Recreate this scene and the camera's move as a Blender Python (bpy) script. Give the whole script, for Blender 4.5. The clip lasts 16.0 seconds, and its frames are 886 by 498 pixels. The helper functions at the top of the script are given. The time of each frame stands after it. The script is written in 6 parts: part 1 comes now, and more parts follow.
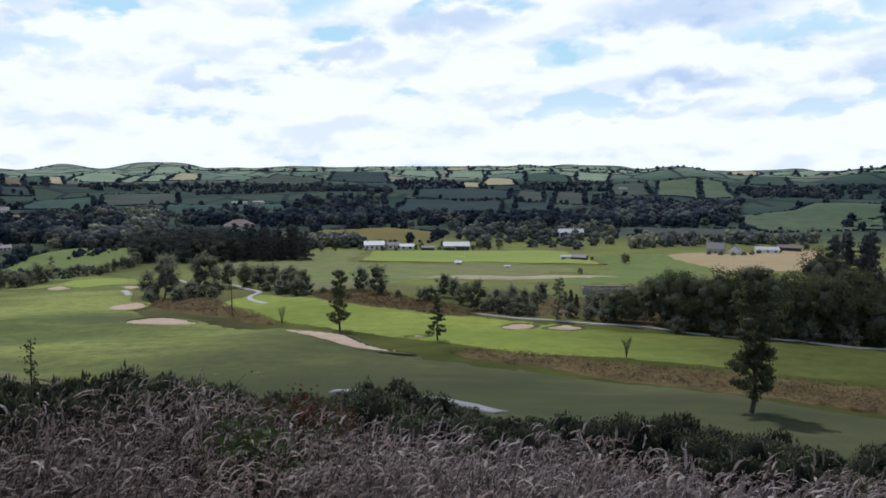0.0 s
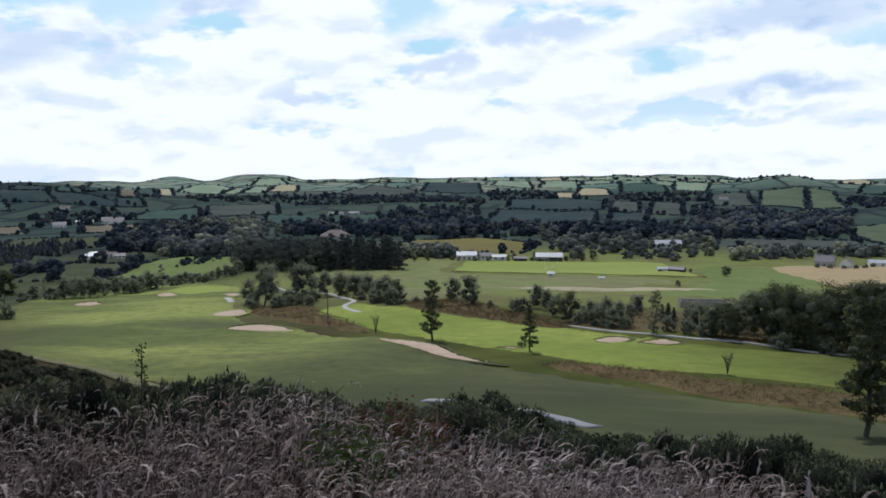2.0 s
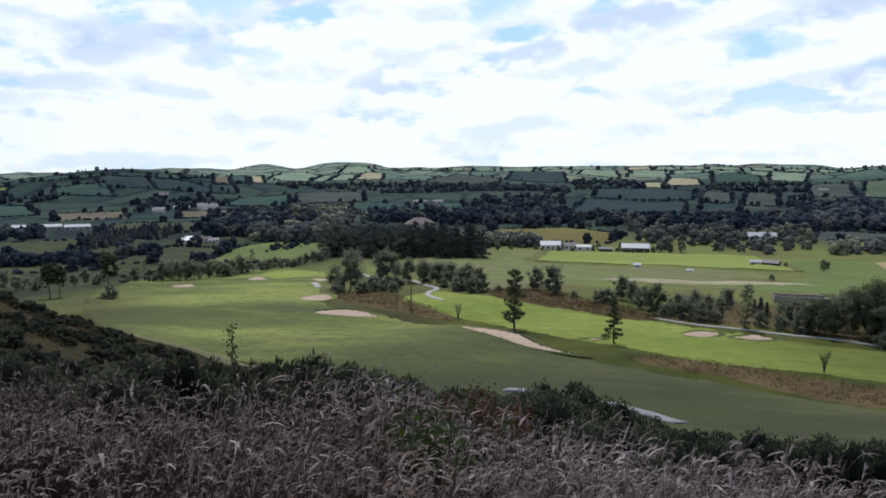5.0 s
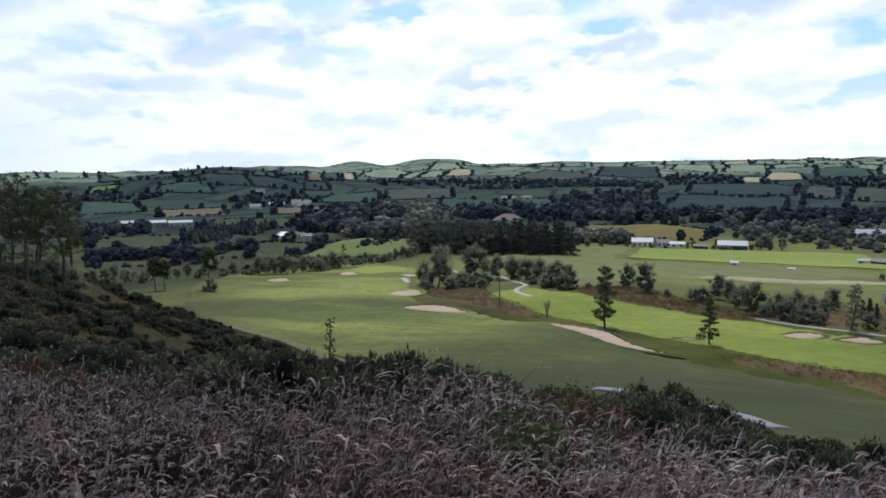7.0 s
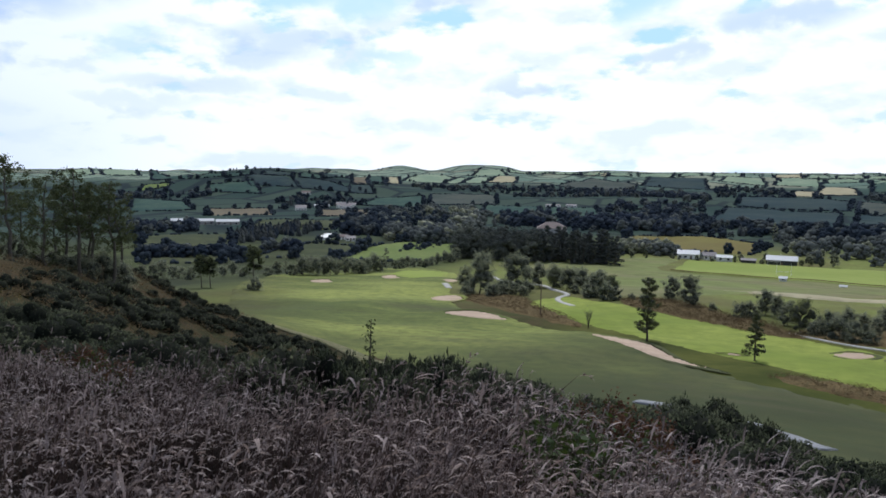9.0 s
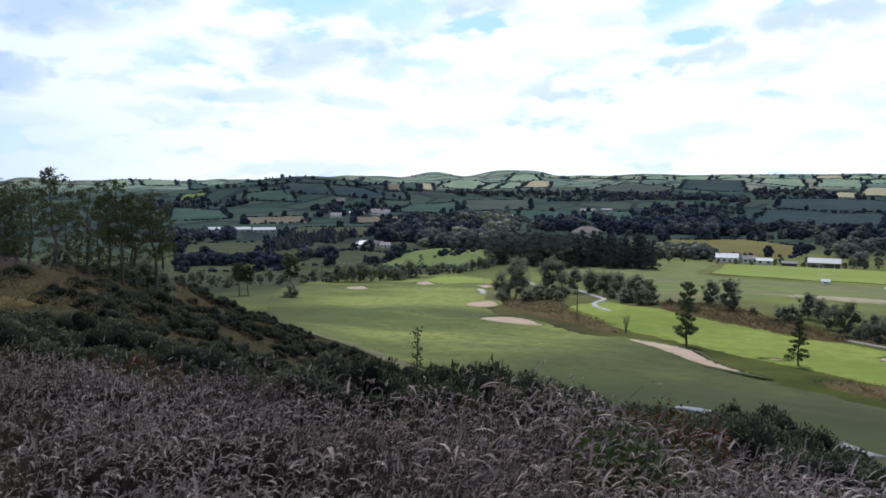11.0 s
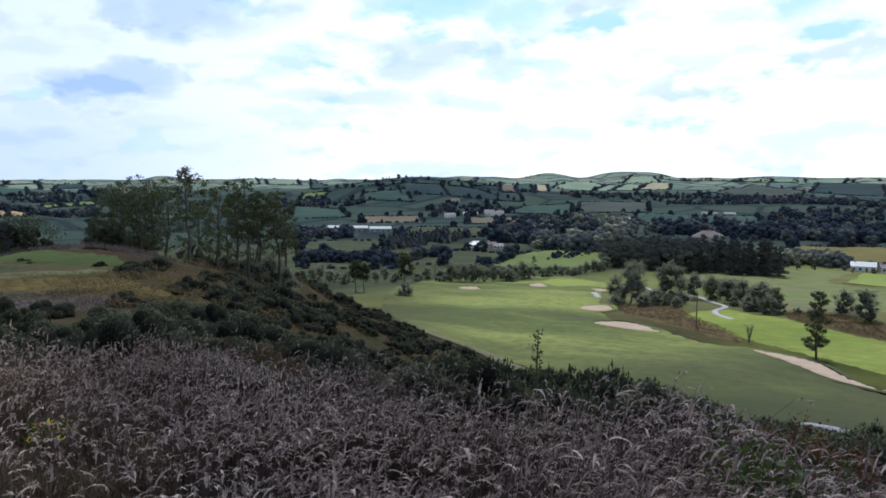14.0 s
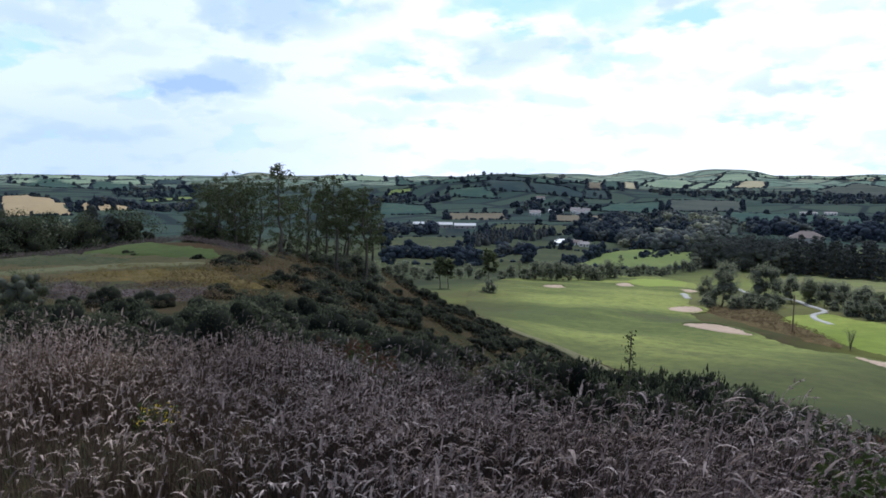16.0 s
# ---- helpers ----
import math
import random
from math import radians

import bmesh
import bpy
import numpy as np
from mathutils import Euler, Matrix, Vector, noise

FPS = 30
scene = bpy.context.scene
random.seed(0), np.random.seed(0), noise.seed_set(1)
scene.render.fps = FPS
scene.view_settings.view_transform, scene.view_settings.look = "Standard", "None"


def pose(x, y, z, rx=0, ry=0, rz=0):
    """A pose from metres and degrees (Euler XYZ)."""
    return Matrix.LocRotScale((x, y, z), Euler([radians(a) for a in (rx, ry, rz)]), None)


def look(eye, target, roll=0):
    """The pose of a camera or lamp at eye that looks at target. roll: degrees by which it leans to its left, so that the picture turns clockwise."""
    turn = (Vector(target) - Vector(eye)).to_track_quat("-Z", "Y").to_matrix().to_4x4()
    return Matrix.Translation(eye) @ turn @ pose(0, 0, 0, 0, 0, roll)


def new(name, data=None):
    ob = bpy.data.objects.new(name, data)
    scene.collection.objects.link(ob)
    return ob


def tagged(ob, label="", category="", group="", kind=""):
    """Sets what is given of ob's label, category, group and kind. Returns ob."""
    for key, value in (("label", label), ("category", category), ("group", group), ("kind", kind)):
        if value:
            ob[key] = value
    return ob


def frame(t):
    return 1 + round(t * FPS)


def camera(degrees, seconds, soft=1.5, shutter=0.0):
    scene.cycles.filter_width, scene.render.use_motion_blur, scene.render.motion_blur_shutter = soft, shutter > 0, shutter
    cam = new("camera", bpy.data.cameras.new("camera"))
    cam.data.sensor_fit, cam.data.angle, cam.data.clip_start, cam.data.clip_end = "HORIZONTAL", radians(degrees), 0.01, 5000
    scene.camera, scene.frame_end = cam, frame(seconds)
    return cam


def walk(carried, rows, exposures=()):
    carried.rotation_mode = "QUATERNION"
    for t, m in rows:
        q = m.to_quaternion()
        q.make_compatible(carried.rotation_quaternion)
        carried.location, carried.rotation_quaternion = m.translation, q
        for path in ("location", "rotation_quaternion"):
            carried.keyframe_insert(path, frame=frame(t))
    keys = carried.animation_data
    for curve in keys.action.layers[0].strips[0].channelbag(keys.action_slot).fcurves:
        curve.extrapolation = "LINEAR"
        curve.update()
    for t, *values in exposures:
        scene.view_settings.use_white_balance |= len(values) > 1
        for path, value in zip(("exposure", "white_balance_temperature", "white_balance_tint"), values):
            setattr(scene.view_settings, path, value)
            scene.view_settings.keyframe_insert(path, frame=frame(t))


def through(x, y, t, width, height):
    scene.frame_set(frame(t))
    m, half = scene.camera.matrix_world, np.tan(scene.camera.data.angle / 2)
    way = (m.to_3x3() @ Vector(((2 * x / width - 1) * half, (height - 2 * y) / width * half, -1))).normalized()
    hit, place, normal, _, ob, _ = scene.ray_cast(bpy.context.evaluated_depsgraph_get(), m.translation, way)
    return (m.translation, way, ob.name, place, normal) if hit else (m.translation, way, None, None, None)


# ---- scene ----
cam = camera(60.04, 16.0, soft=1.7)
EYE_Z = 48.0
EXPOSURES = [(0.0, -0.15, 5850, 10), (9.0, -0.02, 5800, 10), (16.0, 0.10, 5600, 10)]

PATH = [
    # seconds, x, y, height above the first eye, turn to the left, tilt, lean
    (0.0, 0.0, -0.0, 0.0, -0.0, -6.3, 0.0),
    (0.5, -0.037, 0.044, -0.007, 2.09, -6.25, -0.22),
    (1.0, -0.051, 0.081, -0.01, 4.0, -6.16, 0.34),
    (1.5, -0.048, 0.088, -0.007, 5.42, -5.57, 0.61),
    (2.0, -0.051, 0.094, -0.01, 6.88, -5.49, 0.36),
    (2.5, -0.059, 0.114, -0.016, 8.01, -5.73, 0.43),
    (3.0, -0.067, 0.13, -0.025, 9.52, -6.05, 0.68),
    (3.5, -0.068, 0.141, -0.027, 10.41, -6.05, 0.93),
    (4.0, -0.067, 0.144, -0.029, 11.2, -6.26, 0.59),
    (6.5, -0.143, 0.185, -0.047, 17.78, -6.35, 0.37),
    (7.0, -0.181, 0.195, -0.045, 19.72, -6.55, 0.59),
    (7.5, -0.2, 0.218, -0.051, 20.61, -6.29, 0.77),
    (8.0, -0.21, 0.225, -0.057, 20.93, -6.61, 0.41),
    (8.5, -0.211, 0.228, -0.06, 21.75, -6.22, -0.3),
    (9.0, -0.193, 0.209, -0.06, 23.05, -6.13, -0.77),
    (11.5, -0.364, 0.149, -0.05, 26.73, -5.65, 0.1),
    (12.0, -0.395, 0.154, -0.052, 28.85, -5.76, -0.24),
    (12.5, -0.419, 0.151, -0.056, 31.71, -5.79, -0.41),
    (13.0, -0.419, 0.123, -0.057, 34.02, -5.87, -0.22),
    (13.5, -0.407, 0.108, -0.047, 33.58, -5.63, -0.39),
    (14.0, -0.422, 0.1, -0.043, 34.03, -5.65, -0.26),
    (14.5, -0.435, 0.094, -0.044, 35.02, -5.62, -0.37),
    (15.0, -0.462, 0.098, -0.047, 36.2, -5.74, -0.47),
    (15.5, -0.48, 0.076, -0.044, 38.38, -5.73, -0.47),
    (16.0, -0.492, 0.039, -0.035, 40.36, -5.91, -0.4),
]

walk(cam, [(t, pose(x, y, EYE_Z + z, 90 + tilt, lean, turn)) for t, x, y, z, turn, tilt, lean in PATH], EXPOSURES)

# ---- light ----
SUN_BEARING, SUN_HEIGHT = 22.0, 60.0  # degrees to the left of north, degrees above the horizon


def node(tree, kind, **values):
    n = tree.nodes.new(kind)
    for key, value in values.items():
        if key == "op":
            n.operation = value
        else:
            n.inputs[int(key[1:])].default_value = value
    return n


def maths(tree, op, a, b=None, c=None, clamp=False):
    """One math node; a, b and c are numbers or sockets. Returns its output."""
    n = tree.nodes.new("ShaderNodeMath")
    n.operation, n.use_clamp = op, clamp
    for i, v in enumerate((a, b, c)):
        if v is None:
            continue
        if isinstance(v, (int, float)):
            n.inputs[i].default_value = v
        else:
            tree.links.new(v, n.inputs[i])
    return n.outputs[0]


def blend(tree, f, a, b):
    """Mix of two colours (tuples or sockets) by f."""
    n = tree.nodes.new("ShaderNodeMix")
    n.data_type = "RGBA"
    for v, s in ((f, n.inputs[0]), (a, n.inputs[6]), (b, n.inputs[7])):
        if isinstance(v, (int, float)):
            s.default_value = v
        elif isinstance(v, tuple):
            s.default_value = (*v[:3], 1)
        else:
            tree.links.new(v, s)
    return n.outputs[2]


def ramp(tree, f, low, high, clamp=True):
    n = tree.nodes.new("ShaderNodeMapRange")
    n.interpolation_type = "SMOOTHSTEP"
    tree.links.new(f, n.inputs[0])
    n.inputs[1].default_value, n.inputs[2].default_value = low, high
    return n.outputs[0]


def make_sky():
    """A blue sky with broken fair-weather cloud, white where the sun shines through and grey below."""
    world = bpy.data.worlds.new("sky")
    scene.world = world
    world.use_nodes = True
    t = world.node_tree
    t.nodes.clear()
    out = t.nodes.new("ShaderNodeOutputWorld")
    bg = t.nodes.new("ShaderNodeBackground")
    sky = t.nodes.new("ShaderNodeTexSky")
    sky.sky_type, sky.sun_disc = "NISHITA", False
    sky.sun_elevation, sky.sun_rotation = radians(SUN_HEIGHT), radians(-SUN_BEARING)
    sky.air_density, sky.dust_density = 1.0, 1.5
    blue = t.nodes.new("ShaderNodeVectorMath")
    blue.operation = "SCALE"
    t.links.new(sky.outputs[0], blue.inputs[0])
    blue.inputs[3].default_value = SKY_STRENGTH
    co = t.nodes.new("ShaderNodeTexCoord")
    sep = t.nodes.new("ShaderNodeSeparateXYZ")
    t.links.new(co.outputs["Generated"], sep.inputs[0])
    x, y, z = sep.outputs
    # bearing and height of the direction, in degrees, ruffled by the noise
    az = maths(t, "MULTIPLY", maths(t, "ARCTAN2", maths(t, "MULTIPLY", x, -1.0), y), 57.29578)
    el = maths(t, "MULTIPLY", maths(t, "ARCSINE", z), 57.29578)
    fluff = t.nodes.new("ShaderNodeCombineXYZ")
    t.links.new(maths(t, "MULTIPLY", az, 0.13), fluff.inputs[0])
    t.links.new(maths(t, "MULTIPLY", el, 0.19), fluff.inputs[1])
    puff = t.nodes.new("ShaderNodeTexNoise")
    t.links.new(fluff.outputs[0], puff.inputs["Vector"])
    puff.inputs["Scale"].default_value, puff.inputs["Detail"].default_value, puff.inputs["Roughness"].default_value = 2.0, 8.0, 0.52
    fine = puff.outputs[0]
    def heap(rise):
        """Heaped cloud, seen at the bearing and height of the direction, the height raised by some degrees."""
        at = t.nodes.new("ShaderNodeCombineXYZ")
        t.links.new(maths(t, "MULTIPLY", az, 0.115), at.inputs[0])
        t.links.new(maths(t, "MULTIPLY", maths(t, "ADD", el, rise), 0.27), at.inputs[1])
        at.inputs[2].default_value = 5.3
        n = t.nodes.new("ShaderNodeTexNoise")
        t.links.new(at.outputs[0], n.inputs["Vector"])
        n.inputs["Scale"].default_value, n.inputs["Detail"].default_value, n.inputs["Roughness"].default_value = 1.35, 6.0, 0.53
        return n.outputs[0]
    bulk = heap(0.0)
    under = ramp(t, maths(t, "SUBTRACT", heap(0.9), bulk), -0.03, 0.15)
    raz = maths(t, "ADD", az, maths(t, "MULTIPLY", maths(t, "SUBTRACT", fine, 0.5), 12.0))
    rel = maths(t, "ADD", el, maths(t, "MULTIPLY", maths(t, "SUBTRACT", fine, 0.5), -4.4))
    def patches(spots):
        total = None
        for a, e, wa, we, force in spots:
            da = maths(t, "DIVIDE", maths(t, "SUBTRACT", raz, a), wa)
            de = maths(t, "DIVIDE", maths(t, "SUBTRACT", rel, e), we)
            r = maths(t, "ADD", maths(t, "MULTIPLY", da, da), maths(t, "MULTIPLY", de, de))
            m = maths(t, "MULTIPLY", maths(t, "SUBTRACT", 1.0, ramp(t, r, 0.0, 1.7)), force)
            total = m if total is None else maths(t, "MAXIMUM", total, m)
        return total
    grey = patches(GREY_SPOTS)
    gap = patches(BLUE_SPOTS)
    low = maths(t, "SUBTRACT", 1.0, ramp(t, el, 1.0, 9.0))
    high = ramp(t, el, 13.0, 24.0)
    cover = maths(t, "ADD", ramp(t, maths(t, "SUBTRACT", bulk, maths(t, "MULTIPLY", high, 0.20)), 0.34, 0.44), maths(t, "MULTIPLY", low, 0.7), clamp=True)
    cover = maths(t, "MULTIPLY", cover, maths(t, "SUBTRACT", 1.0, gap))
    cover = maths(t, "MAXIMUM", cover, maths(t, "MULTIPLY", grey, 0.9))
    soft = maths(t, "ADD", maths(t, "MULTIPLY", under, 0.35), 0.78)
    side = maths(t, "ADD", maths(t, "MULTIPLY", ramp(t, az, 20.0, 52.0), 0.12), 0.33)
    shade = maths(t, "MAXIMUM", maths(t, "MULTIPLY", grey, soft, clamp=True), maths(t, "MULTIPLY", under, side))
    shade = maths(t, "MAXIMUM", shade, maths(t, "MULTIPLY", ramp(t, az, 34.0, 66.0), maths(t, "ADD", maths(t, "MULTIPLY", under, 0.15), maths(t, "SUBTRACT", 0.66, maths(t, "MULTIPLY", ramp(t, el, 1.5, 6.0), 0.26)))))
    cloud = blend(t, shade, CLOUD_WHITE, blend(t, ramp(t, az, 38.0, 60.0), CLOUD_GREY, WEST_GREY))
    pale = blend(t, maths(t, "MULTIPLY", maths(t, "SUBTRACT", 1.0, high), 0.9), blue.outputs[0], (0.60, 0.87, 1.0))
    final = blend(t, cover, pale, cloud)
    t.links.new(final, bg.inputs[0])
    bg.inputs[1].default_value = 1.0
    t.links.new(bg.outputs[0], out.inputs[0])


SKY_STRENGTH = 0.06
CLOUD_WHITE, CLOUD_GREY, WEST_GREY = (1.12, 1.12, 1.10), (0.46, 0.62, 0.85), (0.46, 0.60, 0.92)
# cloud bases and blue gaps: bearing to the left, height, half width, half height in degrees, and force
GREY_SPOTS = [
    (-0.5, 10.3, 4.2, 1.1, 0.8), (-17, 10.5, 6.5, 1.5, 0.8), (7, 7.9, 2.4, 0.8, 0.7), (17, 5.9, 3.2, 0.7, 0.65), (-18, 5.9, 4.5, 0.9, 0.7),
    (30, 8.6, 3.5, 1.3, 0.6), (23, 12.0, 4.0, 0.9, 0.6), (-30, 6.2, 3.0, 1.0, 0.6), (-15, 3.9, 4.0, 0.5, 0.45),
    (36, 8.4, 4.5, 1.2, 0.7), (53, 11.3, 7.5, 2.4, 1.0), (67, 9.6, 6.0, 1.9, 0.9), (57, 6.0, 5.4, 1.7, 1.0), (61, 4.2, 7.0, 0.9, 0.75),
    (41, 5.6, 5.5, 1.1, 0.6), (46, 4.0, 5.0, 0.7, 0.5),
]
BLUE_SPOTS = [
    (10, 12.0, 3.2, 1.5, 0.9), (-25, 9.0, 5.0, 0.7, 0.8), (-9, 8.0, 3.0, 0.9, 0.7), (29, 11.6, 3.0, 1.4, 0.8), (27, 7.8, 1.6, 1.2, 0.5),
    (34.0, 12.2, 5.0, 1.3, 0.9), (-30, 11.5, 2.5, 1.8, 0.8), (70, 8.0, 3.0, 0.8, 0.4), (45, 8.2, 2.5, 0.9, 0.4),
]
make_sky()
sun = new("sun", bpy.data.lights.new("sun", "SUN"))
sun.data.energy, sun.data.angle, sun.data.color = 2.6, radians(1.0), (1.0, 0.96, 0.88)
a, e = radians(SUN_BEARING), radians(SUN_HEIGHT)
sun.matrix_world = look((-80 * math.sin(a) * math.cos(e), 80 * math.cos(a) * math.cos(e), EYE_Z + 80 * math.sin(e)), (0, 0, EYE_Z))



def smooth(a, b, v):
    """0 below a, 1 above b, smooth between."""
    t = np.clip((np.asarray(v, float) - a) / (b - a), 0, 1)
    return t * t * (3 - 2 * t)


def waves(x, y, size, seed):
    """Soft rolling relief between about -1 and 1, of the given wave length."""
    total = 0
    for i in range(5):
        a = seed * 2.1 + i * 1.9
        k = 2 * math.pi / (size * (0.7 + 0.22 * i))
        total = total + np.sin(k * (x * math.cos(a) + y * math.sin(a)) + seed + 3 * i)
    return total / 3.2


# low drumlin hills: bearing to the left of north in degrees, distance, height, half width across, half width along
DRUMLINS = [
    (20.4, 3000, 35, 170, 260), (26.2, 3050, 26, 110, 240), (31.0, 2900, 5, 200, 300), (-17.3, 2050, 27, 115, 170),
    (-11.5, 2250, 15, 230, 300), (-29.6, 1950, 34, 130, 200), (36.4, 1500, 42, 190, 170), (66.0, 2600, 6, 220, 260),
    (8.0, 2600, 20, 400, 300), (-4.0, 2450, 19, 300, 280), (-28.0, 860, 17, 130, 120), (66.0, 900, 17, 90, 90),
    (10.0, 1250, 8, 200, 160), (-8.0, 1250, 7, 190, 150), (30.0, 1350, 6, 200, 150), (44.0, 2950, -13, 190, 600), (60.0, 2950, -12, 420, 600), (56.0, 2400, 1, 140, 260), (14.5, 2800, 9, 90, 200),
]

# small knolls and dips along the skyline: bearing, rise
KNOLLS = [
    (-31, 22), (-28.8, 1), (-27, -17), (-25, 14), (-22.8, 6), (-20.7, -1), (-18.6, -19), (-15, -1), (-13, 19), (-11, 17), (-9, 21), (-6, 23),
    (-3, 21), (0.2, 10), (3.5, -20), (6, -1), (9, 9), (11.5, 12), (13.8, -13), (16.6, -8), (18.2, 6), (20.4, -3), (22, 3), (23.9, -10), (26.2, 1),
    (28.2, -8), (30.2, 8), (32.8, 12), (39.8, -20), (41.6, 13), (44.2, 10), (47.3, 7), (50, -7), (54, 21), (57.3, -20), (60.5, -20), (63.6, -20),
    (66, -5), (68.3, 2), (70.5, -20),
]


def height(x, y):
    """Height of the land: a hillside that falls to a river plain, with low hills beyond it."""
    x, y = np.asarray(x, float), np.asarray(y, float)
    d = np.hypot(x, y) + 1e-6
    az = np.degrees(np.arctan2(-x, y))
    slope = 0.75 * np.exp(-d / 250) + 0.25 * np.exp(-(d / 35) ** 2)
    z = 46.3 * slope
    shoulder = 46.3 - 5.9 * (1 - np.exp(-d / 35))
    back = np.where(az < -100, az + 360, az)
    brow = smooth(44, 54, back)
    w = smooth(28, 56, back) * (1 - smooth(0, 1, (d - 86 + 14 * brow) / (79 - brow))) * (1 - smooth(200, 250, back))
    z = z + (shoulder - z) * w - 1.5 * w * smooth(56, 80, d) * brow
    z = z - 9 * smooth(140, 430, d) + 31 * smooth(800, 2950, d) - 26 * smooth(3050, 4700, d)
    z = z + 1.1 * np.exp(-((x + 57.5) / 5.5) ** 2 - ((y - 33.5) / 5.0) ** 2)
    for bearing, dist, rise, across, along in DRUMLINS:
        a = math.radians(bearing)
        u = x * math.cos(a) + y * math.sin(a)
        v = -x * math.sin(a) + y * math.cos(a) - dist
        z = z + rise * np.exp(-(u / across) ** 2 - (v / along) ** 2)
    for bearing, rise in KNOLLS:
        a = math.radians(bearing)
        u = x * math.cos(a) + y * math.sin(a)
        v = -x * math.sin(a) + y * math.cos(a) - 2950
        z = z + rise * np.exp(-(u / 75) ** 2 - (v / 260) ** 2)
    z = z + 0.45 * waves(x, y, 46, 1.3) * smooth(30, 90, d) * (1 - smooth(350, 700, d))
    z = z + 0.2 * waves(x, y, 19, 3.3) * smooth(50, 90, d) * (1 - smooth(260, 420, d))
    z = z + 0.12 * waves(x, y, 6.5, 4.1) * smooth(2, 9, d) * (1 - smooth(60, 110, d))
    side = smooth(14, -22, az) * smooth(2, 12, d) * (1 - smooth(32, 62, d))
    z = z - 0.85 * side
    z = z + 4.2 * waves(x, y, 330, 2.2) * smooth(600, 1600, d)
    return z


# ---- materials ----
def material(name):
    m = bpy.data.materials.new(name)
    m.use_nodes = True
    t = m.node_tree
    bsdf = t.nodes["Principled BSDF"]
    return m, t, bsdf


def noise_out(t, scale, detail=5.0, rough=0.6, stretch=(1, 1, 1), shift=0.0):
    co = t.nodes.new("ShaderNodeNewGeometry")
    m = t.nodes.new("ShaderNodeMapping")
    m.inputs[1].default_value = (shift, shift, 0)
    m.inputs[3].default_value = stretch
    n = t.nodes.new("ShaderNodeTexNoise")
    t.links.new(co.outputs["Position"], m.inputs[0])
    t.links.new(m.outputs[0], n.inputs["Vector"])
    n.inputs["Scale"].default_value, n.inputs["Detail"].default_value, n.inputs["Roughness"].default_value = scale, detail, rough
    return n.outputs[0]


def turf(name, a, b, c, big=0.03, small=1.2, rough=0.9, bump=0.3, stretch=(1, 1, 1), grain=0.35, east=None):
    """Grass, soil or sand: three tones mixed by broad and fine noise, with a fine relief."""
    m, t, bsdf = material(name)
    f1 = ramp(t, noise_out(t, big, 6, 0.6, stretch), 0.36, 0.64)
    f2 = ramp(t, noise_out(t, small, 7, 0.7, stretch, 9.0), 0.35, 0.68)
    col = blend(t, f1, a, b)
    col = blend(t, maths(t, "MULTIPLY", f2, grain * 1.6, clamp=True), col, c)
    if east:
        # darker towards the wood: cloud shade put into the colour, with an uneven edge
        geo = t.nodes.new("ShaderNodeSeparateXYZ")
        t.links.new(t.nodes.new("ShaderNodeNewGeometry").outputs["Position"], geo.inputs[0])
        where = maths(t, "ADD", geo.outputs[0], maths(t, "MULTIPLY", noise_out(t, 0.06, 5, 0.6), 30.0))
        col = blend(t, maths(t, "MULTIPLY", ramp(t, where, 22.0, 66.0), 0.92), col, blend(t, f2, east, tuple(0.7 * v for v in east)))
    t.links.new(col, bsdf.inputs["Base Color"])
    bsdf.inputs["Roughness"].default_value = rough
    bsdf.inputs["Specular IOR Level"].default_value = 0.03
    if bump:
        bm = t.nodes.new("ShaderNodeBump")
        bm.inputs["Strength"].default_value, bm.inputs["Distance"].default_value = bump, 0.12
        t.links.new(noise_out(t, small * 4, 4, 0.7), bm.inputs["Height"])
        t.links.new(bm.outputs[0], bsdf.inputs["Normal"])
    return m


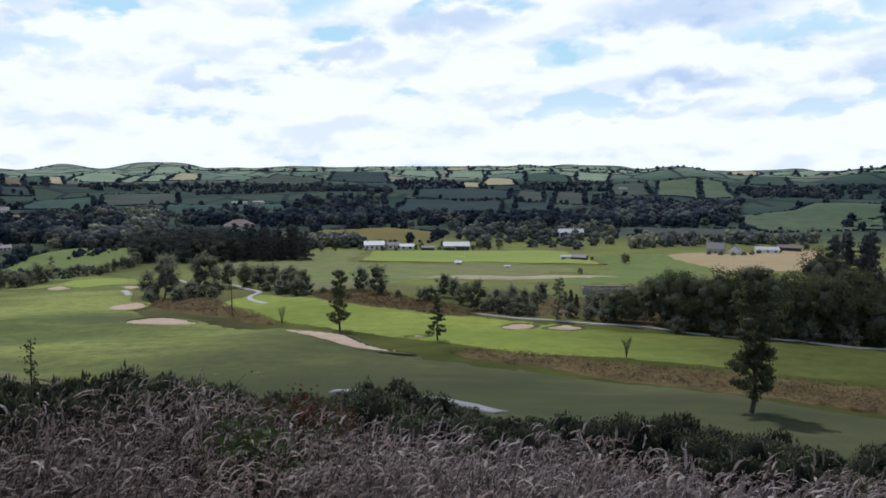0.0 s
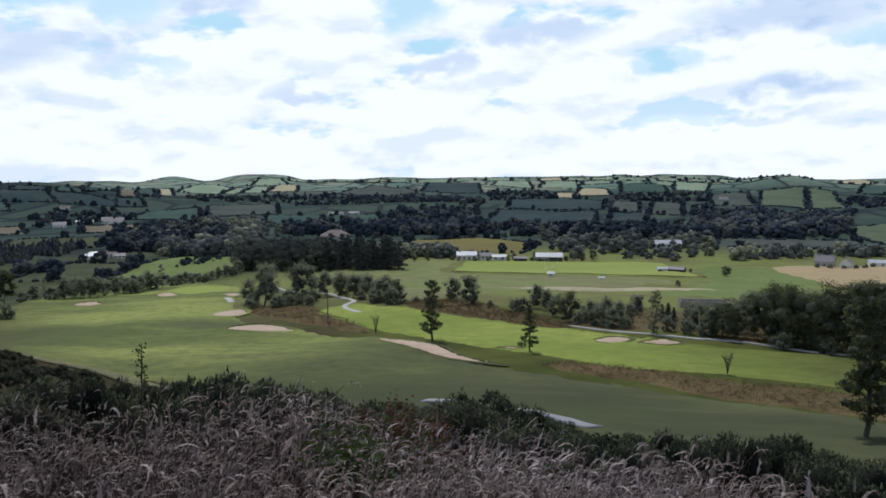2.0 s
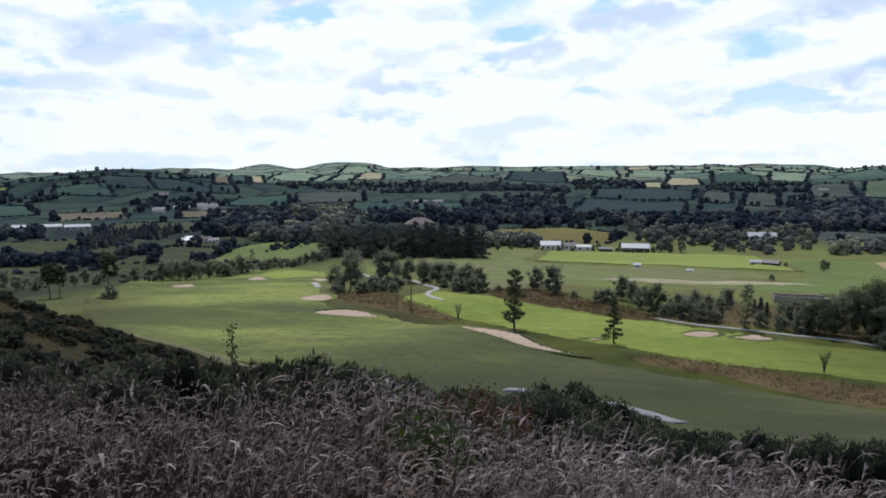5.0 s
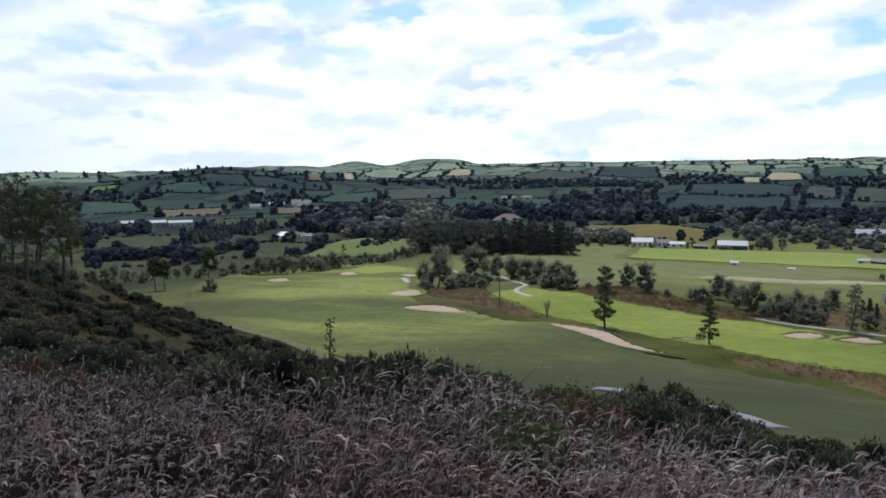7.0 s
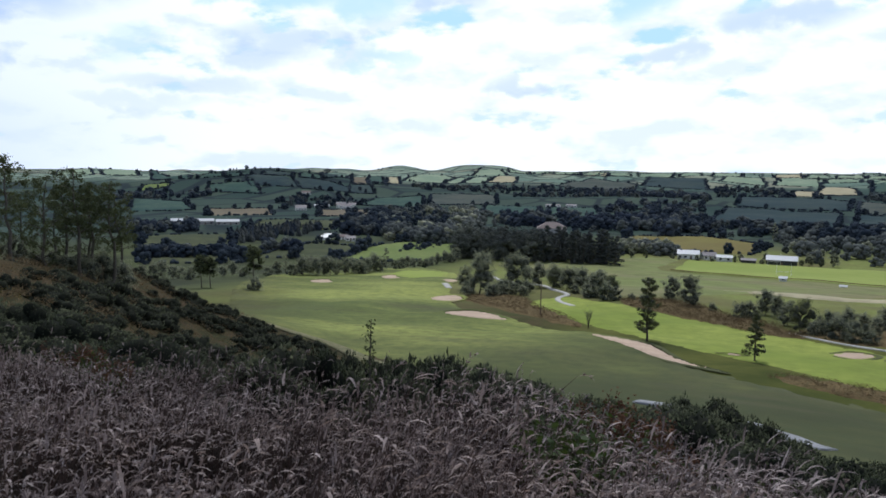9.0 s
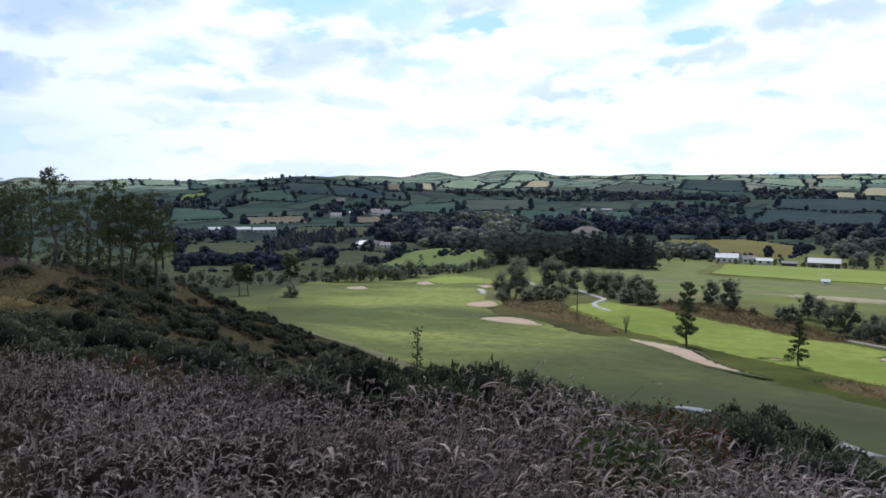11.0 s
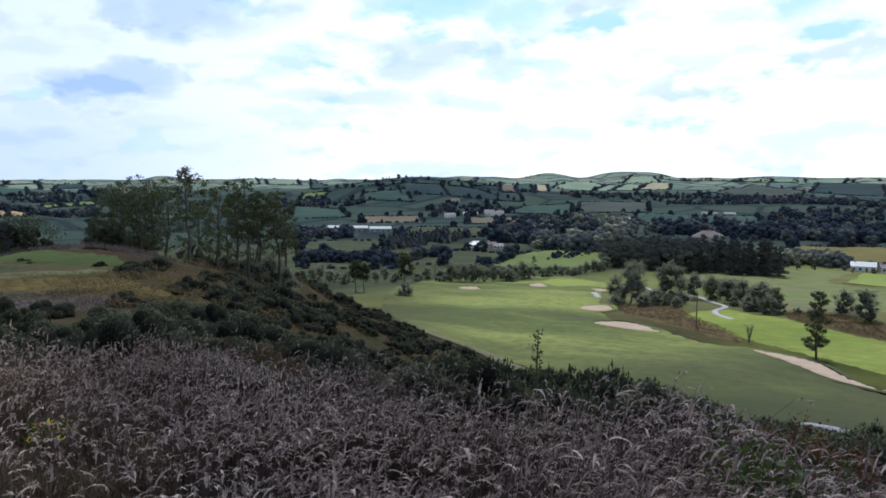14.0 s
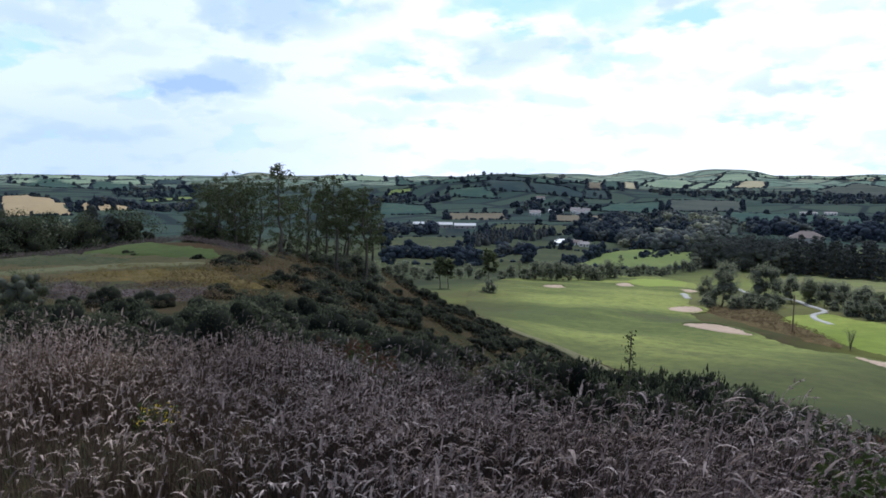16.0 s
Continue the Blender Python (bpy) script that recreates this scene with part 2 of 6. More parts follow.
def foliage(name, a, b, through=0.3, glow=(0.10, 0.13, 0.03), rough=0.6, gloss=0.2, patches=(), west=None, power=1.0):
    """Leaves: two greens that vary from leaf to leaf and tree to tree, some light passing through."""
    m, t, bsdf = material(name)
    geo = t.nodes.new("ShaderNodeNewGeometry")
    info = t.nodes.new("ShaderNodeObjectInfo")
    f = maths(t, "ADD", maths(t, "MULTIPLY", geo.outputs["Random Per Island"], 0.6), maths(t, "MULTIPLY", info.outputs["Random"], 0.4))
    if power != 1.0:
        f = maths(t, "POWER", f, power)
    col = blend(t, f, a, b)
    if west:
        sep = t.nodes.new("ShaderNodeSeparateXYZ")
        t.links.new(geo.outputs["Position"], sep.inputs[0])
        dry = blend(t, f, tuple(0.45 * v for v in west), west)
        col = blend(t, maths(t, "MULTIPLY", ramp(t, maths(t, "DIVIDE", sep.outputs[0], maths(t, "MAXIMUM", sep.outputs[1], 0.5)), -1.2, -2.2), 0.8), col, dry)
    for n, (tone, scale, force) in enumerate(patches):
        stand = ramp(t, noise_out(t, scale, 3, 0.6, shift=6.0 * n), 0.42, 0.60)
        col = blend(t, maths(t, "MULTIPLY", maths(t, "MULTIPLY", stand, force), maths(t, "ADD", maths(t, "MULTIPLY", geo.outputs["Random Per Island"], -0.5), 1.0)), col, tone)
    t.links.new(col, bsdf.inputs["Base Color"])
    bsdf.inputs["Roughness"].default_value = rough
    bsdf.inputs["Specular IOR Level"].default_value = gloss
    tr = t.nodes.new("ShaderNodeBsdfTranslucent")
    t.links.new(blend(t, f, glow, tuple(v * 1.4 for v in glow)), tr.inputs[0])
    mix = t.nodes.new("ShaderNodeMixShader")
    mix.inputs[0].default_value = through
    t.links.new(bsdf.outputs[0], mix.inputs[1])
    t.links.new(tr.outputs[0], mix.inputs[2])
    t.links.new(mix.outputs[0], t.nodes["Material Output"].inputs[0])
    return m


def paint(name, col, rough=0.7, vary=0.15, metallic=0.0, scale=2.0):
    """A painted or rendered surface with faint weathering."""
    m, t, bsdf = material(name)
    f = ramp(t, noise_out(t, scale, 6, 0.65), 0.3, 0.75)
    t.links.new(blend(t, f, tuple(v * (1 - vary) for v in col), tuple(min(1, v * (1 + vary)) for v in col)), bsdf.inputs["Base Color"])
    bsdf.inputs["Roughness"].default_value, bsdf.inputs["Metallic"].default_value = rough, metallic
    return m


def bark(name, a, b):
    m, t, bsdf = material(name)
    f = ramp(t, noise_out(t, 6.0, 6, 0.7, (1, 1, 0.25)), 0.35, 0.65)
    t.links.new(blend(t, f, a, b), bsdf.inputs["Base Color"])
    bsdf.inputs["Roughness"].default_value = 0.9
    return m


def land():
    """Open country: rough grass and dry stalks on the hillside, a patchwork of pasture far off, coloured for haze and
    sun.
    """
    m, t, bsdf = material("open_country")
    geo = t.nodes.new("ShaderNodeNewGeometry")
    ln = t.nodes.new("ShaderNodeVectorMath")
    ln.operation = "LENGTH"
    t.links.new(geo.outputs["Position"], ln.inputs[0])
    near = blend(t, ramp(t, noise_out(t, 0.16, 7, 0.65), 0.38, 0.62), (0.062, 0.045, 0.028), (0.034, 0.037, 0.018))
    near = blend(t, maths(t, "MULTIPLY", ramp(t, noise_out(t, 2.2, 6, 0.7, shift=4.0), 0.4, 0.7), 0.4), near, (0.085, 0.064, 0.032))
    mp = t.nodes.new("ShaderNodeMapping")
    mp.inputs[3].default_value = (0.0120, 0.0072, 0.0)
    t.links.new(geo.outputs["Position"], mp.inputs[0])
    vor = t.nodes.new("ShaderNodeTexVoronoi")
    edge = t.nodes.new("ShaderNodeTexVoronoi")
    edge.feature = "DISTANCE_TO_EDGE"
    for v in (vor, edge):
        t.links.new(mp.outputs[0], v.inputs["Vector"])
        v.inputs["Scale"].default_value = 1.0
        v.inputs["Randomness"].default_value = 0.8
    vs = t.nodes.new("ShaderNodeSeparateColor")
    t.links.new(vor.outputs["Color"], vs.inputs[0])
    # haze blue put into both tones, the distant hills paler as if sunlit
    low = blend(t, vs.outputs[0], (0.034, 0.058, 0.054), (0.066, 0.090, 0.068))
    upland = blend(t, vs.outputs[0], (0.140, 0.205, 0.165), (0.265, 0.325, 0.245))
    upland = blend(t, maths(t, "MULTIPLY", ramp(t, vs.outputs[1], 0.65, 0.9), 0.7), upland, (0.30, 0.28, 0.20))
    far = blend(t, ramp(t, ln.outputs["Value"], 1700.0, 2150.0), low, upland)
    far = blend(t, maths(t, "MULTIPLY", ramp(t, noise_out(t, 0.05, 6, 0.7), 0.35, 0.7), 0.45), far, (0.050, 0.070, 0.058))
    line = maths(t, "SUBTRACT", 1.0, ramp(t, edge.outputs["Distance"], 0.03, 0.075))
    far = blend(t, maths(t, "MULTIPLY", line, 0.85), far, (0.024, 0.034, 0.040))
    plain = blend(t, ramp(t, noise_out(t, 0.03, 7, 0.65), 0.35, 0.65), (0.200, 0.228, 0.072), (0.160, 0.150, 0.068))
    plain = blend(t, maths(t, "MULTIPLY", ramp(t, noise_out(t, 0.6, 6, 0.7), 0.4, 0.7), 0.4), plain, (0.07, 0.085, 0.03))
    sep = t.nodes.new("ShaderNodeSeparateXYZ")
    t.links.new(geo.outputs["Position"], sep.inputs[0])
    course = blend(t, ramp(t, noise_out(t, 0.06, 6, 0.65, shift=2.0), 0.36, 0.64), (0.056, 0.066, 0.020), (0.105, 0.110, 0.030))
    near = blend(t, maths(t, "MULTIPLY", ramp(t, ln.outputs["Value"], 60.0, 90.0), ramp(t, sep.outputs[0], -42.0, -22.0)), near, course)
    moor = blend(t, ramp(t, noise_out(t, 0.02, 6, 0.65, shift=7.0), 0.36, 0.64), (0.050, 0.057, 0.036), (0.080, 0.092, 0.044))
    plain = blend(t, ramp(t, sep.outputs[0], -112.0, -168.0), plain, moor)
    col = blend(t, ramp(t, ln.outputs["Value"], 120.0, 240.0), near, plain)
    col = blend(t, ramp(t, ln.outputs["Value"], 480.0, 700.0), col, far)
    t.links.new(col, bsdf.inputs["Base Color"])
    bsdf.inputs["Roughness"].default_value = 0.95
    bsdf.inputs["Specular IOR Level"].default_value = 0.02
    return m


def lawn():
    """Sloping lawn: duller near the gorse, brighter and more yellow down the approach, cloud shade and sun put into the
    colour, in soft uneven bands.
    """
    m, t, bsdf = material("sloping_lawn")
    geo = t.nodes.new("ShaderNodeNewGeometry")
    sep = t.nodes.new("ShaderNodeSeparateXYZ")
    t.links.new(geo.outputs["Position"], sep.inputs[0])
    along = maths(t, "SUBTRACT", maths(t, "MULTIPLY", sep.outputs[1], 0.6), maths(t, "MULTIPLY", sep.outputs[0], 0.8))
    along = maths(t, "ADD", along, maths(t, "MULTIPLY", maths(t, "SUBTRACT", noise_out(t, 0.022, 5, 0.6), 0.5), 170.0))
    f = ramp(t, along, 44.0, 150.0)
    # rough is the tone painted for cloud shade, mown the tone for sun
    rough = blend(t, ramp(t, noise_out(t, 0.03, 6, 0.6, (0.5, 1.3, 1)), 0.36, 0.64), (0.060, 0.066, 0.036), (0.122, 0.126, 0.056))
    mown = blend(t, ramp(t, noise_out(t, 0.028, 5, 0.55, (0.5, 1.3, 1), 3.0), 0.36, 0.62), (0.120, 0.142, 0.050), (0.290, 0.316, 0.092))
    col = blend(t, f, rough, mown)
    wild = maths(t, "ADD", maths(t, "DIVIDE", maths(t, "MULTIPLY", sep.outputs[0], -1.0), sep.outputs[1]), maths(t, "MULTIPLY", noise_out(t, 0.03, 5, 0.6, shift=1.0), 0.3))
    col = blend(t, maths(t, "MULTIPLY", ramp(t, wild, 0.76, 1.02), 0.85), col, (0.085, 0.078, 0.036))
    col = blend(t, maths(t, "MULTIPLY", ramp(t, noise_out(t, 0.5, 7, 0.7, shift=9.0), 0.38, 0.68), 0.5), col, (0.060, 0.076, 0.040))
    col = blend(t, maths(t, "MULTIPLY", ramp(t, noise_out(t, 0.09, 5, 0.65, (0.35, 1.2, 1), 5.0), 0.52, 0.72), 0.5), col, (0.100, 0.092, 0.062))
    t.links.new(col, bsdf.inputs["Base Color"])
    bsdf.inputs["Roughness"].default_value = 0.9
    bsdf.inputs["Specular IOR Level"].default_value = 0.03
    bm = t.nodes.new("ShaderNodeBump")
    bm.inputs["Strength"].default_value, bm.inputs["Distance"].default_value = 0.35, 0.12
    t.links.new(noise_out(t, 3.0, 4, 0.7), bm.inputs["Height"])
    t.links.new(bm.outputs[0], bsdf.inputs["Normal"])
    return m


MAT = {
    "land": land(),
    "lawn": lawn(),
    # the east tone paints cloud shade over the end by the wood
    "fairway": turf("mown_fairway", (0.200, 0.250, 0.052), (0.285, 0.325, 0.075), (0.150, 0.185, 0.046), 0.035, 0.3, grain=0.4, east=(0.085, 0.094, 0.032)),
    "tee": turf("tee_turf", (0.062, 0.086, 0.030), (0.088, 0.112, 0.038), (0.052, 0.068, 0.026), 0.05, 0.8, grain=0.4),
    "green": turf("putting_turf", (0.25, 0.30, 0.075), (0.28, 0.33, 0.085), (0.22, 0.27, 0.07), 0.1, 1.5, grain=0.2, bump=0.1),
    "sand": turf("bunker_sand", (0.48, 0.365, 0.275), (0.56, 0.43, 0.33), (0.37, 0.28, 0.21), 0.3, 2.5, grain=0.35),
    "heather": turf("dry_heather", (0.130, 0.090, 0.048), (0.185, 0.132, 0.066), (0.076, 0.066, 0.030), 0.12, 1.4, grain=0.55, bump=0.8),
    "meadow": turf("ridge_meadow_grass", (0.072, 0.071, 0.036), (0.118, 0.090, 0.048), (0.056, 0.060, 0.030), 0.09, 1.5, grain=0.5, bump=0.6),
    "bank": turf("rough_bank_grass", (0.070, 0.078, 0.040), (0.100, 0.098, 0.052), (0.044, 0.052, 0.030), 0.25, 1.6, grain=0.6, bump=0.6),
    "walk": turf("mown_walk_grass", (0.118, 0.120, 0.062), (0.150, 0.140, 0.078), (0.092, 0.098, 0.052), 0.15, 1.2, grain=0.4),
    "golden": turf("golden_dry_grass", (0.125, 0.094, 0.036), (0.175, 0.126, 0.052), (0.078, 0.066, 0.026), 0.3, 1.6, grain=0.6, bump=0.7),
    "heath": turf("mauve_seeding_grass", (0.098, 0.078, 0.076), (0.135, 0.108, 0.108), (0.068, 0.058, 0.050), 0.3, 1.8, grain=0.55, bump=0.7),
    "mauve": foliage("mauve_grass_heads", (0.070, 0.055, 0.054), (0.20, 0.162, 0.155), 0.2, (0.10, 0.08, 0.07), 0.9, 0.05),
    "worn": turf("worn_grass", (0.17, 0.155, 0.09), (0.21, 0.19, 0.12), (0.10, 0.11, 0.05), 0.2, 1.5, grain=0.5),
    "concrete": turf("path_gravel", (0.44, 0.425, 0.40), (0.52, 0.50, 0.475), (0.34, 0.33, 0.31), 0.3, 3.0, grain=0.25),
    "stone_path": turf("grey_path_stone", (0.27, 0.275, 0.29), (0.36, 0.365, 0.38), (0.20, 0.20, 0.21), 0.5, 2.5, grain=0.4),
    "hay": turf("cut_hay", (0.36, 0.32, 0.21), (0.42, 0.37, 0.25), (0.29, 0.27, 0.17), 0.02, 0.3, bump=0),
    "straw": turf("straw_stubble", (0.37, 0.285, 0.165), (0.42, 0.325, 0.19), (0.30, 0.235, 0.14), 0.012, 0.2, grain=0.3, bump=0, stretch=(0.3, 1, 1)),
    "pasture": turf("lit_pasture", (0.150, 0.195, 0.066), (0.190, 0.225, 0.078), (0.115, 0.150, 0.055), 0.018, 0.3, bump=0),
    # upland painted pale for haze and sun; green, olive and dark blued for haze
    "upland": turf("hazy_upland_field", (0.200, 0.268, 0.185), (0.285, 0.335, 0.230), (0.155, 0.21, 0.155), 0.012, 0.2, bump=0),
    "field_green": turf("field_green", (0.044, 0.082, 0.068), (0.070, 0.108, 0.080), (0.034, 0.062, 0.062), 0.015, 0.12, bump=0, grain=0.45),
    "river_meadow": turf("river_meadow_grass", (0.215, 0.242, 0.090), (0.232, 0.205, 0.115), (0.125, 0.150, 0.060), 0.028, 0.22, grain=0.5, bump=0, stretch=(0.4, 1, 1)),
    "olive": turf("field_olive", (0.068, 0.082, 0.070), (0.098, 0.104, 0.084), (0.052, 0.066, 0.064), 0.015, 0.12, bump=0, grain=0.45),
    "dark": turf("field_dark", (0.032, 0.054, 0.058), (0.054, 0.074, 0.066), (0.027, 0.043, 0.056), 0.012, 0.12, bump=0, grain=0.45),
    "hill": turf("hill_pasture", (0.088, 0.122, 0.072), (0.128, 0.152, 0.092), (0.066, 0.096, 0.064), 0.008, 0.08, bump=0, grain=0.5),
    "rough_pasture": turf("rough_pasture", (0.066, 0.078, 0.042), (0.100, 0.108, 0.054), (0.052, 0.060, 0.038), 0.02, 0.15, bump=0, grain=0.5),
    # cut fields under cloud: the shade is put into a duller hay tone
    "stubble": turf("cloud_shaded_stubble", (0.150, 0.128, 0.092), (0.185, 0.158, 0.112), (0.115, 0.10, 0.074), 0.015, 0.2, bump=0),
    "plough": turf("field_brown", (0.17, 0.14, 0.055), (0.20, 0.175, 0.06), (0.14, 0.125, 0.05), 0.015, 0.3, bump=0),
    "pitch": turf("pitch_turf", (0.250, 0.300, 0.080), (0.290, 0.330, 0.095), (0.205, 0.250, 0.066), 0.02, 0.3, bump=0, stretch=(0.25, 1, 1)),
    "oak": foliage("oak_leaves", (0.036, 0.046, 0.028), (0.128, 0.132, 0.066), 0.32, (0.115, 0.13, 0.045), power=1.15),
    "willow": foliage("willow_leaves", (0.095, 0.106, 0.080), (0.44, 0.44, 0.32), 0.42, (0.24, 0.255, 0.15), power=1.35),
    "ash": foliage("ash_leaves", (0.032, 0.042, 0.026), (0.088, 0.098, 0.052), 0.3, (0.08, 0.095, 0.035), 0.8, 0.08),
    "spruce": foliage("spruce_needles", (0.036, 0.042, 0.054), (0.125, 0.132, 0.118), 0.1, (0.05, 0.06, 0.05), 0.8, 0.05),
    "gorse": foliage("gorse_shoots", (0.020, 0.027, 0.018), (0.128, 0.136, 0.082), 0.15, (0.05, 0.07, 0.025), 0.85, 0.03, power=1.3),
    # bodies inside bushes and crowns, their colour standing in for inner shade
    "deep_inner_shade": foliage("deep_shade_body", (0.014, 0.016, 0.013), (0.028, 0.030, 0.022), 0.0, (0.03, 0.03, 0.02), 0.95, 0.02),
    "inner_shade": foliage("crown_shade_body", (0.058, 0.064, 0.052), (0.098, 0.104, 0.080), 0.0, (0.03, 0.03, 0.02), 0.95, 0.02),
    # far hedges: the blue of distance haze is mixed into the leaf colour
    "hedge": foliage("hazy_hedge_leaves", (0.022, 0.032, 0.050), (0.056, 0.068, 0.082), 0.1, (0.04, 0.05, 0.055), 0.95, 0.02),
    "tuft": foliage("dry_tufts", (0.080, 0.058, 0.036), (0.205, 0.150, 0.084), 0.2, (0.13, 0.098, 0.045), 0.9),
    "ragwort": foliage("ragwort_drift", (0.10, 0.085, 0.03), (0.22, 0.17, 0.035), 0.2, (0.14, 0.11, 0.03), 0.9),
    # next three leaf tones are blued for haze, painted into the colour
    "wood_far": foliage("hazy_woodland_leaves", (0.022, 0.031, 0.054), (0.080, 0.094, 0.110), 0.1, (0.04, 0.05, 0.06), 0.95, 0.02),
    "wood_light": foliage("hazy_village_leaves", (0.052, 0.062, 0.074), (0.185, 0.194, 0.170), 0.12, (0.08, 0.09, 0.07), 0.95, 0.02),
    "plantation": foliage("hazy_plantation_leaves", (0.034, 0.042, 0.056), (0.150, 0.158, 0.130), 0.12, (0.06, 0.07, 0.05), 0.95, 0.02),
    "weed": foliage("weed_leaves", (0.030, 0.048, 0.017), (0.066, 0.092, 0.028), 0.25, (0.07, 0.10, 0.02)),
    "dock": foliage("dock_seed_heads", (0.070, 0.036, 0.024), (0.170, 0.090, 0.055), 0.15, (0.10, 0.05, 0.03), 0.9, 0.05),
    # second patch tone of the heads: dark painted in for shaded hollows
    "head": foliage("grass_heads", (0.050, 0.039, 0.040), (0.78, 0.67, 0.63), 0.3, (0.21, 0.165, 0.16), 0.9, 0.05, (((0.22, 0.14, 0.095), 0.45, 0.55), ((0.050, 0.037, 0.042), 0.5, 0.85)), (0.88, 0.69, 0.57), 2.0),
    "stem": foliage("grass_stems", (0.020, 0.014, 0.017), (0.098, 0.067, 0.064), 0.2, (0.055, 0.040, 0.034), 0.9, 0.05, (((0.120, 0.077, 0.05), 0.5, 0.5),), (0.26, 0.175, 0.125)),
    "blade": foliage("grass_blades", (0.010, 0.0095, 0.009), (0.048, 0.038, 0.034), 0.15, (0.04, 0.033, 0.020), 0.9, 0.05, (), (0.165, 0.122, 0.086)),
    "flower": foliage("ragwort_petals", (0.75, 0.55, 0.02), (0.85, 0.65, 0.03), 0.2, (0.6, 0.45, 0.02)),
    "bark": bark("bark", (0.045, 0.038, 0.030), (0.10, 0.088, 0.072)),
    "pale_bark": bark("pale_bark", (0.16, 0.145, 0.12), (0.26, 0.24, 0.20)),
    "white_wall": paint("white_render", (0.74, 0.74, 0.72)),
    "grey_wall": paint("grey_render", (0.36, 0.35, 0.34)),
    "dark_wall": paint("dark_cladding", (0.035, 0.033, 0.04)),
    "stone": paint("stone_wall", (0.26, 0.24, 0.22), 0.9, 0.3, 0, 0.8),
    "white_roof": paint("pale_roof_sheet", (0.46, 0.47, 0.50), 0.45),
    "slate": paint("slate_roof", (0.17, 0.15, 0.16), 0.6),
    "red_roof": paint("brown_tile_roof", (0.175, 0.135, 0.125), 0.8),
    "dark_glass": paint("window_pane", (0.03, 0.035, 0.045), 0.1),
    "wood": paint("weathered_timber", (0.15, 0.11, 0.08), 0.9, 0.3),
}


# ---- mesh helpers ----
def solid(name, verts, faces, mat, parent=None, smooth=False, index=None):
    """A mesh object from arrays of points and equal-sided faces."""
    v = np.asarray(verts, np.float32).reshape(-1, 3)
    f = np.asarray(faces, np.int32)
    me = bpy.data.meshes.new(name)
    me.vertices.add(len(v))
    me.vertices.foreach_set("co", v.ravel())
    me.loops.add(f.size)
    me.loops.foreach_set("vertex_index", f.ravel())
    me.polygons.add(len(f))
    me.polygons.foreach_set("loop_start", np.arange(len(f), dtype=np.int32) * f.shape[1])
    for one in (mat if isinstance(mat, (list, tuple)) else [mat]):
        me.materials.append(one)
    if index is not None:
        me.polygons.foreach_set("material_index", np.asarray(index, np.int32))
    if smooth:
        me.polygons.foreach_set("use_smooth", np.ones(len(f), bool))
    me.update(calc_edges=True)
    ob = new(name, me)
    ob.parent = parent
    return ob


def again(name, like, parent):
    """Another object on the same mesh."""
    ob = new(name, like.data)
    ob.parent = parent
    return ob


def part(name, bm, mat, parent=None):
    me = bpy.data.meshes.new(name)
    bm.to_mesh(me)
    bm.free()
    me.materials.append(mat)
    ob = new(name, me)
    ob.parent = parent
    return ob


def ground(x, y):
    return float(height(x, y))


def drape(x, y, lift):
    d = np.hypot(x, y)
    return height(x, y) + lift + d * 0.0007


def closed_curve(points, steps=8, wobble=0.0, seed=0):
    """A smooth closed outline through a few points."""
    p = np.asarray(points, float)
    n = len(p)
    out = []
    for i in range(n):
        a, b, c, d = p[i - 1], p[i], p[(i + 1) % n], p[(i + 2) % n]
        for k in range(steps):
            s = k / steps
            out.append(0.5 * (2 * b + (c - a) * s + (2 * a - 5 * b + 4 * c - d) * s * s + (3 * b - a - 3 * c + d) * s ** 3))
    out = np.array(out)
    if wobble:
        rng = np.random.default_rng(seed)
        out += rng.normal(0, wobble, out.shape)
    return out


def open_curve(points, steps=8):
    p = np.asarray(points, float)
    p = np.vstack([2 * p[0] - p[1], p, 2 * p[-1] - p[-2]])
    out = []
    for i in range(1, len(p) - 2):
        a, b, c, d = p[i - 1], p[i], p[i + 1], p[i + 2]
        for k in range(steps):
            s = k / steps
            out.append(0.5 * (2 * b + (c - a) * s + (2 * a - 5 * b + 4 * c - d) * s * s + (3 * b - a - 3 * c + d) * s ** 3))
    out.append(p[-2])
    return np.array(out)


def inside(px, py, loop):
    hit = np.zeros(len(px), bool)
    j = len(loop) - 1
    for i in range(len(loop)):
        xi, yi = loop[i]
        xj, yj = loop[j]
        cross = ((yi > py) != (yj > py)) & (px < (xj - xi) * (py - yi) / (yj - yi + 1e-12) + xi)
        hit ^= cross
        j = i
    return hit


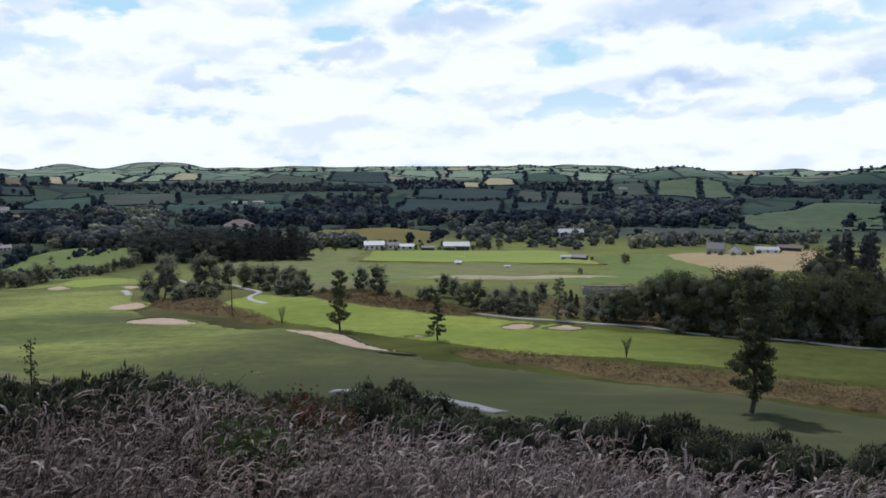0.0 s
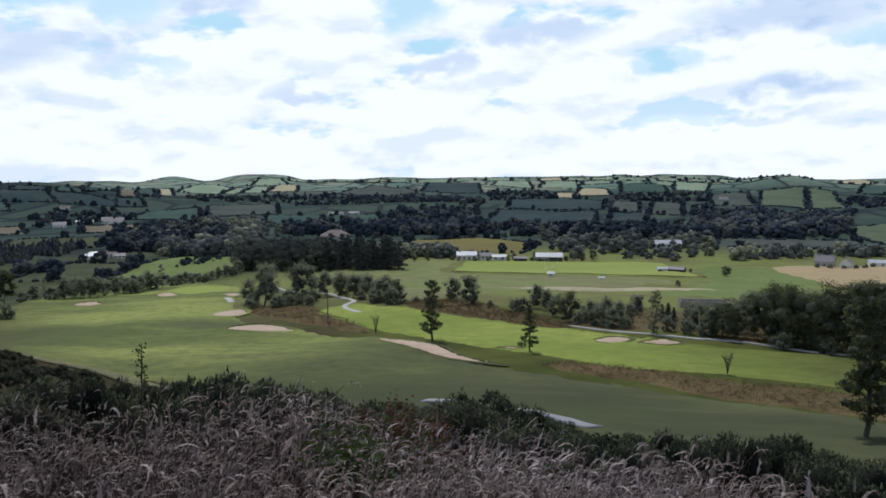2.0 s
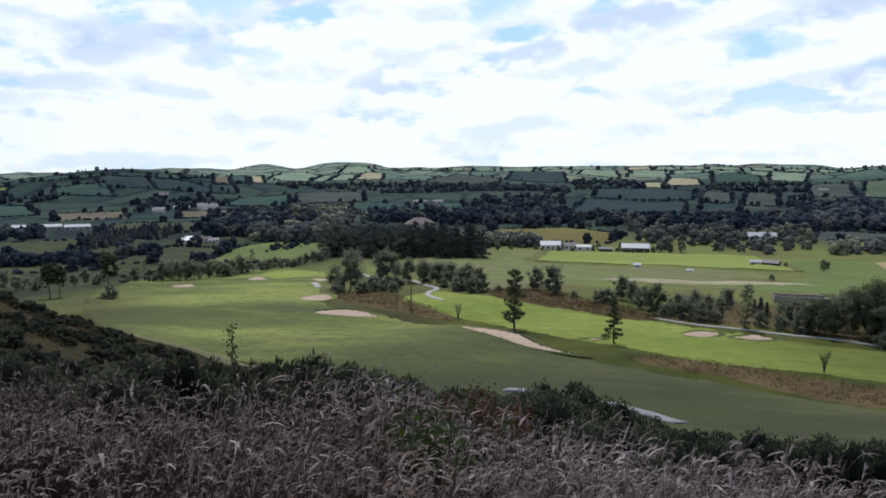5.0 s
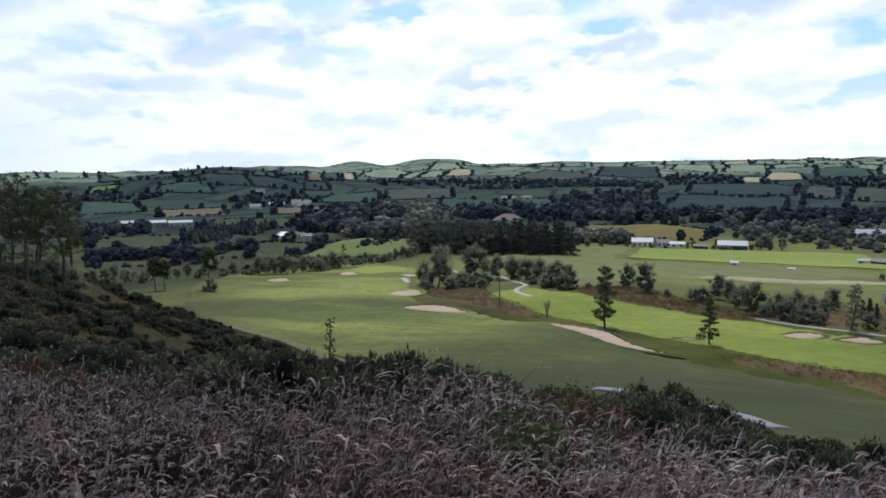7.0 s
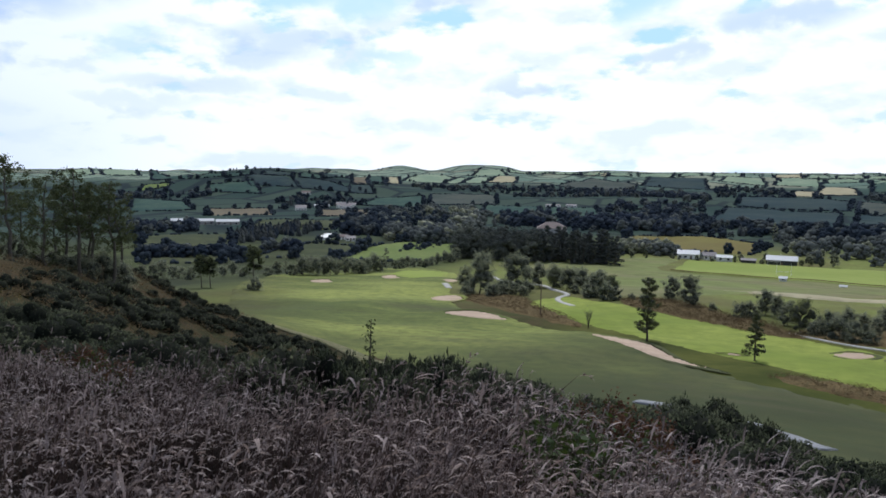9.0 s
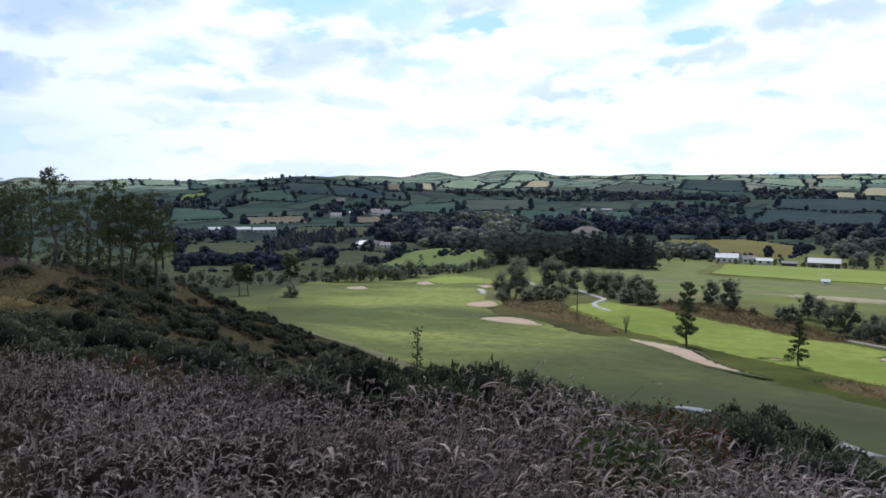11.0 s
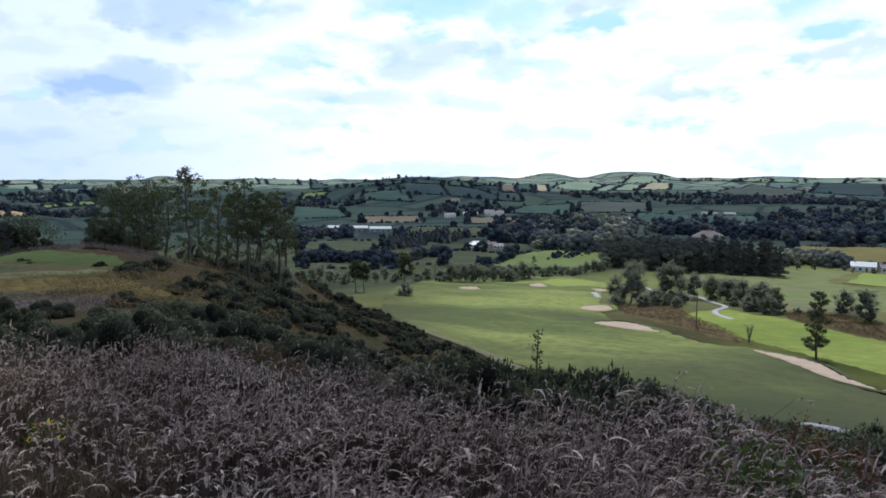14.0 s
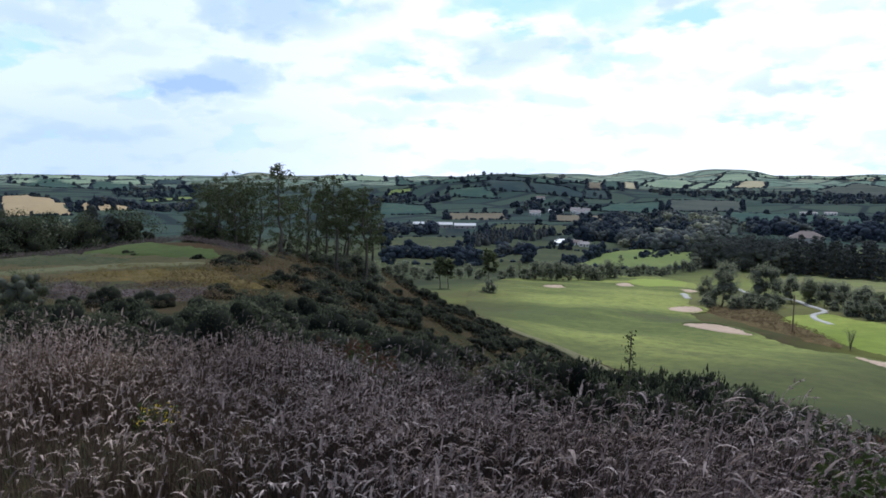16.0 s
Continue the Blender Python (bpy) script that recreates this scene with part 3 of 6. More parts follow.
def turf_patch(name, outline, mat, lift=0.05, cell=4.0, label="", category="", steps=8, wobble=0.0, seed=0, parent=None):
    """A sheet of one ground cover, cut to an outline and laid on the land."""
    from mathutils.geometry import delaunay_2d_cdt
    loop = closed_curve(outline, steps, wobble, seed) if steps else np.asarray(outline, float)
    if not steps:
        loop = np.concatenate([np.linspace(loop[i], loop[(i + 1) % len(loop)], 9)[:-1] for i in range(len(loop))])
    lo, hi = loop.min(0), loop.max(0)
    gx, gy = np.meshgrid(np.arange(lo[0] + cell / 2, hi[0], cell), np.arange(lo[1] + cell / 2, hi[1], cell))
    gx, gy = gx.ravel() + 0.21 * cell * np.sin(gy.ravel() * 3), gy.ravel()
    keep = inside(gx, gy, loop)
    pts = [Vector(p) for p in loop] + [Vector(p) for p in zip(gx[keep], gy[keep])]
    n = len(loop)
    v, _, f, *_ = delaunay_2d_cdt(pts, [], [list(range(n))], 1, 1e-4)
    xy = np.array([(p.x, p.y) for p in v])
    z = drape(xy[:, 0], xy[:, 1], lift)
    z[:n] -= lift + 0.0009 * np.hypot(xy[:n, 0], xy[:n, 1]) + 0.03
    tri = np.array([t for t in f if len(t) == 3])
    # faces look up
    a, b, c = xy[tri[:, 0]], xy[tri[:, 1]], xy[tri[:, 2]]
    turn = (b - a)[:, 0] * (c - a)[:, 1] - (b - a)[:, 1] * (c - a)[:, 0]
    tri[turn < 0] = tri[turn < 0][:, ::-1]
    ob = solid(name, np.column_stack([xy, z]), tri, mat, parent, True)
    if not parent:
        tagged(ob, label, category, kind="structure")
    return ob


def ribbon(name, points, width, mat, lift=0.08, label="", category="path"):
    """A strip of even width along a line on the land, with a little thickness."""
    line = open_curve(points, 10)
    way = np.gradient(line, axis=0)
    way /= np.linalg.norm(way, axis=1)[:, None]
    side = np.column_stack([-way[:, 1], way[:, 0]])
    rows = []
    for s, drop in ((-0.5, -0.25), (-0.5, 0), (-0.17, 0.03), (0.17, 0.03), (0.5, 0), (0.5, -0.25)):
        q = line + side * width * s
        rows.append(np.column_stack([q, drape(q[:, 0], q[:, 1], lift + drop)]))
    v = np.concatenate(rows)
    n = len(line)
    f = [(r * n + i, r * n + i + 1, (r + 1) * n + i + 1, (r + 1) * n + i) for r in range(5) for i in range(n - 1)]
    f += [(0, n, 4 * n, 5 * n), (n, 2 * n, 3 * n, 4 * n), (6 * n - 1, 5 * n - 1, 2 * n - 1, n - 1), (5 * n - 1, 4 * n - 1, 3 * n - 1, 2 * n - 1)]
    ob = solid(name, v, np.array(f)[:, ::-1], mat)
    return tagged(ob, label, category, kind="structure")


# ---- ground ----
def make_ground():
    az = np.radians(np.concatenate([np.arange(-44, 84, 0.5), np.arange(84, 316, 4.0)]))
    r = np.concatenate([[0.3], 0.6 * 1.0248 ** np.arange(368)])
    r = r[r < 4900]
    R, A = np.meshgrid(r, az, indexing="ij")
    x, y = -R * np.sin(A), R * np.cos(A)
    z = height(x, y)
    m, n = R.shape
    i, j = np.meshgrid(np.arange(m - 1), np.arange(n), indexing="ij")
    k = (j + 1) % n
    f = np.stack([i * n + j, i * n + k, (i + 1) * n + k, (i + 1) * n + j], -1).reshape(-1, 4)
    v = np.stack([x, y, z], -1).reshape(-1, 3)
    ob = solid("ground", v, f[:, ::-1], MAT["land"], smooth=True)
    tagged(ob, "rolling hillside and valley of rough grass and pasture", "ground", kind="structure")
    disc = bmesh.new()
    ring = [disc.verts.new((-0.32 * math.sin(a), 0.32 * math.cos(a), ground(0, 0.3) + 0.004)) for a in np.linspace(0, 2 * math.pi, 16, endpoint=False)]
    disc.faces.new(ring)
    tagged(part("ground_cap", disc, MAT["land"]), "rough grass on the brow of the hillside", "ground", kind="structure")


make_ground()

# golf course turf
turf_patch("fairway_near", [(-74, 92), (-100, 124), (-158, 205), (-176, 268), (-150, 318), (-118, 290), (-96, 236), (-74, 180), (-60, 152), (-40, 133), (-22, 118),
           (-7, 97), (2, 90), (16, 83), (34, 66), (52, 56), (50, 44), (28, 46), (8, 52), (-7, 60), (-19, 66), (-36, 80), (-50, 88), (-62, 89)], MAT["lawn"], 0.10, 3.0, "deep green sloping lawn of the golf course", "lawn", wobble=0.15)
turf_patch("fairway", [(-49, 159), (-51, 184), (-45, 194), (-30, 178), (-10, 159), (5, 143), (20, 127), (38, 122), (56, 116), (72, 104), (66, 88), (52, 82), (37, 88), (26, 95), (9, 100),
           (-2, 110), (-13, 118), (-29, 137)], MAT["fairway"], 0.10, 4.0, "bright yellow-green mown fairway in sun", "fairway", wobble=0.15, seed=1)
turf_patch("putting_green", [(-137, 268), (-143, 292), (-134, 305), (-119, 286), (-111, 262), (-120, 250)], MAT["green"], 0.24, 3.0, "pale smooth oval putting green", "putting green")
turf_patch("heather_strip", [(1, 97), (9, 99), (22, 93), (34, 85), (52, 79), (66, 74), (62, 62), (44, 64), (32, 70), (24, 77), (14, 87), (3, 93)], MAT["heather"], 0.14, 2.0, "strip of brown heather and dry rough between fairways", "rough", wobble=0.3, seed=3)
turf_patch("heather_bank", [(-70, 178), (-70, 192), (-57, 186), (-44, 160), (-30, 136), (-37, 138), (-57, 157)], MAT["heather"], 0.13, 2.5, "brown heather bank below the willows", "rough", wobble=0.3, seed=4)
turf_patch("river_bank", [(-32, 192), (-22, 206), (-8, 178), (4, 155), (6, 141), (-5, 146), (-18, 167), (-29, 176)], MAT["heather"], 0.13, 2.5, "long bank of reddish brown dry rough", "rough", wobble=0.3, seed=5)
turf_patch("wood_floor", [(6, 150), (24, 134), (52, 124), (78, 118), (110, 130), (104, 170), (60, 170), (20, 186)], MAT["heather"], 0.12, 4.0, "dark brown rough ground under the riverside trees", "rough", wobble=0.4, seed=6)
turf_patch("ridge_meadow", [(-30, 8), (-29, 17), (-39, 26), (-51, 30), (-58, 24), (-58, 8), (-44, 4)], MAT["meadow"], 0.06, 2.0, "dry brownish meadow grass on the ridge", "meadow", wobble=0.25, seed=7)
turf_patch("tee_lawn", [(-58.2, 26.4), (-58.6, 29), (-57.4, 31.5), (-53.5, 32.6), (-49, 32), (-46.2, 29.4), (-47.6, 28), (-50.8, 26.4), (-54.5, 25.8)], MAT["tee"], 0.14, 1.5, "raised green tee lawn on the ridge", "lawn", wobble=0.12, seed=8)
turf_patch("tee_bank", [(-58.8, 17), (-57.4, 25.2), (-50.4, 26.2), (-47.2, 25.2), (-48.6, 20.6), (-50.4, 15.5), (-54, 12)], MAT["bank"], 0.10, 1.5, "rough grey-green bank beside the tee", "rough", wobble=0.2, seed=9)
turf_patch("mown_walk", [(-50.2, 15.2), (-48.4, 20.4), (-46.9, 25.2), (-44.2, 28.2), (-42.2, 26.8), (-43.2, 23.8), (-43.0, 20.4), (-45.0, 15.2), (-47.5, 11.5)], MAT["walk"], 0.11, 1.5, "pale mown walk below the tee", "lawn", wobble=0.15, seed=10)
turf_patch("golden_grass", [(-45.0, 14.6), (-42.7, 20.6), (-42.6, 24.4), (-41.6, 26.4), (-34.3, 23.6), (-28.6, 20.8), (-29.4, 19.0), (-33.7, 19.8), (-34.8, 17.8), (-38.5, 17.0), (-41.0, 14.0)], MAT["golden"], 0.10, 1.5, "ochre dry grass with ragwort on the ridge", "meadow", wobble=0.3, seed=11)
turf_patch("heath_patch", [(-40.6, 13.4), (-38.3, 16.8), (-34.6, 17.4), (-33.3, 19.4), (-28.6, 18.2), (-26.4, 15.6), (-29.0, 13.4), (-33.7, 12.2), (-37.5, 11.6)], MAT["heath"], 0.10, 1.5, "mauve-grey seeding grass on the ridge", "meadow", wobble=0.3, seed=12)


# ---- bunkers and paths ----
def bunker(points, rise=0.5, seed=0):
    c = np.mean(np.asarray(points, float), axis=0)
    top = new("sand_bunker")
    top.location = (c[0], c[1], ground(*c))
    tagged(top, "pale sandy golf bunker with a grassy lip", "bunker", group="bunkers of the golf course")
    away = c / np.linalg.norm(c)
    loop = closed_curve(points, 10, 0.06, seed)
    sand = turf_patch("sand", loop[::2], MAT["sand"], 0.22, 1.2, steps=3, parent=top)
    sand.matrix_parent_inverse = Matrix.Translation(-top.location)
    out = []
    for k, (grow, lift) in enumerate(((0.985, 0.14), (1.0, 0.4), (1.05, 0.6), (1.16, 0.42), (1.32, 0.03))):
        q = c + (loop - c) * grow
        far = np.clip(0.05 + 0.75 * ((loop - c) @ away) / np.abs((loop - c) @ away).max(), 0.1, 1)
        z = drape(q[:, 0], q[:, 1], 0.12) + lift * rise * far
        out.append(np.column_stack([q, z]))
    n = len(loop)
    v = np.concatenate(out)
    f = [(r * n + i, r * n + (i + 1) % n, (r + 1) * n + (i + 1) % n, (r + 1) * n + i) for r in range(4) for i in range(n)]
    lip = solid("lip", v, f, MAT["lawn"], top, True)
    lip.matrix_parent_inverse = Matrix.Translation(-top.location)


bunker([(-58, 137), (-56, 143), (-51, 142), (-45, 136), (-44, 133), (-51, 133)], 0.9, 1)
bunker([(-77, 174), (-74, 182), (-69, 176), (-67, 163), (-70, 161)], 0.5, 2)
bunker([(-25, 119), (-20, 117.5), (-15, 114), (-10, 104), (-6, 98), (-11, 101), (-16, 106)], 0.15, 3)
bunker([(-130, 248), (-130, 258), (-122, 248), (-120, 239)], 0.6, 4)
bunker([(-143, 221), (-140, 228), (-134, 221), (-135, 215)], 0.7, 5)
bunker([(9.5, 126), (12.5, 129), (15.5, 126), (12.5, 122.5)], 0.3, 6)
bunker([(17, 123), (20, 126), (23.5, 124.5), (20.5, 121.5)], 0.3, 7)
bunker([(-101, 238), (-101, 246), (-96, 240), (-96, 232)], 0.4, 8)
bunker([(-5.6, 114.4), (-3.6, 115.6), (-1.8, 115.4), (-3.6, 114.2)], 0.2, 9)
ribbon("cart_path", [(4, 149), (12, 139), (18, 132.5), (25, 129), (34, 128), (44, 122), (56, 116.5), (68, 113)], 0.8, MAT["concrete"], 0.10, "pale gravel cart path beside the trees")
ribbon("footpath", [(-100, 282), (-90, 265), (-68, 236), (-54, 212), (-48, 198), (-47.5, 186), (-44, 176), (-39, 166)], 1.35, MAT["concrete"], 0.16, "pale winding path down from the willows")
ribbon("green_path", [(-96, 228), (-92, 220), (-88, 211), (-84, 203)], 1.8, MAT["concrete"], 0.2, "bright pale path beside the putting green")
ribbon("hill_path", [(-10.5, 71.2), (-6, 69), (-2, 66.5), (1.5, 63.5), (4.8, 60.0)], 1.5, MAT["stone_path"], 0.24, "grey stone path crossing the lawn below the gorse")
ribbon("lawn_edge", [(-70, 89), (-62, 90.5), (-56, 90), (-49, 86), (-42, 80), (-36, 75)], 2.8, MAT["worn"], 0.14, "worn dry strip along the foot of the slope")

# fields of the valley floor
turf_patch("playing_field", [(-43, 384), (-42, 456), (74, 456), (79, 367)], MAT["pitch"], 0.12, 9.0, "bright green mown playing field", "field", steps=0)
turf_patch("water_meadow", [(-100, 330), (-108, 400), (-80, 450), (-46, 456), (-47, 384), (10, 360), (60, 350), (40, 300), (-10, 250), (-40, 215), (-70, 270)], MAT["river_meadow"], 0.08, 9.0, "yellow-green rough meadow beside the river", "meadow", wobble=0.6)
turf_patch("cut_strip", [(-14, 262), (-6, 268), (24, 279), (60, 292), (66, 284), (42, 268), (14, 258)], MAT["hay"], 0.18, 5.0, "pale cut strip of dry grass", "meadow", wobble=0.8)
turf_patch("river_field", [(80, 366), (87, 426), (126, 431), (124, 350), (72, 260), (40, 232), (44, 262), (64, 310)], MAT["pasture"], 0.14, 7.0, "bright green pasture beyond the river trees", "field", wobble=0.5)
ribbon("field_ditch", [(-42, 381), (-12, 378), (20, 374), (50, 370), (79, 365)], 2.2, MAT["heather"], 0.5, "dark grassy ditch along the edge of the playing field", "ditch")
turf_patch("stubble_field", [(126, 431), (171, 448), (229, 466), (180, 370), (130, 334), (123, 352)], MAT["straw"], 0.16, 7.0, "tan stubble field in front of the farm", "field", wobble=0.5)


# ---- leaves and blobs ----
def leaf_quads(centres, size, rng, slim=0.5, face=None):
    """One small leaf spray at each point, turned at random or facing roughly along the given directions."""
    n = len(centres)
    a = rng.normal(size=(n, 3))
    a /= np.linalg.norm(a, axis=1)[:, None]
    b = np.cross(a, rng.normal(size=(n, 3)) if face is None else face)
    b /= np.linalg.norm(b, axis=1)[:, None] + 1e-9
    if face is not None:
        a = np.cross(face, b)
        a /= np.linalg.norm(a, axis=1)[:, None] + 1e-9
    s = (size * rng.uniform(0.6, 1.3, n))[:, None]
    c = np.asarray(centres)
    v = np.stack([c - a * s * 0.5, c + b * s * slim * 0.5, c + a * s * 0.5, c - b * s * slim * 0.5], 1).reshape(-1, 3)
    f = np.arange(4 * n).reshape(-1, 4)
    return v, f


def core_shape():
    bm = bmesh.new()
    bmesh.ops.create_icosphere(bm, subdivisions=1, radius=0.5)
    v = np.array([p.co[:] for p in bm.verts])
    f = np.array([[q.index for q in p.verts] for p in bm.faces])
    bm.free()
    return v, f


CORE = core_shape()
def lumps(centres, radii, rng, squash=1.0):
    """Rough rounded bodies inside a bush or crown, as points and triangles."""
    v0, f0 = CORE
    out = []
    for c, r in zip(centres, radii):
        out.append((v0 * rng.uniform(0.75, 1.15, (len(v0), 1)) * (2 * r, 2 * r, 2 * r * squash) + c, f0))
    return merge(out)


def tube(points, radii, sides=6):
    """A tapering round stem through the points."""
    p = np.asarray(points, float)
    v, f = [], []
    for i in range(len(p)):
        way = p[min(i + 1, len(p) - 1)] - p[max(i - 1, 0)]
        way /= np.linalg.norm(way) + 1e-9
        a = np.cross(way, (0.3, 1, 0.2))
        a /= np.linalg.norm(a)
        b = np.cross(way, a)
        for k in range(sides):
            g = 2 * math.pi * k / sides
            v.append(p[i] + radii[i] * (a * math.cos(g) + b * math.sin(g)))
    for i in range(len(p) - 1):
        for k in range(sides):
            f.append((i * sides + k, i * sides + (k + 1) % sides, (i + 1) * sides + (k + 1) % sides, (i + 1) * sides + k))
    return np.array(v), np.array(f)


def merge(pieces):
    v, f, n = [], [], 0
    for a, b in pieces:
        v.append(a)
        f.append(np.asarray(b) + n)
        n += len(a)
    return np.concatenate(v), np.concatenate(f)


# shape of each kind at height 1: crown spread, where the crown begins, outline, limbs, leaves, leaf size, clump size, materials
KINDS = {
    "willow": (0.36, -0.06, "round", 9, 5200, 0.026, 0.115, "willow", "bark"),
    "oak": (0.40, -0.05, "round", 10, 5200, 0.026, 0.12, "oak", "bark"),
    "bush": (0.62, -0.25, "round", 8, 2600, 0.042, 0.15, "willow", "bark"),
    "poplar": (0.15, 0.05, "narrow", 30, 2600, 0.030, 0.055, "willow", "bark"),
    "spruce": (0.22, 0.03, "cone", 46, 3600, 0.030, 0.050, "spruce", "bark"),
    "beech": (0.42, -0.04, "round", 10, 4200, 0.032, 0.13, "plantation", "bark"),
    "rowan": (0.24, 0.30, "round", 12, 2400, 0.032, 0.07, "ash", "bark"),
    "thicket": (0.42, -0.06, "round", 10, 6500, 0.020, 0.11, "gorse", "bark"),
    "alder": (0.33, 0.02, "loose", 22, 3300, 0.022, 0.052, "ash", "bark"),
    "ash": (0.19, 0.36, "loose", 16, 2000, 0.023, 0.040, "ash", "bark"),
    "sallow": (0.80, -0.20, "round", 14, 3000, 0.036, 0.20, "oak", "bark"),
    "big": (0.19, 0.13, "tiers", 46, 7000, 0.023, 0.052, "oak", "bark"),
    "slender": (0.17, 0.10, "lumpy", 34, 4200, 0.027, 0.055, "oak", "bark"),
    "small_conifer": (0.20, 0.12, "cone", 34, 3200, 0.028, 0.055, "oak", "bark"),
}
LABELS = {
    "willow": "grey-green bushy willow tree in leaf", "oak": "dark green broad-leaved tree in full leaf", "bush": "low rounded grey-green willow bush",
    "poplar": "narrow pale upright poplar tree", "spruce": "dark pointed spruce tree", "rowan": "small young tree with a thin crown",
    "thicket": "dark dense broad-leaved tree in full leaf", "alder": "dark bushy alder on the ridge", "ash": "tall thin-crowned tree with bare lower trunk on the ridge",
    "sallow": "small airy grey-green sallow shrub at the edge of the meadow",
    "beech": "dark blue-green broad-leaved tree in the plantation",
    "big": "tall narrow oak standing alone on the lawn", "slender": "slender uneven tree beside the sand bunker", "small_conifer": "small dark conical tree with a round shadow",
}
MESHES = {}


def tree_meshes(kind, seed, far=False):
    spread, base, form, limbs, leaves, size, clump, leaf_mat, bark_mat = KINDS[kind]
    if far:
        leaves, size, limbs = int(leaves * 0.5), size * 1.4, limbs // 2
    rng = np.random.default_rng(seed * 17 + len(kind))
    sway = np.cumsum(rng.normal(0, 0.012, (8, 2)), axis=0)
    sway[0] = 0
    ts = np.linspace(0, 0.95, 8)
    trunk = np.column_stack([sway, ts])
    pieces = [tube(trunk, 0.016 * (1.15 - ts), 7)]
    clumps = []
    for i in range(limbs):
        t = base + (0.94 - base) * ((i + rng.uniform(0, 0.8)) / limbs)
        u = (t - base) / (1 - base)
        if form == "round":
            r = spread * math.sqrt(max(0.05, 1 - (1.7 * (u - 0.42)) ** 2))
        elif form == "cone":
            r = spread * (1 - u) ** 0.85 + 0.015
        elif form == "narrow":
            r = spread * (0.5 + 0.5 * math.sin(math.pi * min(1, u + 0.1)))
        elif form == "lumpy":
            r = spread * (0.35 + 0.9 * (0.25 + 0.75 * math.sin(9 * u + 1.0) ** 2) * (1 - 0.75 * u))
        elif form == "tiers":
            r = spread * (0.55 + 0.45 * math.sin(2.2 * math.pi * u + 0.6) ** 2) * rng.uniform(0.6, 1.15)
        else:
            r = spread * (0.55 + 0.5 * math.sin(math.pi * u) + rng.uniform(-0.25, 0.2))
        r *= rng.uniform(0.75, 1.12)
        g = i * 2.4 + rng.uniform(-0.4, 0.4)
        start = np.array([np.interp(t, ts, trunk[:, 0]), np.interp(t, ts, trunk[:, 1]), t])
        lift = rng.uniform(-0.15, 0.10) if form == "cone" else rng.uniform(0.1, 0.6)
        end = start + r * np.array([math.cos(g), math.sin(g), lift])
        mid = (start + end) / 2 + np.array([0, 0, 0.12 * r])
        pieces.append(tube([start, mid, end], (0.0062 * (1.2 - t), 0.004 * (1.2 - t), 0.0012), 5))
        for s in (0.45, 0.75, 1.0):
            p = start + (end - start) * s
            clumps.append((p, clump * rng.uniform(0.6, 1.25)))
    if form in ("round", "loose"):
        n = 46 if form == "round" else 34
        u = rng.normal(size=(n, 3))
        u[:, 2] += 0.25
        u /= np.linalg.norm(u, axis=1)[:, None]
        r = rng.uniform(0.45, 0.86, n) ** 0.7
        mid = (base + 1) / 2
        for k in range(n):
            lump = 1 + 0.22 * math.sin(3 * math.atan2(u[k, 1], u[k, 0]) + seed) * (1 if form == "round" else 1.6)
            p = np.array([u[k, 0] * spread * lump, u[k, 1] * spread * lump, u[k, 2] * (1 - base) / 2]) * r[k] + (trunk[4, 0], trunk[4, 1], mid)
            clumps.append((p, clump * rng.uniform(0.8, 1.6)))
    clumps.append((trunk[-1], clump))
    clumps.append((trunk[-2], clump))
    w = np.array([c[1] ** 2 for c in clumps])
    pick = rng.choice(len(clumps), leaves, p=w / w.sum())
    at = np.array([c[0] for c in clumps])[pick]
    wide = np.array([c[1] for c in clumps])[pick]
    off = rng.normal(size=(leaves, 3))
    off *= (wide * rng.uniform(0.3, 1.0, leaves) / np.linalg.norm(off, axis=1))[:, None] * np.array([1, 1, 0.75])
    heart = np.array([trunk[4, 0], trunk[4, 1], (base + 1) / 2])
    out = off / np.linalg.norm(off, axis=1)[:, None] + 0.5 * (at - heart) / (np.linalg.norm(at - heart, axis=1)[:, None] + 0.05)
    lv, lf = leaf_quads(at + off, size, rng, 0.6, out + rng.normal(0, 0.5, (leaves, 3)))
    lf = np.concatenate([lf[:, [0, 1, 2]], lf[:, [0, 2, 3]]])
    outer = len(lf)
    if form == "round":
        some = clumps[1::2]
        lv, lf = merge([(lv, lf), lumps([heart + (c[0] - heart) * 0.72 for c in some], [c[1] * rng.uniform(0.5, 0.75) for c in some], rng)])
    if kind == "spruce":
        lv, lf = merge([(lv, lf), lumps([c[0] * (0.6, 0.6, 1) for c in clumps[::3]], [c[1] * 0.7 for c in clumps[::3]], rng)])
    if form in ("tiers", "lumpy") or kind == "small_conifer":
        lv, lf = merge([(lv, lf), lumps([c[0] for c in clumps[::2]], [c[1] * 0.55 for c in clumps[::2]], rng)])
    lv[:, 2] = np.maximum(lv[:, 2], 0.01)
    tv, tf = merge(pieces)
    return (tv, tf, MAT[bark_mat]), (lv, lf, [MAT[leaf_mat], MAT["deep_inner_shade" if leaf_mat in ("gorse", "ash") else "inner_shade"]], (np.arange(len(lf)) >= outer).astype(int))


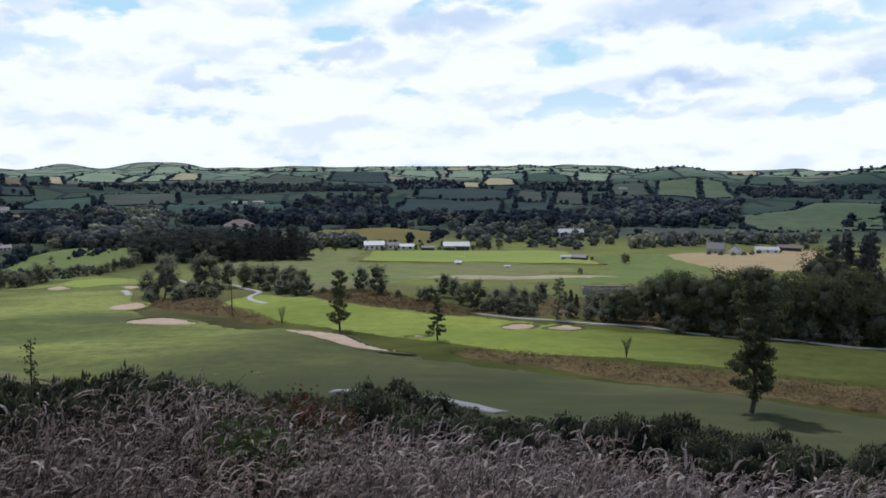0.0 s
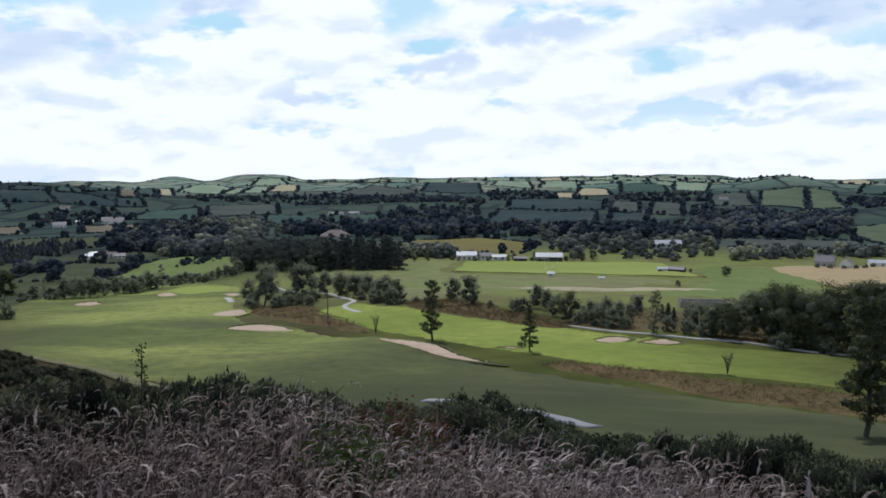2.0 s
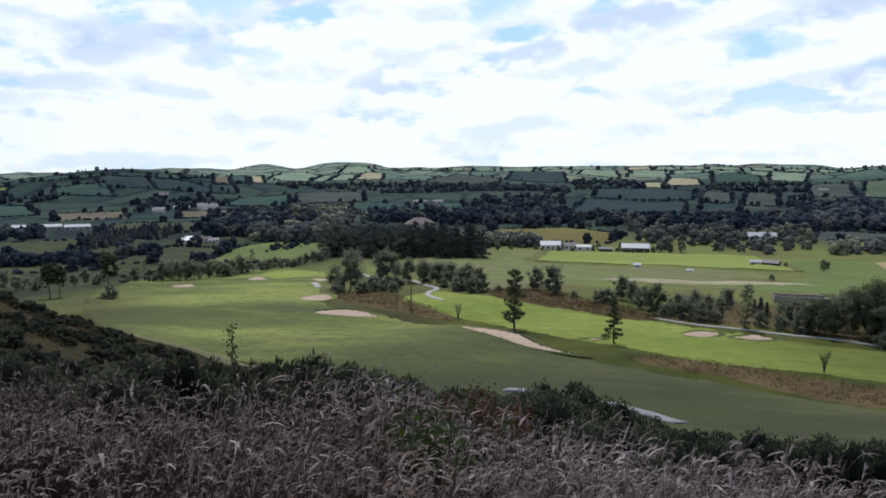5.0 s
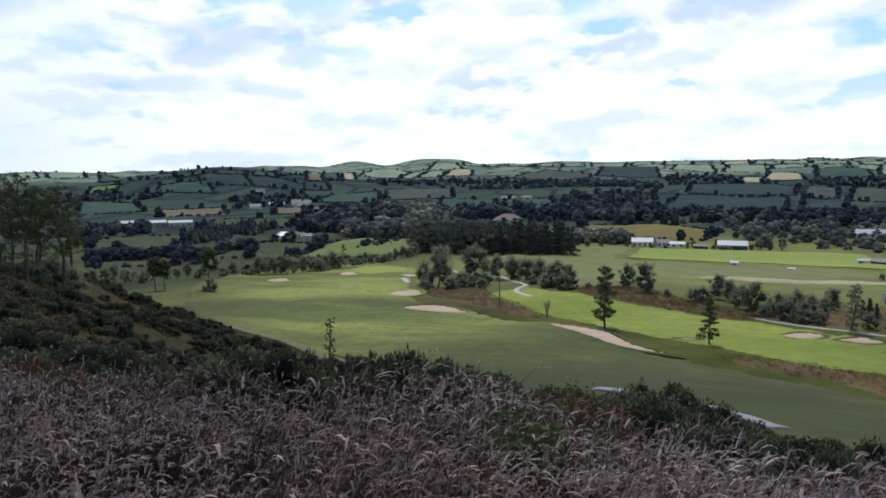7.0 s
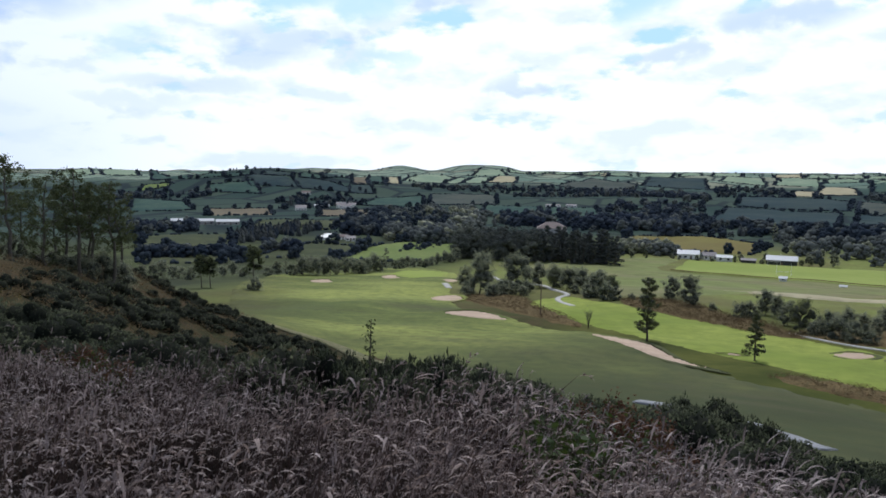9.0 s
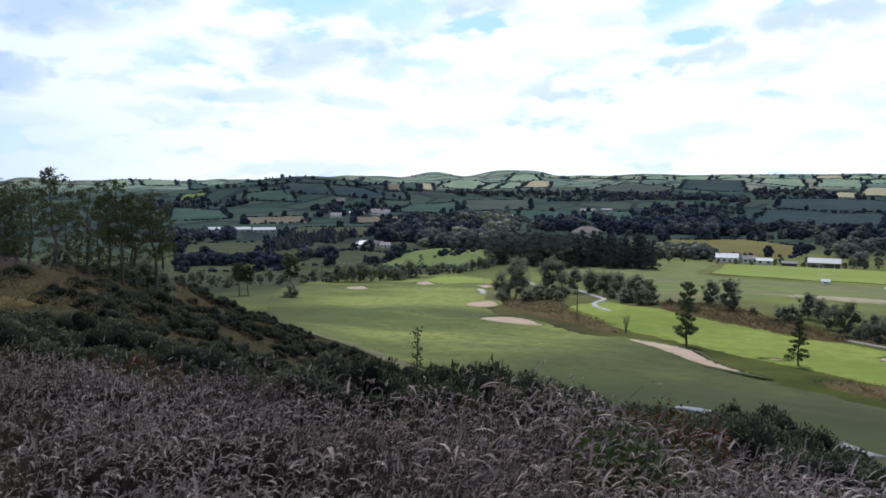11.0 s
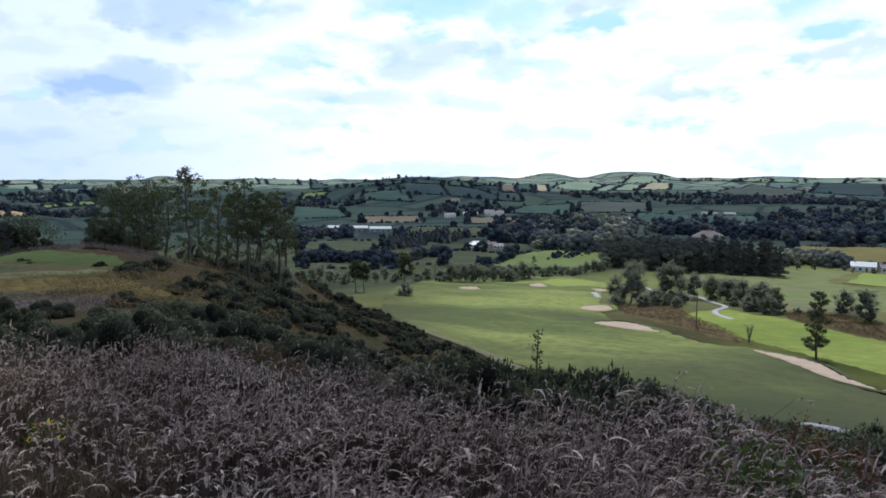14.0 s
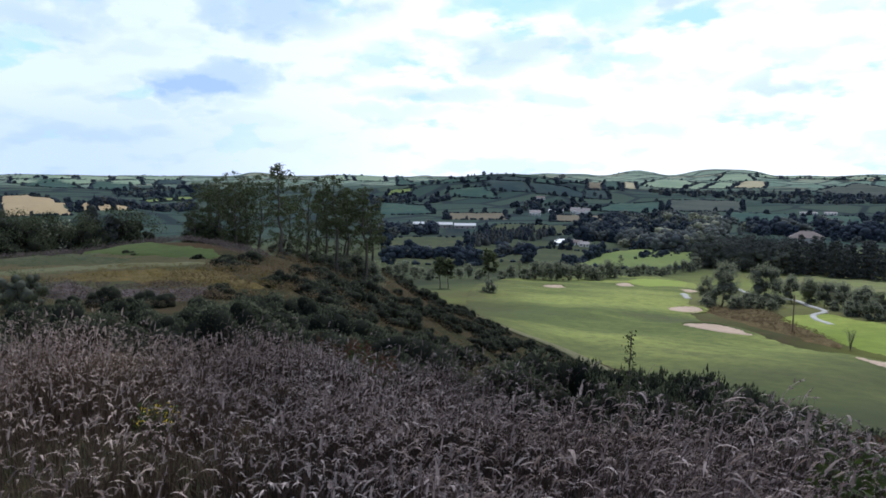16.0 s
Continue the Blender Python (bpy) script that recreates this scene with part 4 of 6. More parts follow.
def plant(kind, x, y, h, seed=None, label="", group="", broad=1.0):
    """A tree of that kind and height, standing on the land."""
    pick = (int(abs(x) * 7 + abs(y) * 3) % 4) if seed is None else seed
    top = new({"bush": "bush", "sallow": "shrub"}.get(kind, "tree"))
    top.location = (x, y, ground(x, y) - 0.08)
    far = math.hypot(x, y) > 215 and kind not in ("ash", "alder")
    key = (kind, pick, far)
    if key not in MESHES:
        (tv, tf, tm), (lv, lf, lm, slot) = tree_meshes(kind, pick, far)
        MESHES[key] = (solid("trunk", tv, tf, tm, top), solid("crown", lv, lf, lm, top, False, slot))
        made = MESHES[key]
    else:
        made = (again("trunk", MESHES[key][0], top), again("crown", MESHES[key][1], top))
    turn = (x * 12.9898 + y * 78.233) % 6.283
    for ob in made:
        ob.rotation_euler = (0, 0, turn)
        ob.scale = (h * broad, h * broad, h)
    tagged(top, label or LABELS[kind], {"bush": "bush", "sallow": "shrub"}.get(kind, "tree"), group)
    return top


def far_shape(seed, point):
    """A far tree of height and width about 1: heaped lobes of foliage with loose sprays on the outside, as points and triangles."""
    rng = np.random.default_rng(900 + seed)
    lobes = []
    if point:
        for k in range(8):
            u, g = k / 8, k * 2.4
            r = 0.30 * (1 - u) + 0.05
            lobes.append((np.array([0.30 * (1 - u) * math.cos(g), 0.30 * (1 - u) * math.sin(g), 0.12 + 0.82 * u]), np.array([r, r, r * 1.25])))
    else:
        for k in range(9):
            g = k * 2.4 + rng.uniform(-0.4, 0.4)
            u = (k + 0.5) / 9
            w = 0.36 * math.sqrt(max(0.0, 1 - (1.55 * (u - 0.42)) ** 2)) * rng.uniform(0.7, 1.1)
            r = rng.uniform(0.17, 0.29)
            lobes.append((np.array([w * math.cos(g), w * math.sin(g), 0.12 + 0.72 * u]), np.array([r, r, r * rng.uniform(0.75, 1.05)])))
    pieces, at, out = [], [], []
    for c, r in lobes:
        pieces.append((CORE[0] * 2 * r * rng.uniform(0.78, 1.12, (len(CORE[0]), 1)) + c, CORE[1]))
        d = rng.normal(size=(7, 3))
        d[:, 2] = np.abs(d[:, 2]) - 0.2
        d /= np.linalg.norm(d, axis=1)[:, None]
        at.append(c + d * r * 0.98)
        out.append(d + rng.normal(0, 0.35, d.shape))
    v, f = leaf_quads(np.concatenate(at), 0.15, rng, 0.7, np.concatenate(out))
    pieces.append((v, np.concatenate([f[:, [0, 1, 2]], f[:, [0, 2, 3]]])))
    return merge(pieces)


FAR = {point: [far_shape(k + 20 * point, point) for k in range(7)] for point in (False, True)}


def blob_tree(x, y, z, h, wide, rng, point=False):
    """A far tree of that height and width on the land, as points and triangles."""
    v, f = FAR[point][rng.integers(7)]
    g = rng.uniform(0, 6.28)
    q = np.column_stack([(v[:, 0] * math.cos(g) - v[:, 1] * math.sin(g)) * wide, (v[:, 0] * math.sin(g) + v[:, 1] * math.cos(g)) * wide, v[:, 2] * h])
    return q + (x, y, z - 0.05 * h), f


def hedge_bush(x, y, z, h, wide, rng):
    """One low piece of a far hedge: three rough lobes."""
    pieces = []
    for k in range(3):
        c = np.array([x + rng.normal(0, 0.3) * wide, y + rng.normal(0, 0.3) * wide, z + h * rng.uniform(0.25, 0.45)])
        pieces.append((CORE[0] * (wide * rng.uniform(0.6, 0.9), wide * rng.uniform(0.6, 0.9), h * rng.uniform(0.8, 1.2)) * rng.uniform(0.8, 1.15, (len(CORE[0]), 1)) + c, CORE[1]))
    return merge(pieces)


SIZE_OF = {"rough": "rough_pasture", "hill": "hill", "stubble": "stubble", "upland": "upland", "hay": "hay", "straw": "straw", "pasture": "pasture", "green": "field_green", "olive": "olive", "dark": "dark", "plough": "plough"}
FIELD_WORDS = {
    "rough": "dull olive rough pasture with hedges",
    "hill": "soft green grazing field on a rounded hill",
    "stubble": "dull brown strip of cut field in the valley",
    "upland": "pale green upland field with hedges",
    "hay": "pale cut hay field on the far slope", "straw": "tan stubble field on a rounded hill", "pasture": "bright sunlit pasture with hedges",
    "green": "green grazing field bounded by hedges", "olive": "olive green field on the far slope", "dark": "dark green field below the hills", "plough": "brownish dry field beyond the houses",
}
field_count = [0]


def field(tone, *corners):
    """A far field with a hedgerow of bushes and small trees round it."""
    field_count[0] += 1
    rng = np.random.default_rng(field_count[0])
    d = np.linalg.norm(np.mean(np.asarray(corners, float), axis=0))
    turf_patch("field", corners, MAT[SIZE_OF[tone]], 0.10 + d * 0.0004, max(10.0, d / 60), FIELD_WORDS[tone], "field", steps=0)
    loop = np.asarray(corners, float)
    pieces = []
    for i in range(len(loop)):
        a, b = loop[i], loop[(i + 1) % len(loop)]
        n = int(np.linalg.norm(b - a) / max(3.5, d * 0.0032))
        for k in range(n):
            if rng.random() < 0.13:
                continue
            p = a + (b - a) * (k + rng.uniform(0, 1)) / max(n, 1) + rng.normal(0, 0.8, 2)
            tall = rng.random() < (0.12 if d < 1500 else 0.06)
            h = rng.uniform(4.5, 9) if tall else rng.uniform(1.5, 2.8)
            wide = h * rng.uniform(0.7, 1.15) if tall else max(2.6, d * 0.0032) * rng.uniform(0.8, 1.4)
            pieces.append((blob_tree if tall else hedge_bush)(p[0], p[1], ground(*p), h, wide, rng))
    if pieces:
        v, f = merge(pieces)
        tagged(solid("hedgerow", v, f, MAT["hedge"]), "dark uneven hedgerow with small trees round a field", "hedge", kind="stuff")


wood_count = [0]


def wood(kind, count, tall, *corners):
    """A stretch of far woodland, its trees too many to count."""
    wood_count[0] += 1
    rng = np.random.default_rng(100 + wood_count[0])
    loop = np.asarray(corners, float)
    lo, hi = loop.min(0), loop.max(0)
    pieces, slots, tries = [], [], 0
    while len(pieces) < count and tries < count * 30:
        tries += 1
        p = rng.uniform(lo, hi)
        if not inside(np.array([p[0]]), np.array([p[1]]), loop)[0]:
            continue
        h = tall * rng.uniform(0.55, 1.4)
        point = kind == "conifer" or rng.random() < 0.12
        pieces.append(blob_tree(p[0], p[1], ground(*p), h, h * (0.55 if point else rng.uniform(0.85, 1.4)), rng, point))
        slots.append(np.full(len(pieces[-1][1]), int(rng.random() < 0.28)))
    v, f = merge(pieces)
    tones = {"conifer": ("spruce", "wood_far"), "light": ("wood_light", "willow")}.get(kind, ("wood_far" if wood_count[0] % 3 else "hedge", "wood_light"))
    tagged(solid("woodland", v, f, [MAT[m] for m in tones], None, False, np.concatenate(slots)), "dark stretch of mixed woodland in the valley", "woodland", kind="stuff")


# ---- the valley: fields, hedges and woods ----
field("stubble", (-692, 1210), (-678, 1241), (-1052, 1923), (-1101, 1927))
field("green", (-673, 1239), (-670, 1299), (-1018, 1957), (-1167, 2149))
field("hay", (-831, 1621), (-814, 1656), (-980, 1982), (-1004, 1955))
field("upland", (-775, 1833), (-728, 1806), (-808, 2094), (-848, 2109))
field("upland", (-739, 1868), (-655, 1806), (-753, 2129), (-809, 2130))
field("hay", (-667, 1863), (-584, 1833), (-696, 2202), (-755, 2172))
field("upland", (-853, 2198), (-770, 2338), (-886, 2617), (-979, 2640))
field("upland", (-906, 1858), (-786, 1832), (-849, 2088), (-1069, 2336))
field("olive", (-463, 1781), (-255, 1547), (-300, 1931), (-486, 2252))
field("dark", (-284, 1894), (-130, 1877), (-171, 2290), (-326, 2314))
field("upland", (-123, 2125), (-6, 2024), (-20, 2315), (-119, 2354))
field("upland", (9, 2056), (112, 2015), (117, 2256), (19, 2324))
field("hay", (36, 1572), (77, 1578), (86, 1779), (47, 1774))
field("hay", (79, 1627), (167, 1739), (169, 1898), (114, 1987))
field("dark", (-42, 1163), (97, 1140), (119, 1332), (-49, 1508))
field("olive", (105, 1116), (144, 1098), (166, 1265), (128, 1334))
field("olive", (153, 1062), (191, 1033), (234, 1268), (197, 1330))
field("dark", (-60, 872), (63, 841), (87, 1120), (-54, 1142))
field("dark", (85, 917), (129, 913), (151, 1072), (106, 1101))
field("green", (194, 1808), (294, 1773), (337, 2126), (234, 2185))
field("upland", (315, 1818), (384, 1798), (443, 2042), (362, 2090))
field("olive", (265, 1196), (339, 1241), (458, 1751), (356, 1635))
field("hill", (345, 1241), (376, 1121), (590, 1784), (492, 1759))
field("hill", (380, 1121), (434, 1132), (621, 1706), (592, 1768))
field("green", (625, 1587), (684, 1511), (868, 1953), (806, 2013))
field("hill", (264, 727), (258, 605), (352, 607), (639, 1107), (330, 727))
field("pasture", (326, 624), (360, 621), (385, 665), (348, 653))
field("green", (-533, 946), (-429, 944), (-537, 1180), (-577, 1082))
field("olive", (-440, 985), (-357, 1035), (-431, 1250), (-533, 1204))
field("green", (-320, 877), (-243, 856), (-288, 1017), (-367, 1014))
field("green", (-211, 775), (-148, 773), (-215, 1033), (-275, 1017))
field("stubble", (-413, 714), (-380, 711), (-425, 794), (-462, 798))
field("dark", (-645, 1118), (-611, 1147), (-665, 1232), (-688, 1194))
field("plough", (-92, 524), (-9, 516), (3, 603), (-46, 665), (-104, 627))
field("pasture", (131, 513), (167, 515), (174, 562), (151, 587))
field("olive", (130, 582), (228, 563), (251, 634), (151, 665))
field("olive", (71, 658), (98, 659), (109, 731), (80, 740))
field("pasture", (-207, 341), (-153, 375), (-196, 491), (-231, 490), (-238, 446))
field("rough", (-259, 337), (-215, 348), (-238, 439), (-285, 440))
field("rough", (-352, 354), (-313, 394), (-380, 478), (-424, 433))
field("rough", (-389, 505), (-339, 557), (-380, 666), (-470, 638))
field("stubble", (-561, 662), (-509, 713), (-580, 806), (-629, 746))
field("stubble", (-449, 711), (-405, 752), (-468, 863), (-523, 834))
field("green", (-676, 669), (-634, 729), (-740, 832), (-849, 846))
field("pasture", (-952, 959), (-930, 1008), (-949, 1041), (-991, 1014))
field("pasture", (-1048, 565), (-1181, 730), (-1257, 771), (-1164, 628))
field("straw", (-797, 283), (-756, 334), (-1264, 533), (-1448, 563), (-1423, 508))
field("straw", (-766, 341), (-773, 402), (-1052, 539), (-804, 363))
field("green", (-1766, 676), (-1626, 745), (-2003, 879), (-2154, 839))
field("green", (-823, 975), (-727, 988), (-807, 1083), (-864, 1032))
field("dark", (-716, 1085), (-615, 1142), (-722, 1184), (-782, 1155))
field("dark", (-790, 1044), (-723, 1091), (-784, 1153), (-854, 1116))
field("green", (-1590, 740), (-1455, 767), (-1851, 962), (-1889, 887))
field("rough", (-284, 286), (-243, 310), (-297, 383), (-336, 343))
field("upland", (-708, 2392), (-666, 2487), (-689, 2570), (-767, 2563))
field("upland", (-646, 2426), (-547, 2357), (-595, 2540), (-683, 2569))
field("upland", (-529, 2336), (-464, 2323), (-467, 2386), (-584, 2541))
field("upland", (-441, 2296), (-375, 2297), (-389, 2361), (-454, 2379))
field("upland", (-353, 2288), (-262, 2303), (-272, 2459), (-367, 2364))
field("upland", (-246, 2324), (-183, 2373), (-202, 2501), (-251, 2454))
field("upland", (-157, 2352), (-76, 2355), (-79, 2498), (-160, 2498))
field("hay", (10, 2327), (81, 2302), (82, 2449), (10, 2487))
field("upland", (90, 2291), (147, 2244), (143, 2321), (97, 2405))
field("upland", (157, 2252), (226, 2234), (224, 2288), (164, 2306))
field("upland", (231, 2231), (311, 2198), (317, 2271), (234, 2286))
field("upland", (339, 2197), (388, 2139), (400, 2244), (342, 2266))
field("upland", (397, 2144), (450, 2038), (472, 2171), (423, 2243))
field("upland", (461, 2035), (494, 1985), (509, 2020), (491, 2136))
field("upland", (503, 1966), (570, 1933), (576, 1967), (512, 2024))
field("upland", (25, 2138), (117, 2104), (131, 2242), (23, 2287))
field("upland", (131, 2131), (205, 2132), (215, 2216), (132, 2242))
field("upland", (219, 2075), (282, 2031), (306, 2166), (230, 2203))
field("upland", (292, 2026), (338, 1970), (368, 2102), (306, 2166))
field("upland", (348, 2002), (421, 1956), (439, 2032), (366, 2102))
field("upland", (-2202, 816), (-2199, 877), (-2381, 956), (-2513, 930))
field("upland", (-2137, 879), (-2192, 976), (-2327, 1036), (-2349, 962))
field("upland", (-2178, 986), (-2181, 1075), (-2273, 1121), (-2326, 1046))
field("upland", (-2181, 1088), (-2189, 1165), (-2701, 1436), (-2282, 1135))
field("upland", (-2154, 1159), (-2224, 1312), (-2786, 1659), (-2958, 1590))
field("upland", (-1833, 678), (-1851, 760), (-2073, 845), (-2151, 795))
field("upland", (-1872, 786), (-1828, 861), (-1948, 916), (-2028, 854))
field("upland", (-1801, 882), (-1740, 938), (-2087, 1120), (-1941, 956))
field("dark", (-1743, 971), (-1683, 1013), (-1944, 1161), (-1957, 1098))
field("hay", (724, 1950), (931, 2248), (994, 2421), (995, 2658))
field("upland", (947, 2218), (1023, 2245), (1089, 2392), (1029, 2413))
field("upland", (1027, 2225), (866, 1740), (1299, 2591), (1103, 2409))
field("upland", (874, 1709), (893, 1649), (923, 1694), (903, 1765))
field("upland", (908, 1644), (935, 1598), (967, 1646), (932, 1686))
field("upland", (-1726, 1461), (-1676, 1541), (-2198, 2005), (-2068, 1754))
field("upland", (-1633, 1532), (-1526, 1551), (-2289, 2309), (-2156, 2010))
field("green", (-1015, 1064), (-940, 1070), (-958, 1098), (-2305, 2402))
field("green", (-922, 1073), (-883, 1094), (-911, 1127), (-944, 1102))
field("green", (-873, 1082), (-843, 1118), (-863, 1144), (-899, 1113))
field("dark", (-827, 1124), (-783, 1160), (-799, 1186), (-847, 1159))
field("green", (-768, 1160), (-741, 1187), (-766, 1235), (-791, 1189))
field("dark", (-740, 1192), (-739, 1286), (-1268, 2216), (-767, 1226))
field("upland", (-833, 2532), (-717, 2393), (-761, 2545), (-874, 2657))
field("upland", (-704, 2404), (-660, 2472), (-679, 2562), (-739, 2551))
field("upland", (-634, 2442), (-543, 2353), (-587, 2545), (-660, 2564))
field("hay", (-517, 2336), (-448, 2289), (-461, 2379), (-556, 2517))
field("upland", (-439, 2308), (-393, 2290), (-399, 2365), (-455, 2377))
wood("light", 119, 9, (-261, 486), (-195, 483), (-195, 569), (-263, 784), (-359, 912), (-395, 783))
wood("broadleaf", 102, 10, (-227, 676), (-68, 640), (-87, 816), (-297, 887))
wood("broadleaf", 289, 9, (-116, 701), (136, 621), (175, 801), (-52, 835), (-133, 983))
wood("light", 84, 7.5, (6, 480), (102, 465), (119, 494), (141, 645), (8, 658))
wood("broadleaf", 255, 9, (135, 685), (245, 655), (403, 1039), (220, 1124))
wood("light", 60, 7, (119, 476), (168, 496), (248, 510), (267, 551), (128, 513))
wood("broadleaf", 204, 8, (447, 1113), (693, 1200), (857, 1488), (574, 1486))
wood("broadleaf", 187, 8, (-386, 1208), (-71, 1150), (-122, 1597), (-476, 1688))
wood("broadleaf", 153, 8, (-581, 1266), (-377, 1409), (-453, 1695), (-779, 1647))
wood("broadleaf", 102, 8, (-94, 1516), (47, 1381), (22, 1849), (-122, 1982))
wood("light", 85, 7, (-86, 478), (-49, 472), (-54, 507), (-89, 515))
wood("broadleaf", 119, 8, (132, 1317), (315, 1447), (376, 1732), (175, 1754))
wood("broadleaf", 102, 8, (-180, 861), (-60, 872), (-86, 1129), (-209, 1119))
wood("conifer", 102, 8, (-323, 410), (-323, 482), (-349, 564), (-381, 559), (-366, 467))
wood("broadleaf", 102, 8, (-319, 578), (-257, 637), (-407, 944), (-446, 829))
wood("broadleaf", 85, 7, (-453, 430), (-416, 486), (-469, 540), (-512, 486))
wood("broadleaf", 27, 6, (-270, 366), (-250, 382), (-272, 413), (-288, 395))
wood("broadleaf", 85, 7, (-564, 791), (-512, 927), (-626, 1096), (-683, 972))
wood("broadleaf", 136, 7, (-1217, 603), (-1237, 781), (-1580, 999), (-1528, 758))
wood("broadleaf", 102, 8, (-776, 349), (-884, 550), (-959, 587), (-807, 369))
wood("broadleaf", 68, 6, (-300, 306), (-264, 337), (-279, 357), (-323, 330))
wood("broadleaf", 68, 8, (-857, 815), (-746, 898), (-820, 987), (-988, 939))
wood("broadleaf", 37, 3, (-201, 404), (-193, 432), (-201, 495), (-218, 463))
wood("broadleaf", 102, 9, (-301, 519), (-259, 518), (-337, 677), (-382, 660))
wood("broadleaf", 30, 5, (-170, 2474), (113, 2330), (372, 2245), (381, 2299), (120, 2484), (-175, 2542))
wood("broadleaf", 26, 5, (544, 1974), (596, 1931), (643, 1883), (667, 1952), (609, 1976), (555, 2015))
wood("broadleaf", 16, 4, (-681, 2552), (-393, 2344), (-170, 2474), (-175, 2542), (-406, 2418), (-696, 2609))
wood("broadleaf", 60, 7, (-934, 1107), (-847, 1176), (-1338, 2192), (-1508, 2470), (-862, 1198), (-953, 1130))
wood("broadleaf", 14, 4, (-1344, 2533), (-1303, 2620), (-1219, 2625), (-1242, 2674), (-1328, 2670), (-1394, 2628))
wood("broadleaf", 24, 5, (372, 2245), (472, 2140), (544, 1974), (555, 2015), (496, 2247), (381, 2299))
wood("broadleaf", 24, 6, (900, 1763), (919, 1695), (952, 1656), (973, 1694), (938, 1730), (1347, 2640))
wood("broadleaf", 40, 5, (-2509, 914), (-2301, 1090), (-2740, 1658), (-3132, 1895), (-4285, 2031), (-3266, 1190))
wood("broadleaf", 24, 5, (-2103, 1730), (-2169, 2033), (-2298, 2456), (-2804, 2998), (-2469, 2314), (-2485, 2045))
wood("broadleaf", 119, 10, (155, 684), (245, 655), (279, 719), (197, 844))
wood("light", 102, 9, (-249, 484), (-192, 475), (-220, 545), (-282, 549))
wood("broadleaf", 85, 8, (481, 1267), (634, 1238), (686, 1340), (574, 1486))
wood("broadleaf", 68, 8, (-126, 702), (-43, 701), (-50, 807), (-149, 829))
wood("broadleaf", 102, 8, (-367, 1412), (-74, 1193), (-105, 1513), (-421, 1619))

# ---- buildings ----
def box(bm, x0, x1, y0, y1, z0, z1):
    v = [bm.verts.new(p) for p in ((x0, y0, z0), (x1, y0, z0), (x1, y1, z0), (x0, y1, z0), (x0, y0, z1), (x1, y0, z1), (x1, y1, z1), (x0, y1, z1))]
    for f in ((0, 3, 2, 1), (4, 5, 6, 7), (0, 1, 5, 4), (1, 2, 6, 5), (2, 3, 7, 6), (3, 0, 4, 7)):
        bm.faces.new([v[i] for i in f])


def building(name, x, y, w, d, eaves, ridge, wall, roof, label, turn=0.0, windows=4, chimneys=1, hip=False, category="house"):
    """A gabled or hipped building with its long side towards the south, w long and d deep."""
    top = new(name)
    top.location = (x, y, ground(x, y) - 0.1)
    top.rotation_euler = (0, 0, math.atan2(-x, y) + radians(turn))
    bm = bmesh.new()
    box(bm, -w / 2, w / 2, -d / 2, d / 2, 0, eaves)
    if not hip:
        for s in (-1, 1):
            q = [bm.verts.new((s * w / 2, -d / 2, eaves)), bm.verts.new((s * w / 2, d / 2, eaves)), bm.verts.new((s * w / 2, 0, ridge - 0.1))]
            bm.faces.new(q if s > 0 else q[::-1])
    part("wall", bm, wall, top)
    bm = bmesh.new()
    o, th = 0.35, 0.18
    inset = d / 2 if hip else -o
    for s in (-1, 1):
        for lift in (0,):
            low = [(-w / 2 - o, s * (d / 2 + o), eaves - 0.12), (w / 2 + o, s * (d / 2 + o), eaves - 0.12), (w / 2 - inset, 0, ridge), (-w / 2 + inset, 0, ridge)]
            a = [bm.verts.new(p) for p in low]
            b = [bm.verts.new((p[0], p[1], p[2] + th)) for p in low]
            bm.faces.new(a if s > 0 else a[::-1])
            bm.faces.new(b[::-1] if s > 0 else b)
            for i in range(4):
                bm.faces.new((a[i], a[(i + 1) % 4], b[(i + 1) % 4], b[i]))
        if hip:
            tri = [(s * (w / 2 + o), -d / 2 - o, eaves - 0.12), (s * (w / 2 + o), d / 2 + o, eaves - 0.12), (s * (w / 2 - inset), 0, ridge)]
            bm.faces.new([bm.verts.new((p[0], p[1], p[2] + th)) for p in (tri if s > 0 else tri[::-1])])
    bmesh.ops.recalc_face_normals(bm, faces=bm.faces)
    part("roof", bm, roof, top)
    for i in range(chimneys):
        bm = bmesh.new()
        cx = (-0.35 + 0.7 * i) * w
        box(bm, cx - 0.4, cx + 0.4, -0.35, 0.35, ridge - 0.6, ridge + 0.8)
        part("chimney", bm, MAT["grey_wall"], top)
    for i in range(windows):
        wx = (i + 0.5) / windows * w - w / 2
        bm = bmesh.new()
        if windows > 2 and i == windows // 2:
            box(bm, wx - 0.5, wx + 0.5, -d / 2 - 0.05, -d / 2 + 0.05, 0.1, 2.1)
            part("door", bm, MAT["wood"], top)
        else:
            box(bm, wx - 0.7, wx + 0.7, -d / 2 - 0.05, -d / 2 + 0.05, 0.9, min(2.1, eaves - 0.3))
            part("window", bm, MAT["dark_glass"], top)
    tagged(top, label, category)
    return top


W, G = MAT["white_wall"], MAT["grey_wall"]
building("house", -42, 467, 12.0, 7, 2.9, 5.0, W, MAT["white_roof"], "white bungalow with a glaring pale roof", 0, 4, 1)
building("house", -31, 470, 8.0, 7, 2.6, 4.2, W, MAT["slate"], "white cottage with a grey slate roof", 20, 3, 1)
building("shed", -22, 465, 8.4, 5, 2.3, 3.5, W, MAT["white_roof"], "low shed with a bright pale roof", 0, 2, 0, category="shed")
building("shed", -9, 459, 7.6, 5, 1.8, 2.6, MAT["dark_wall"], MAT["slate"], "low dark shed beside the playing field", 0, 1, 0, category="shed")
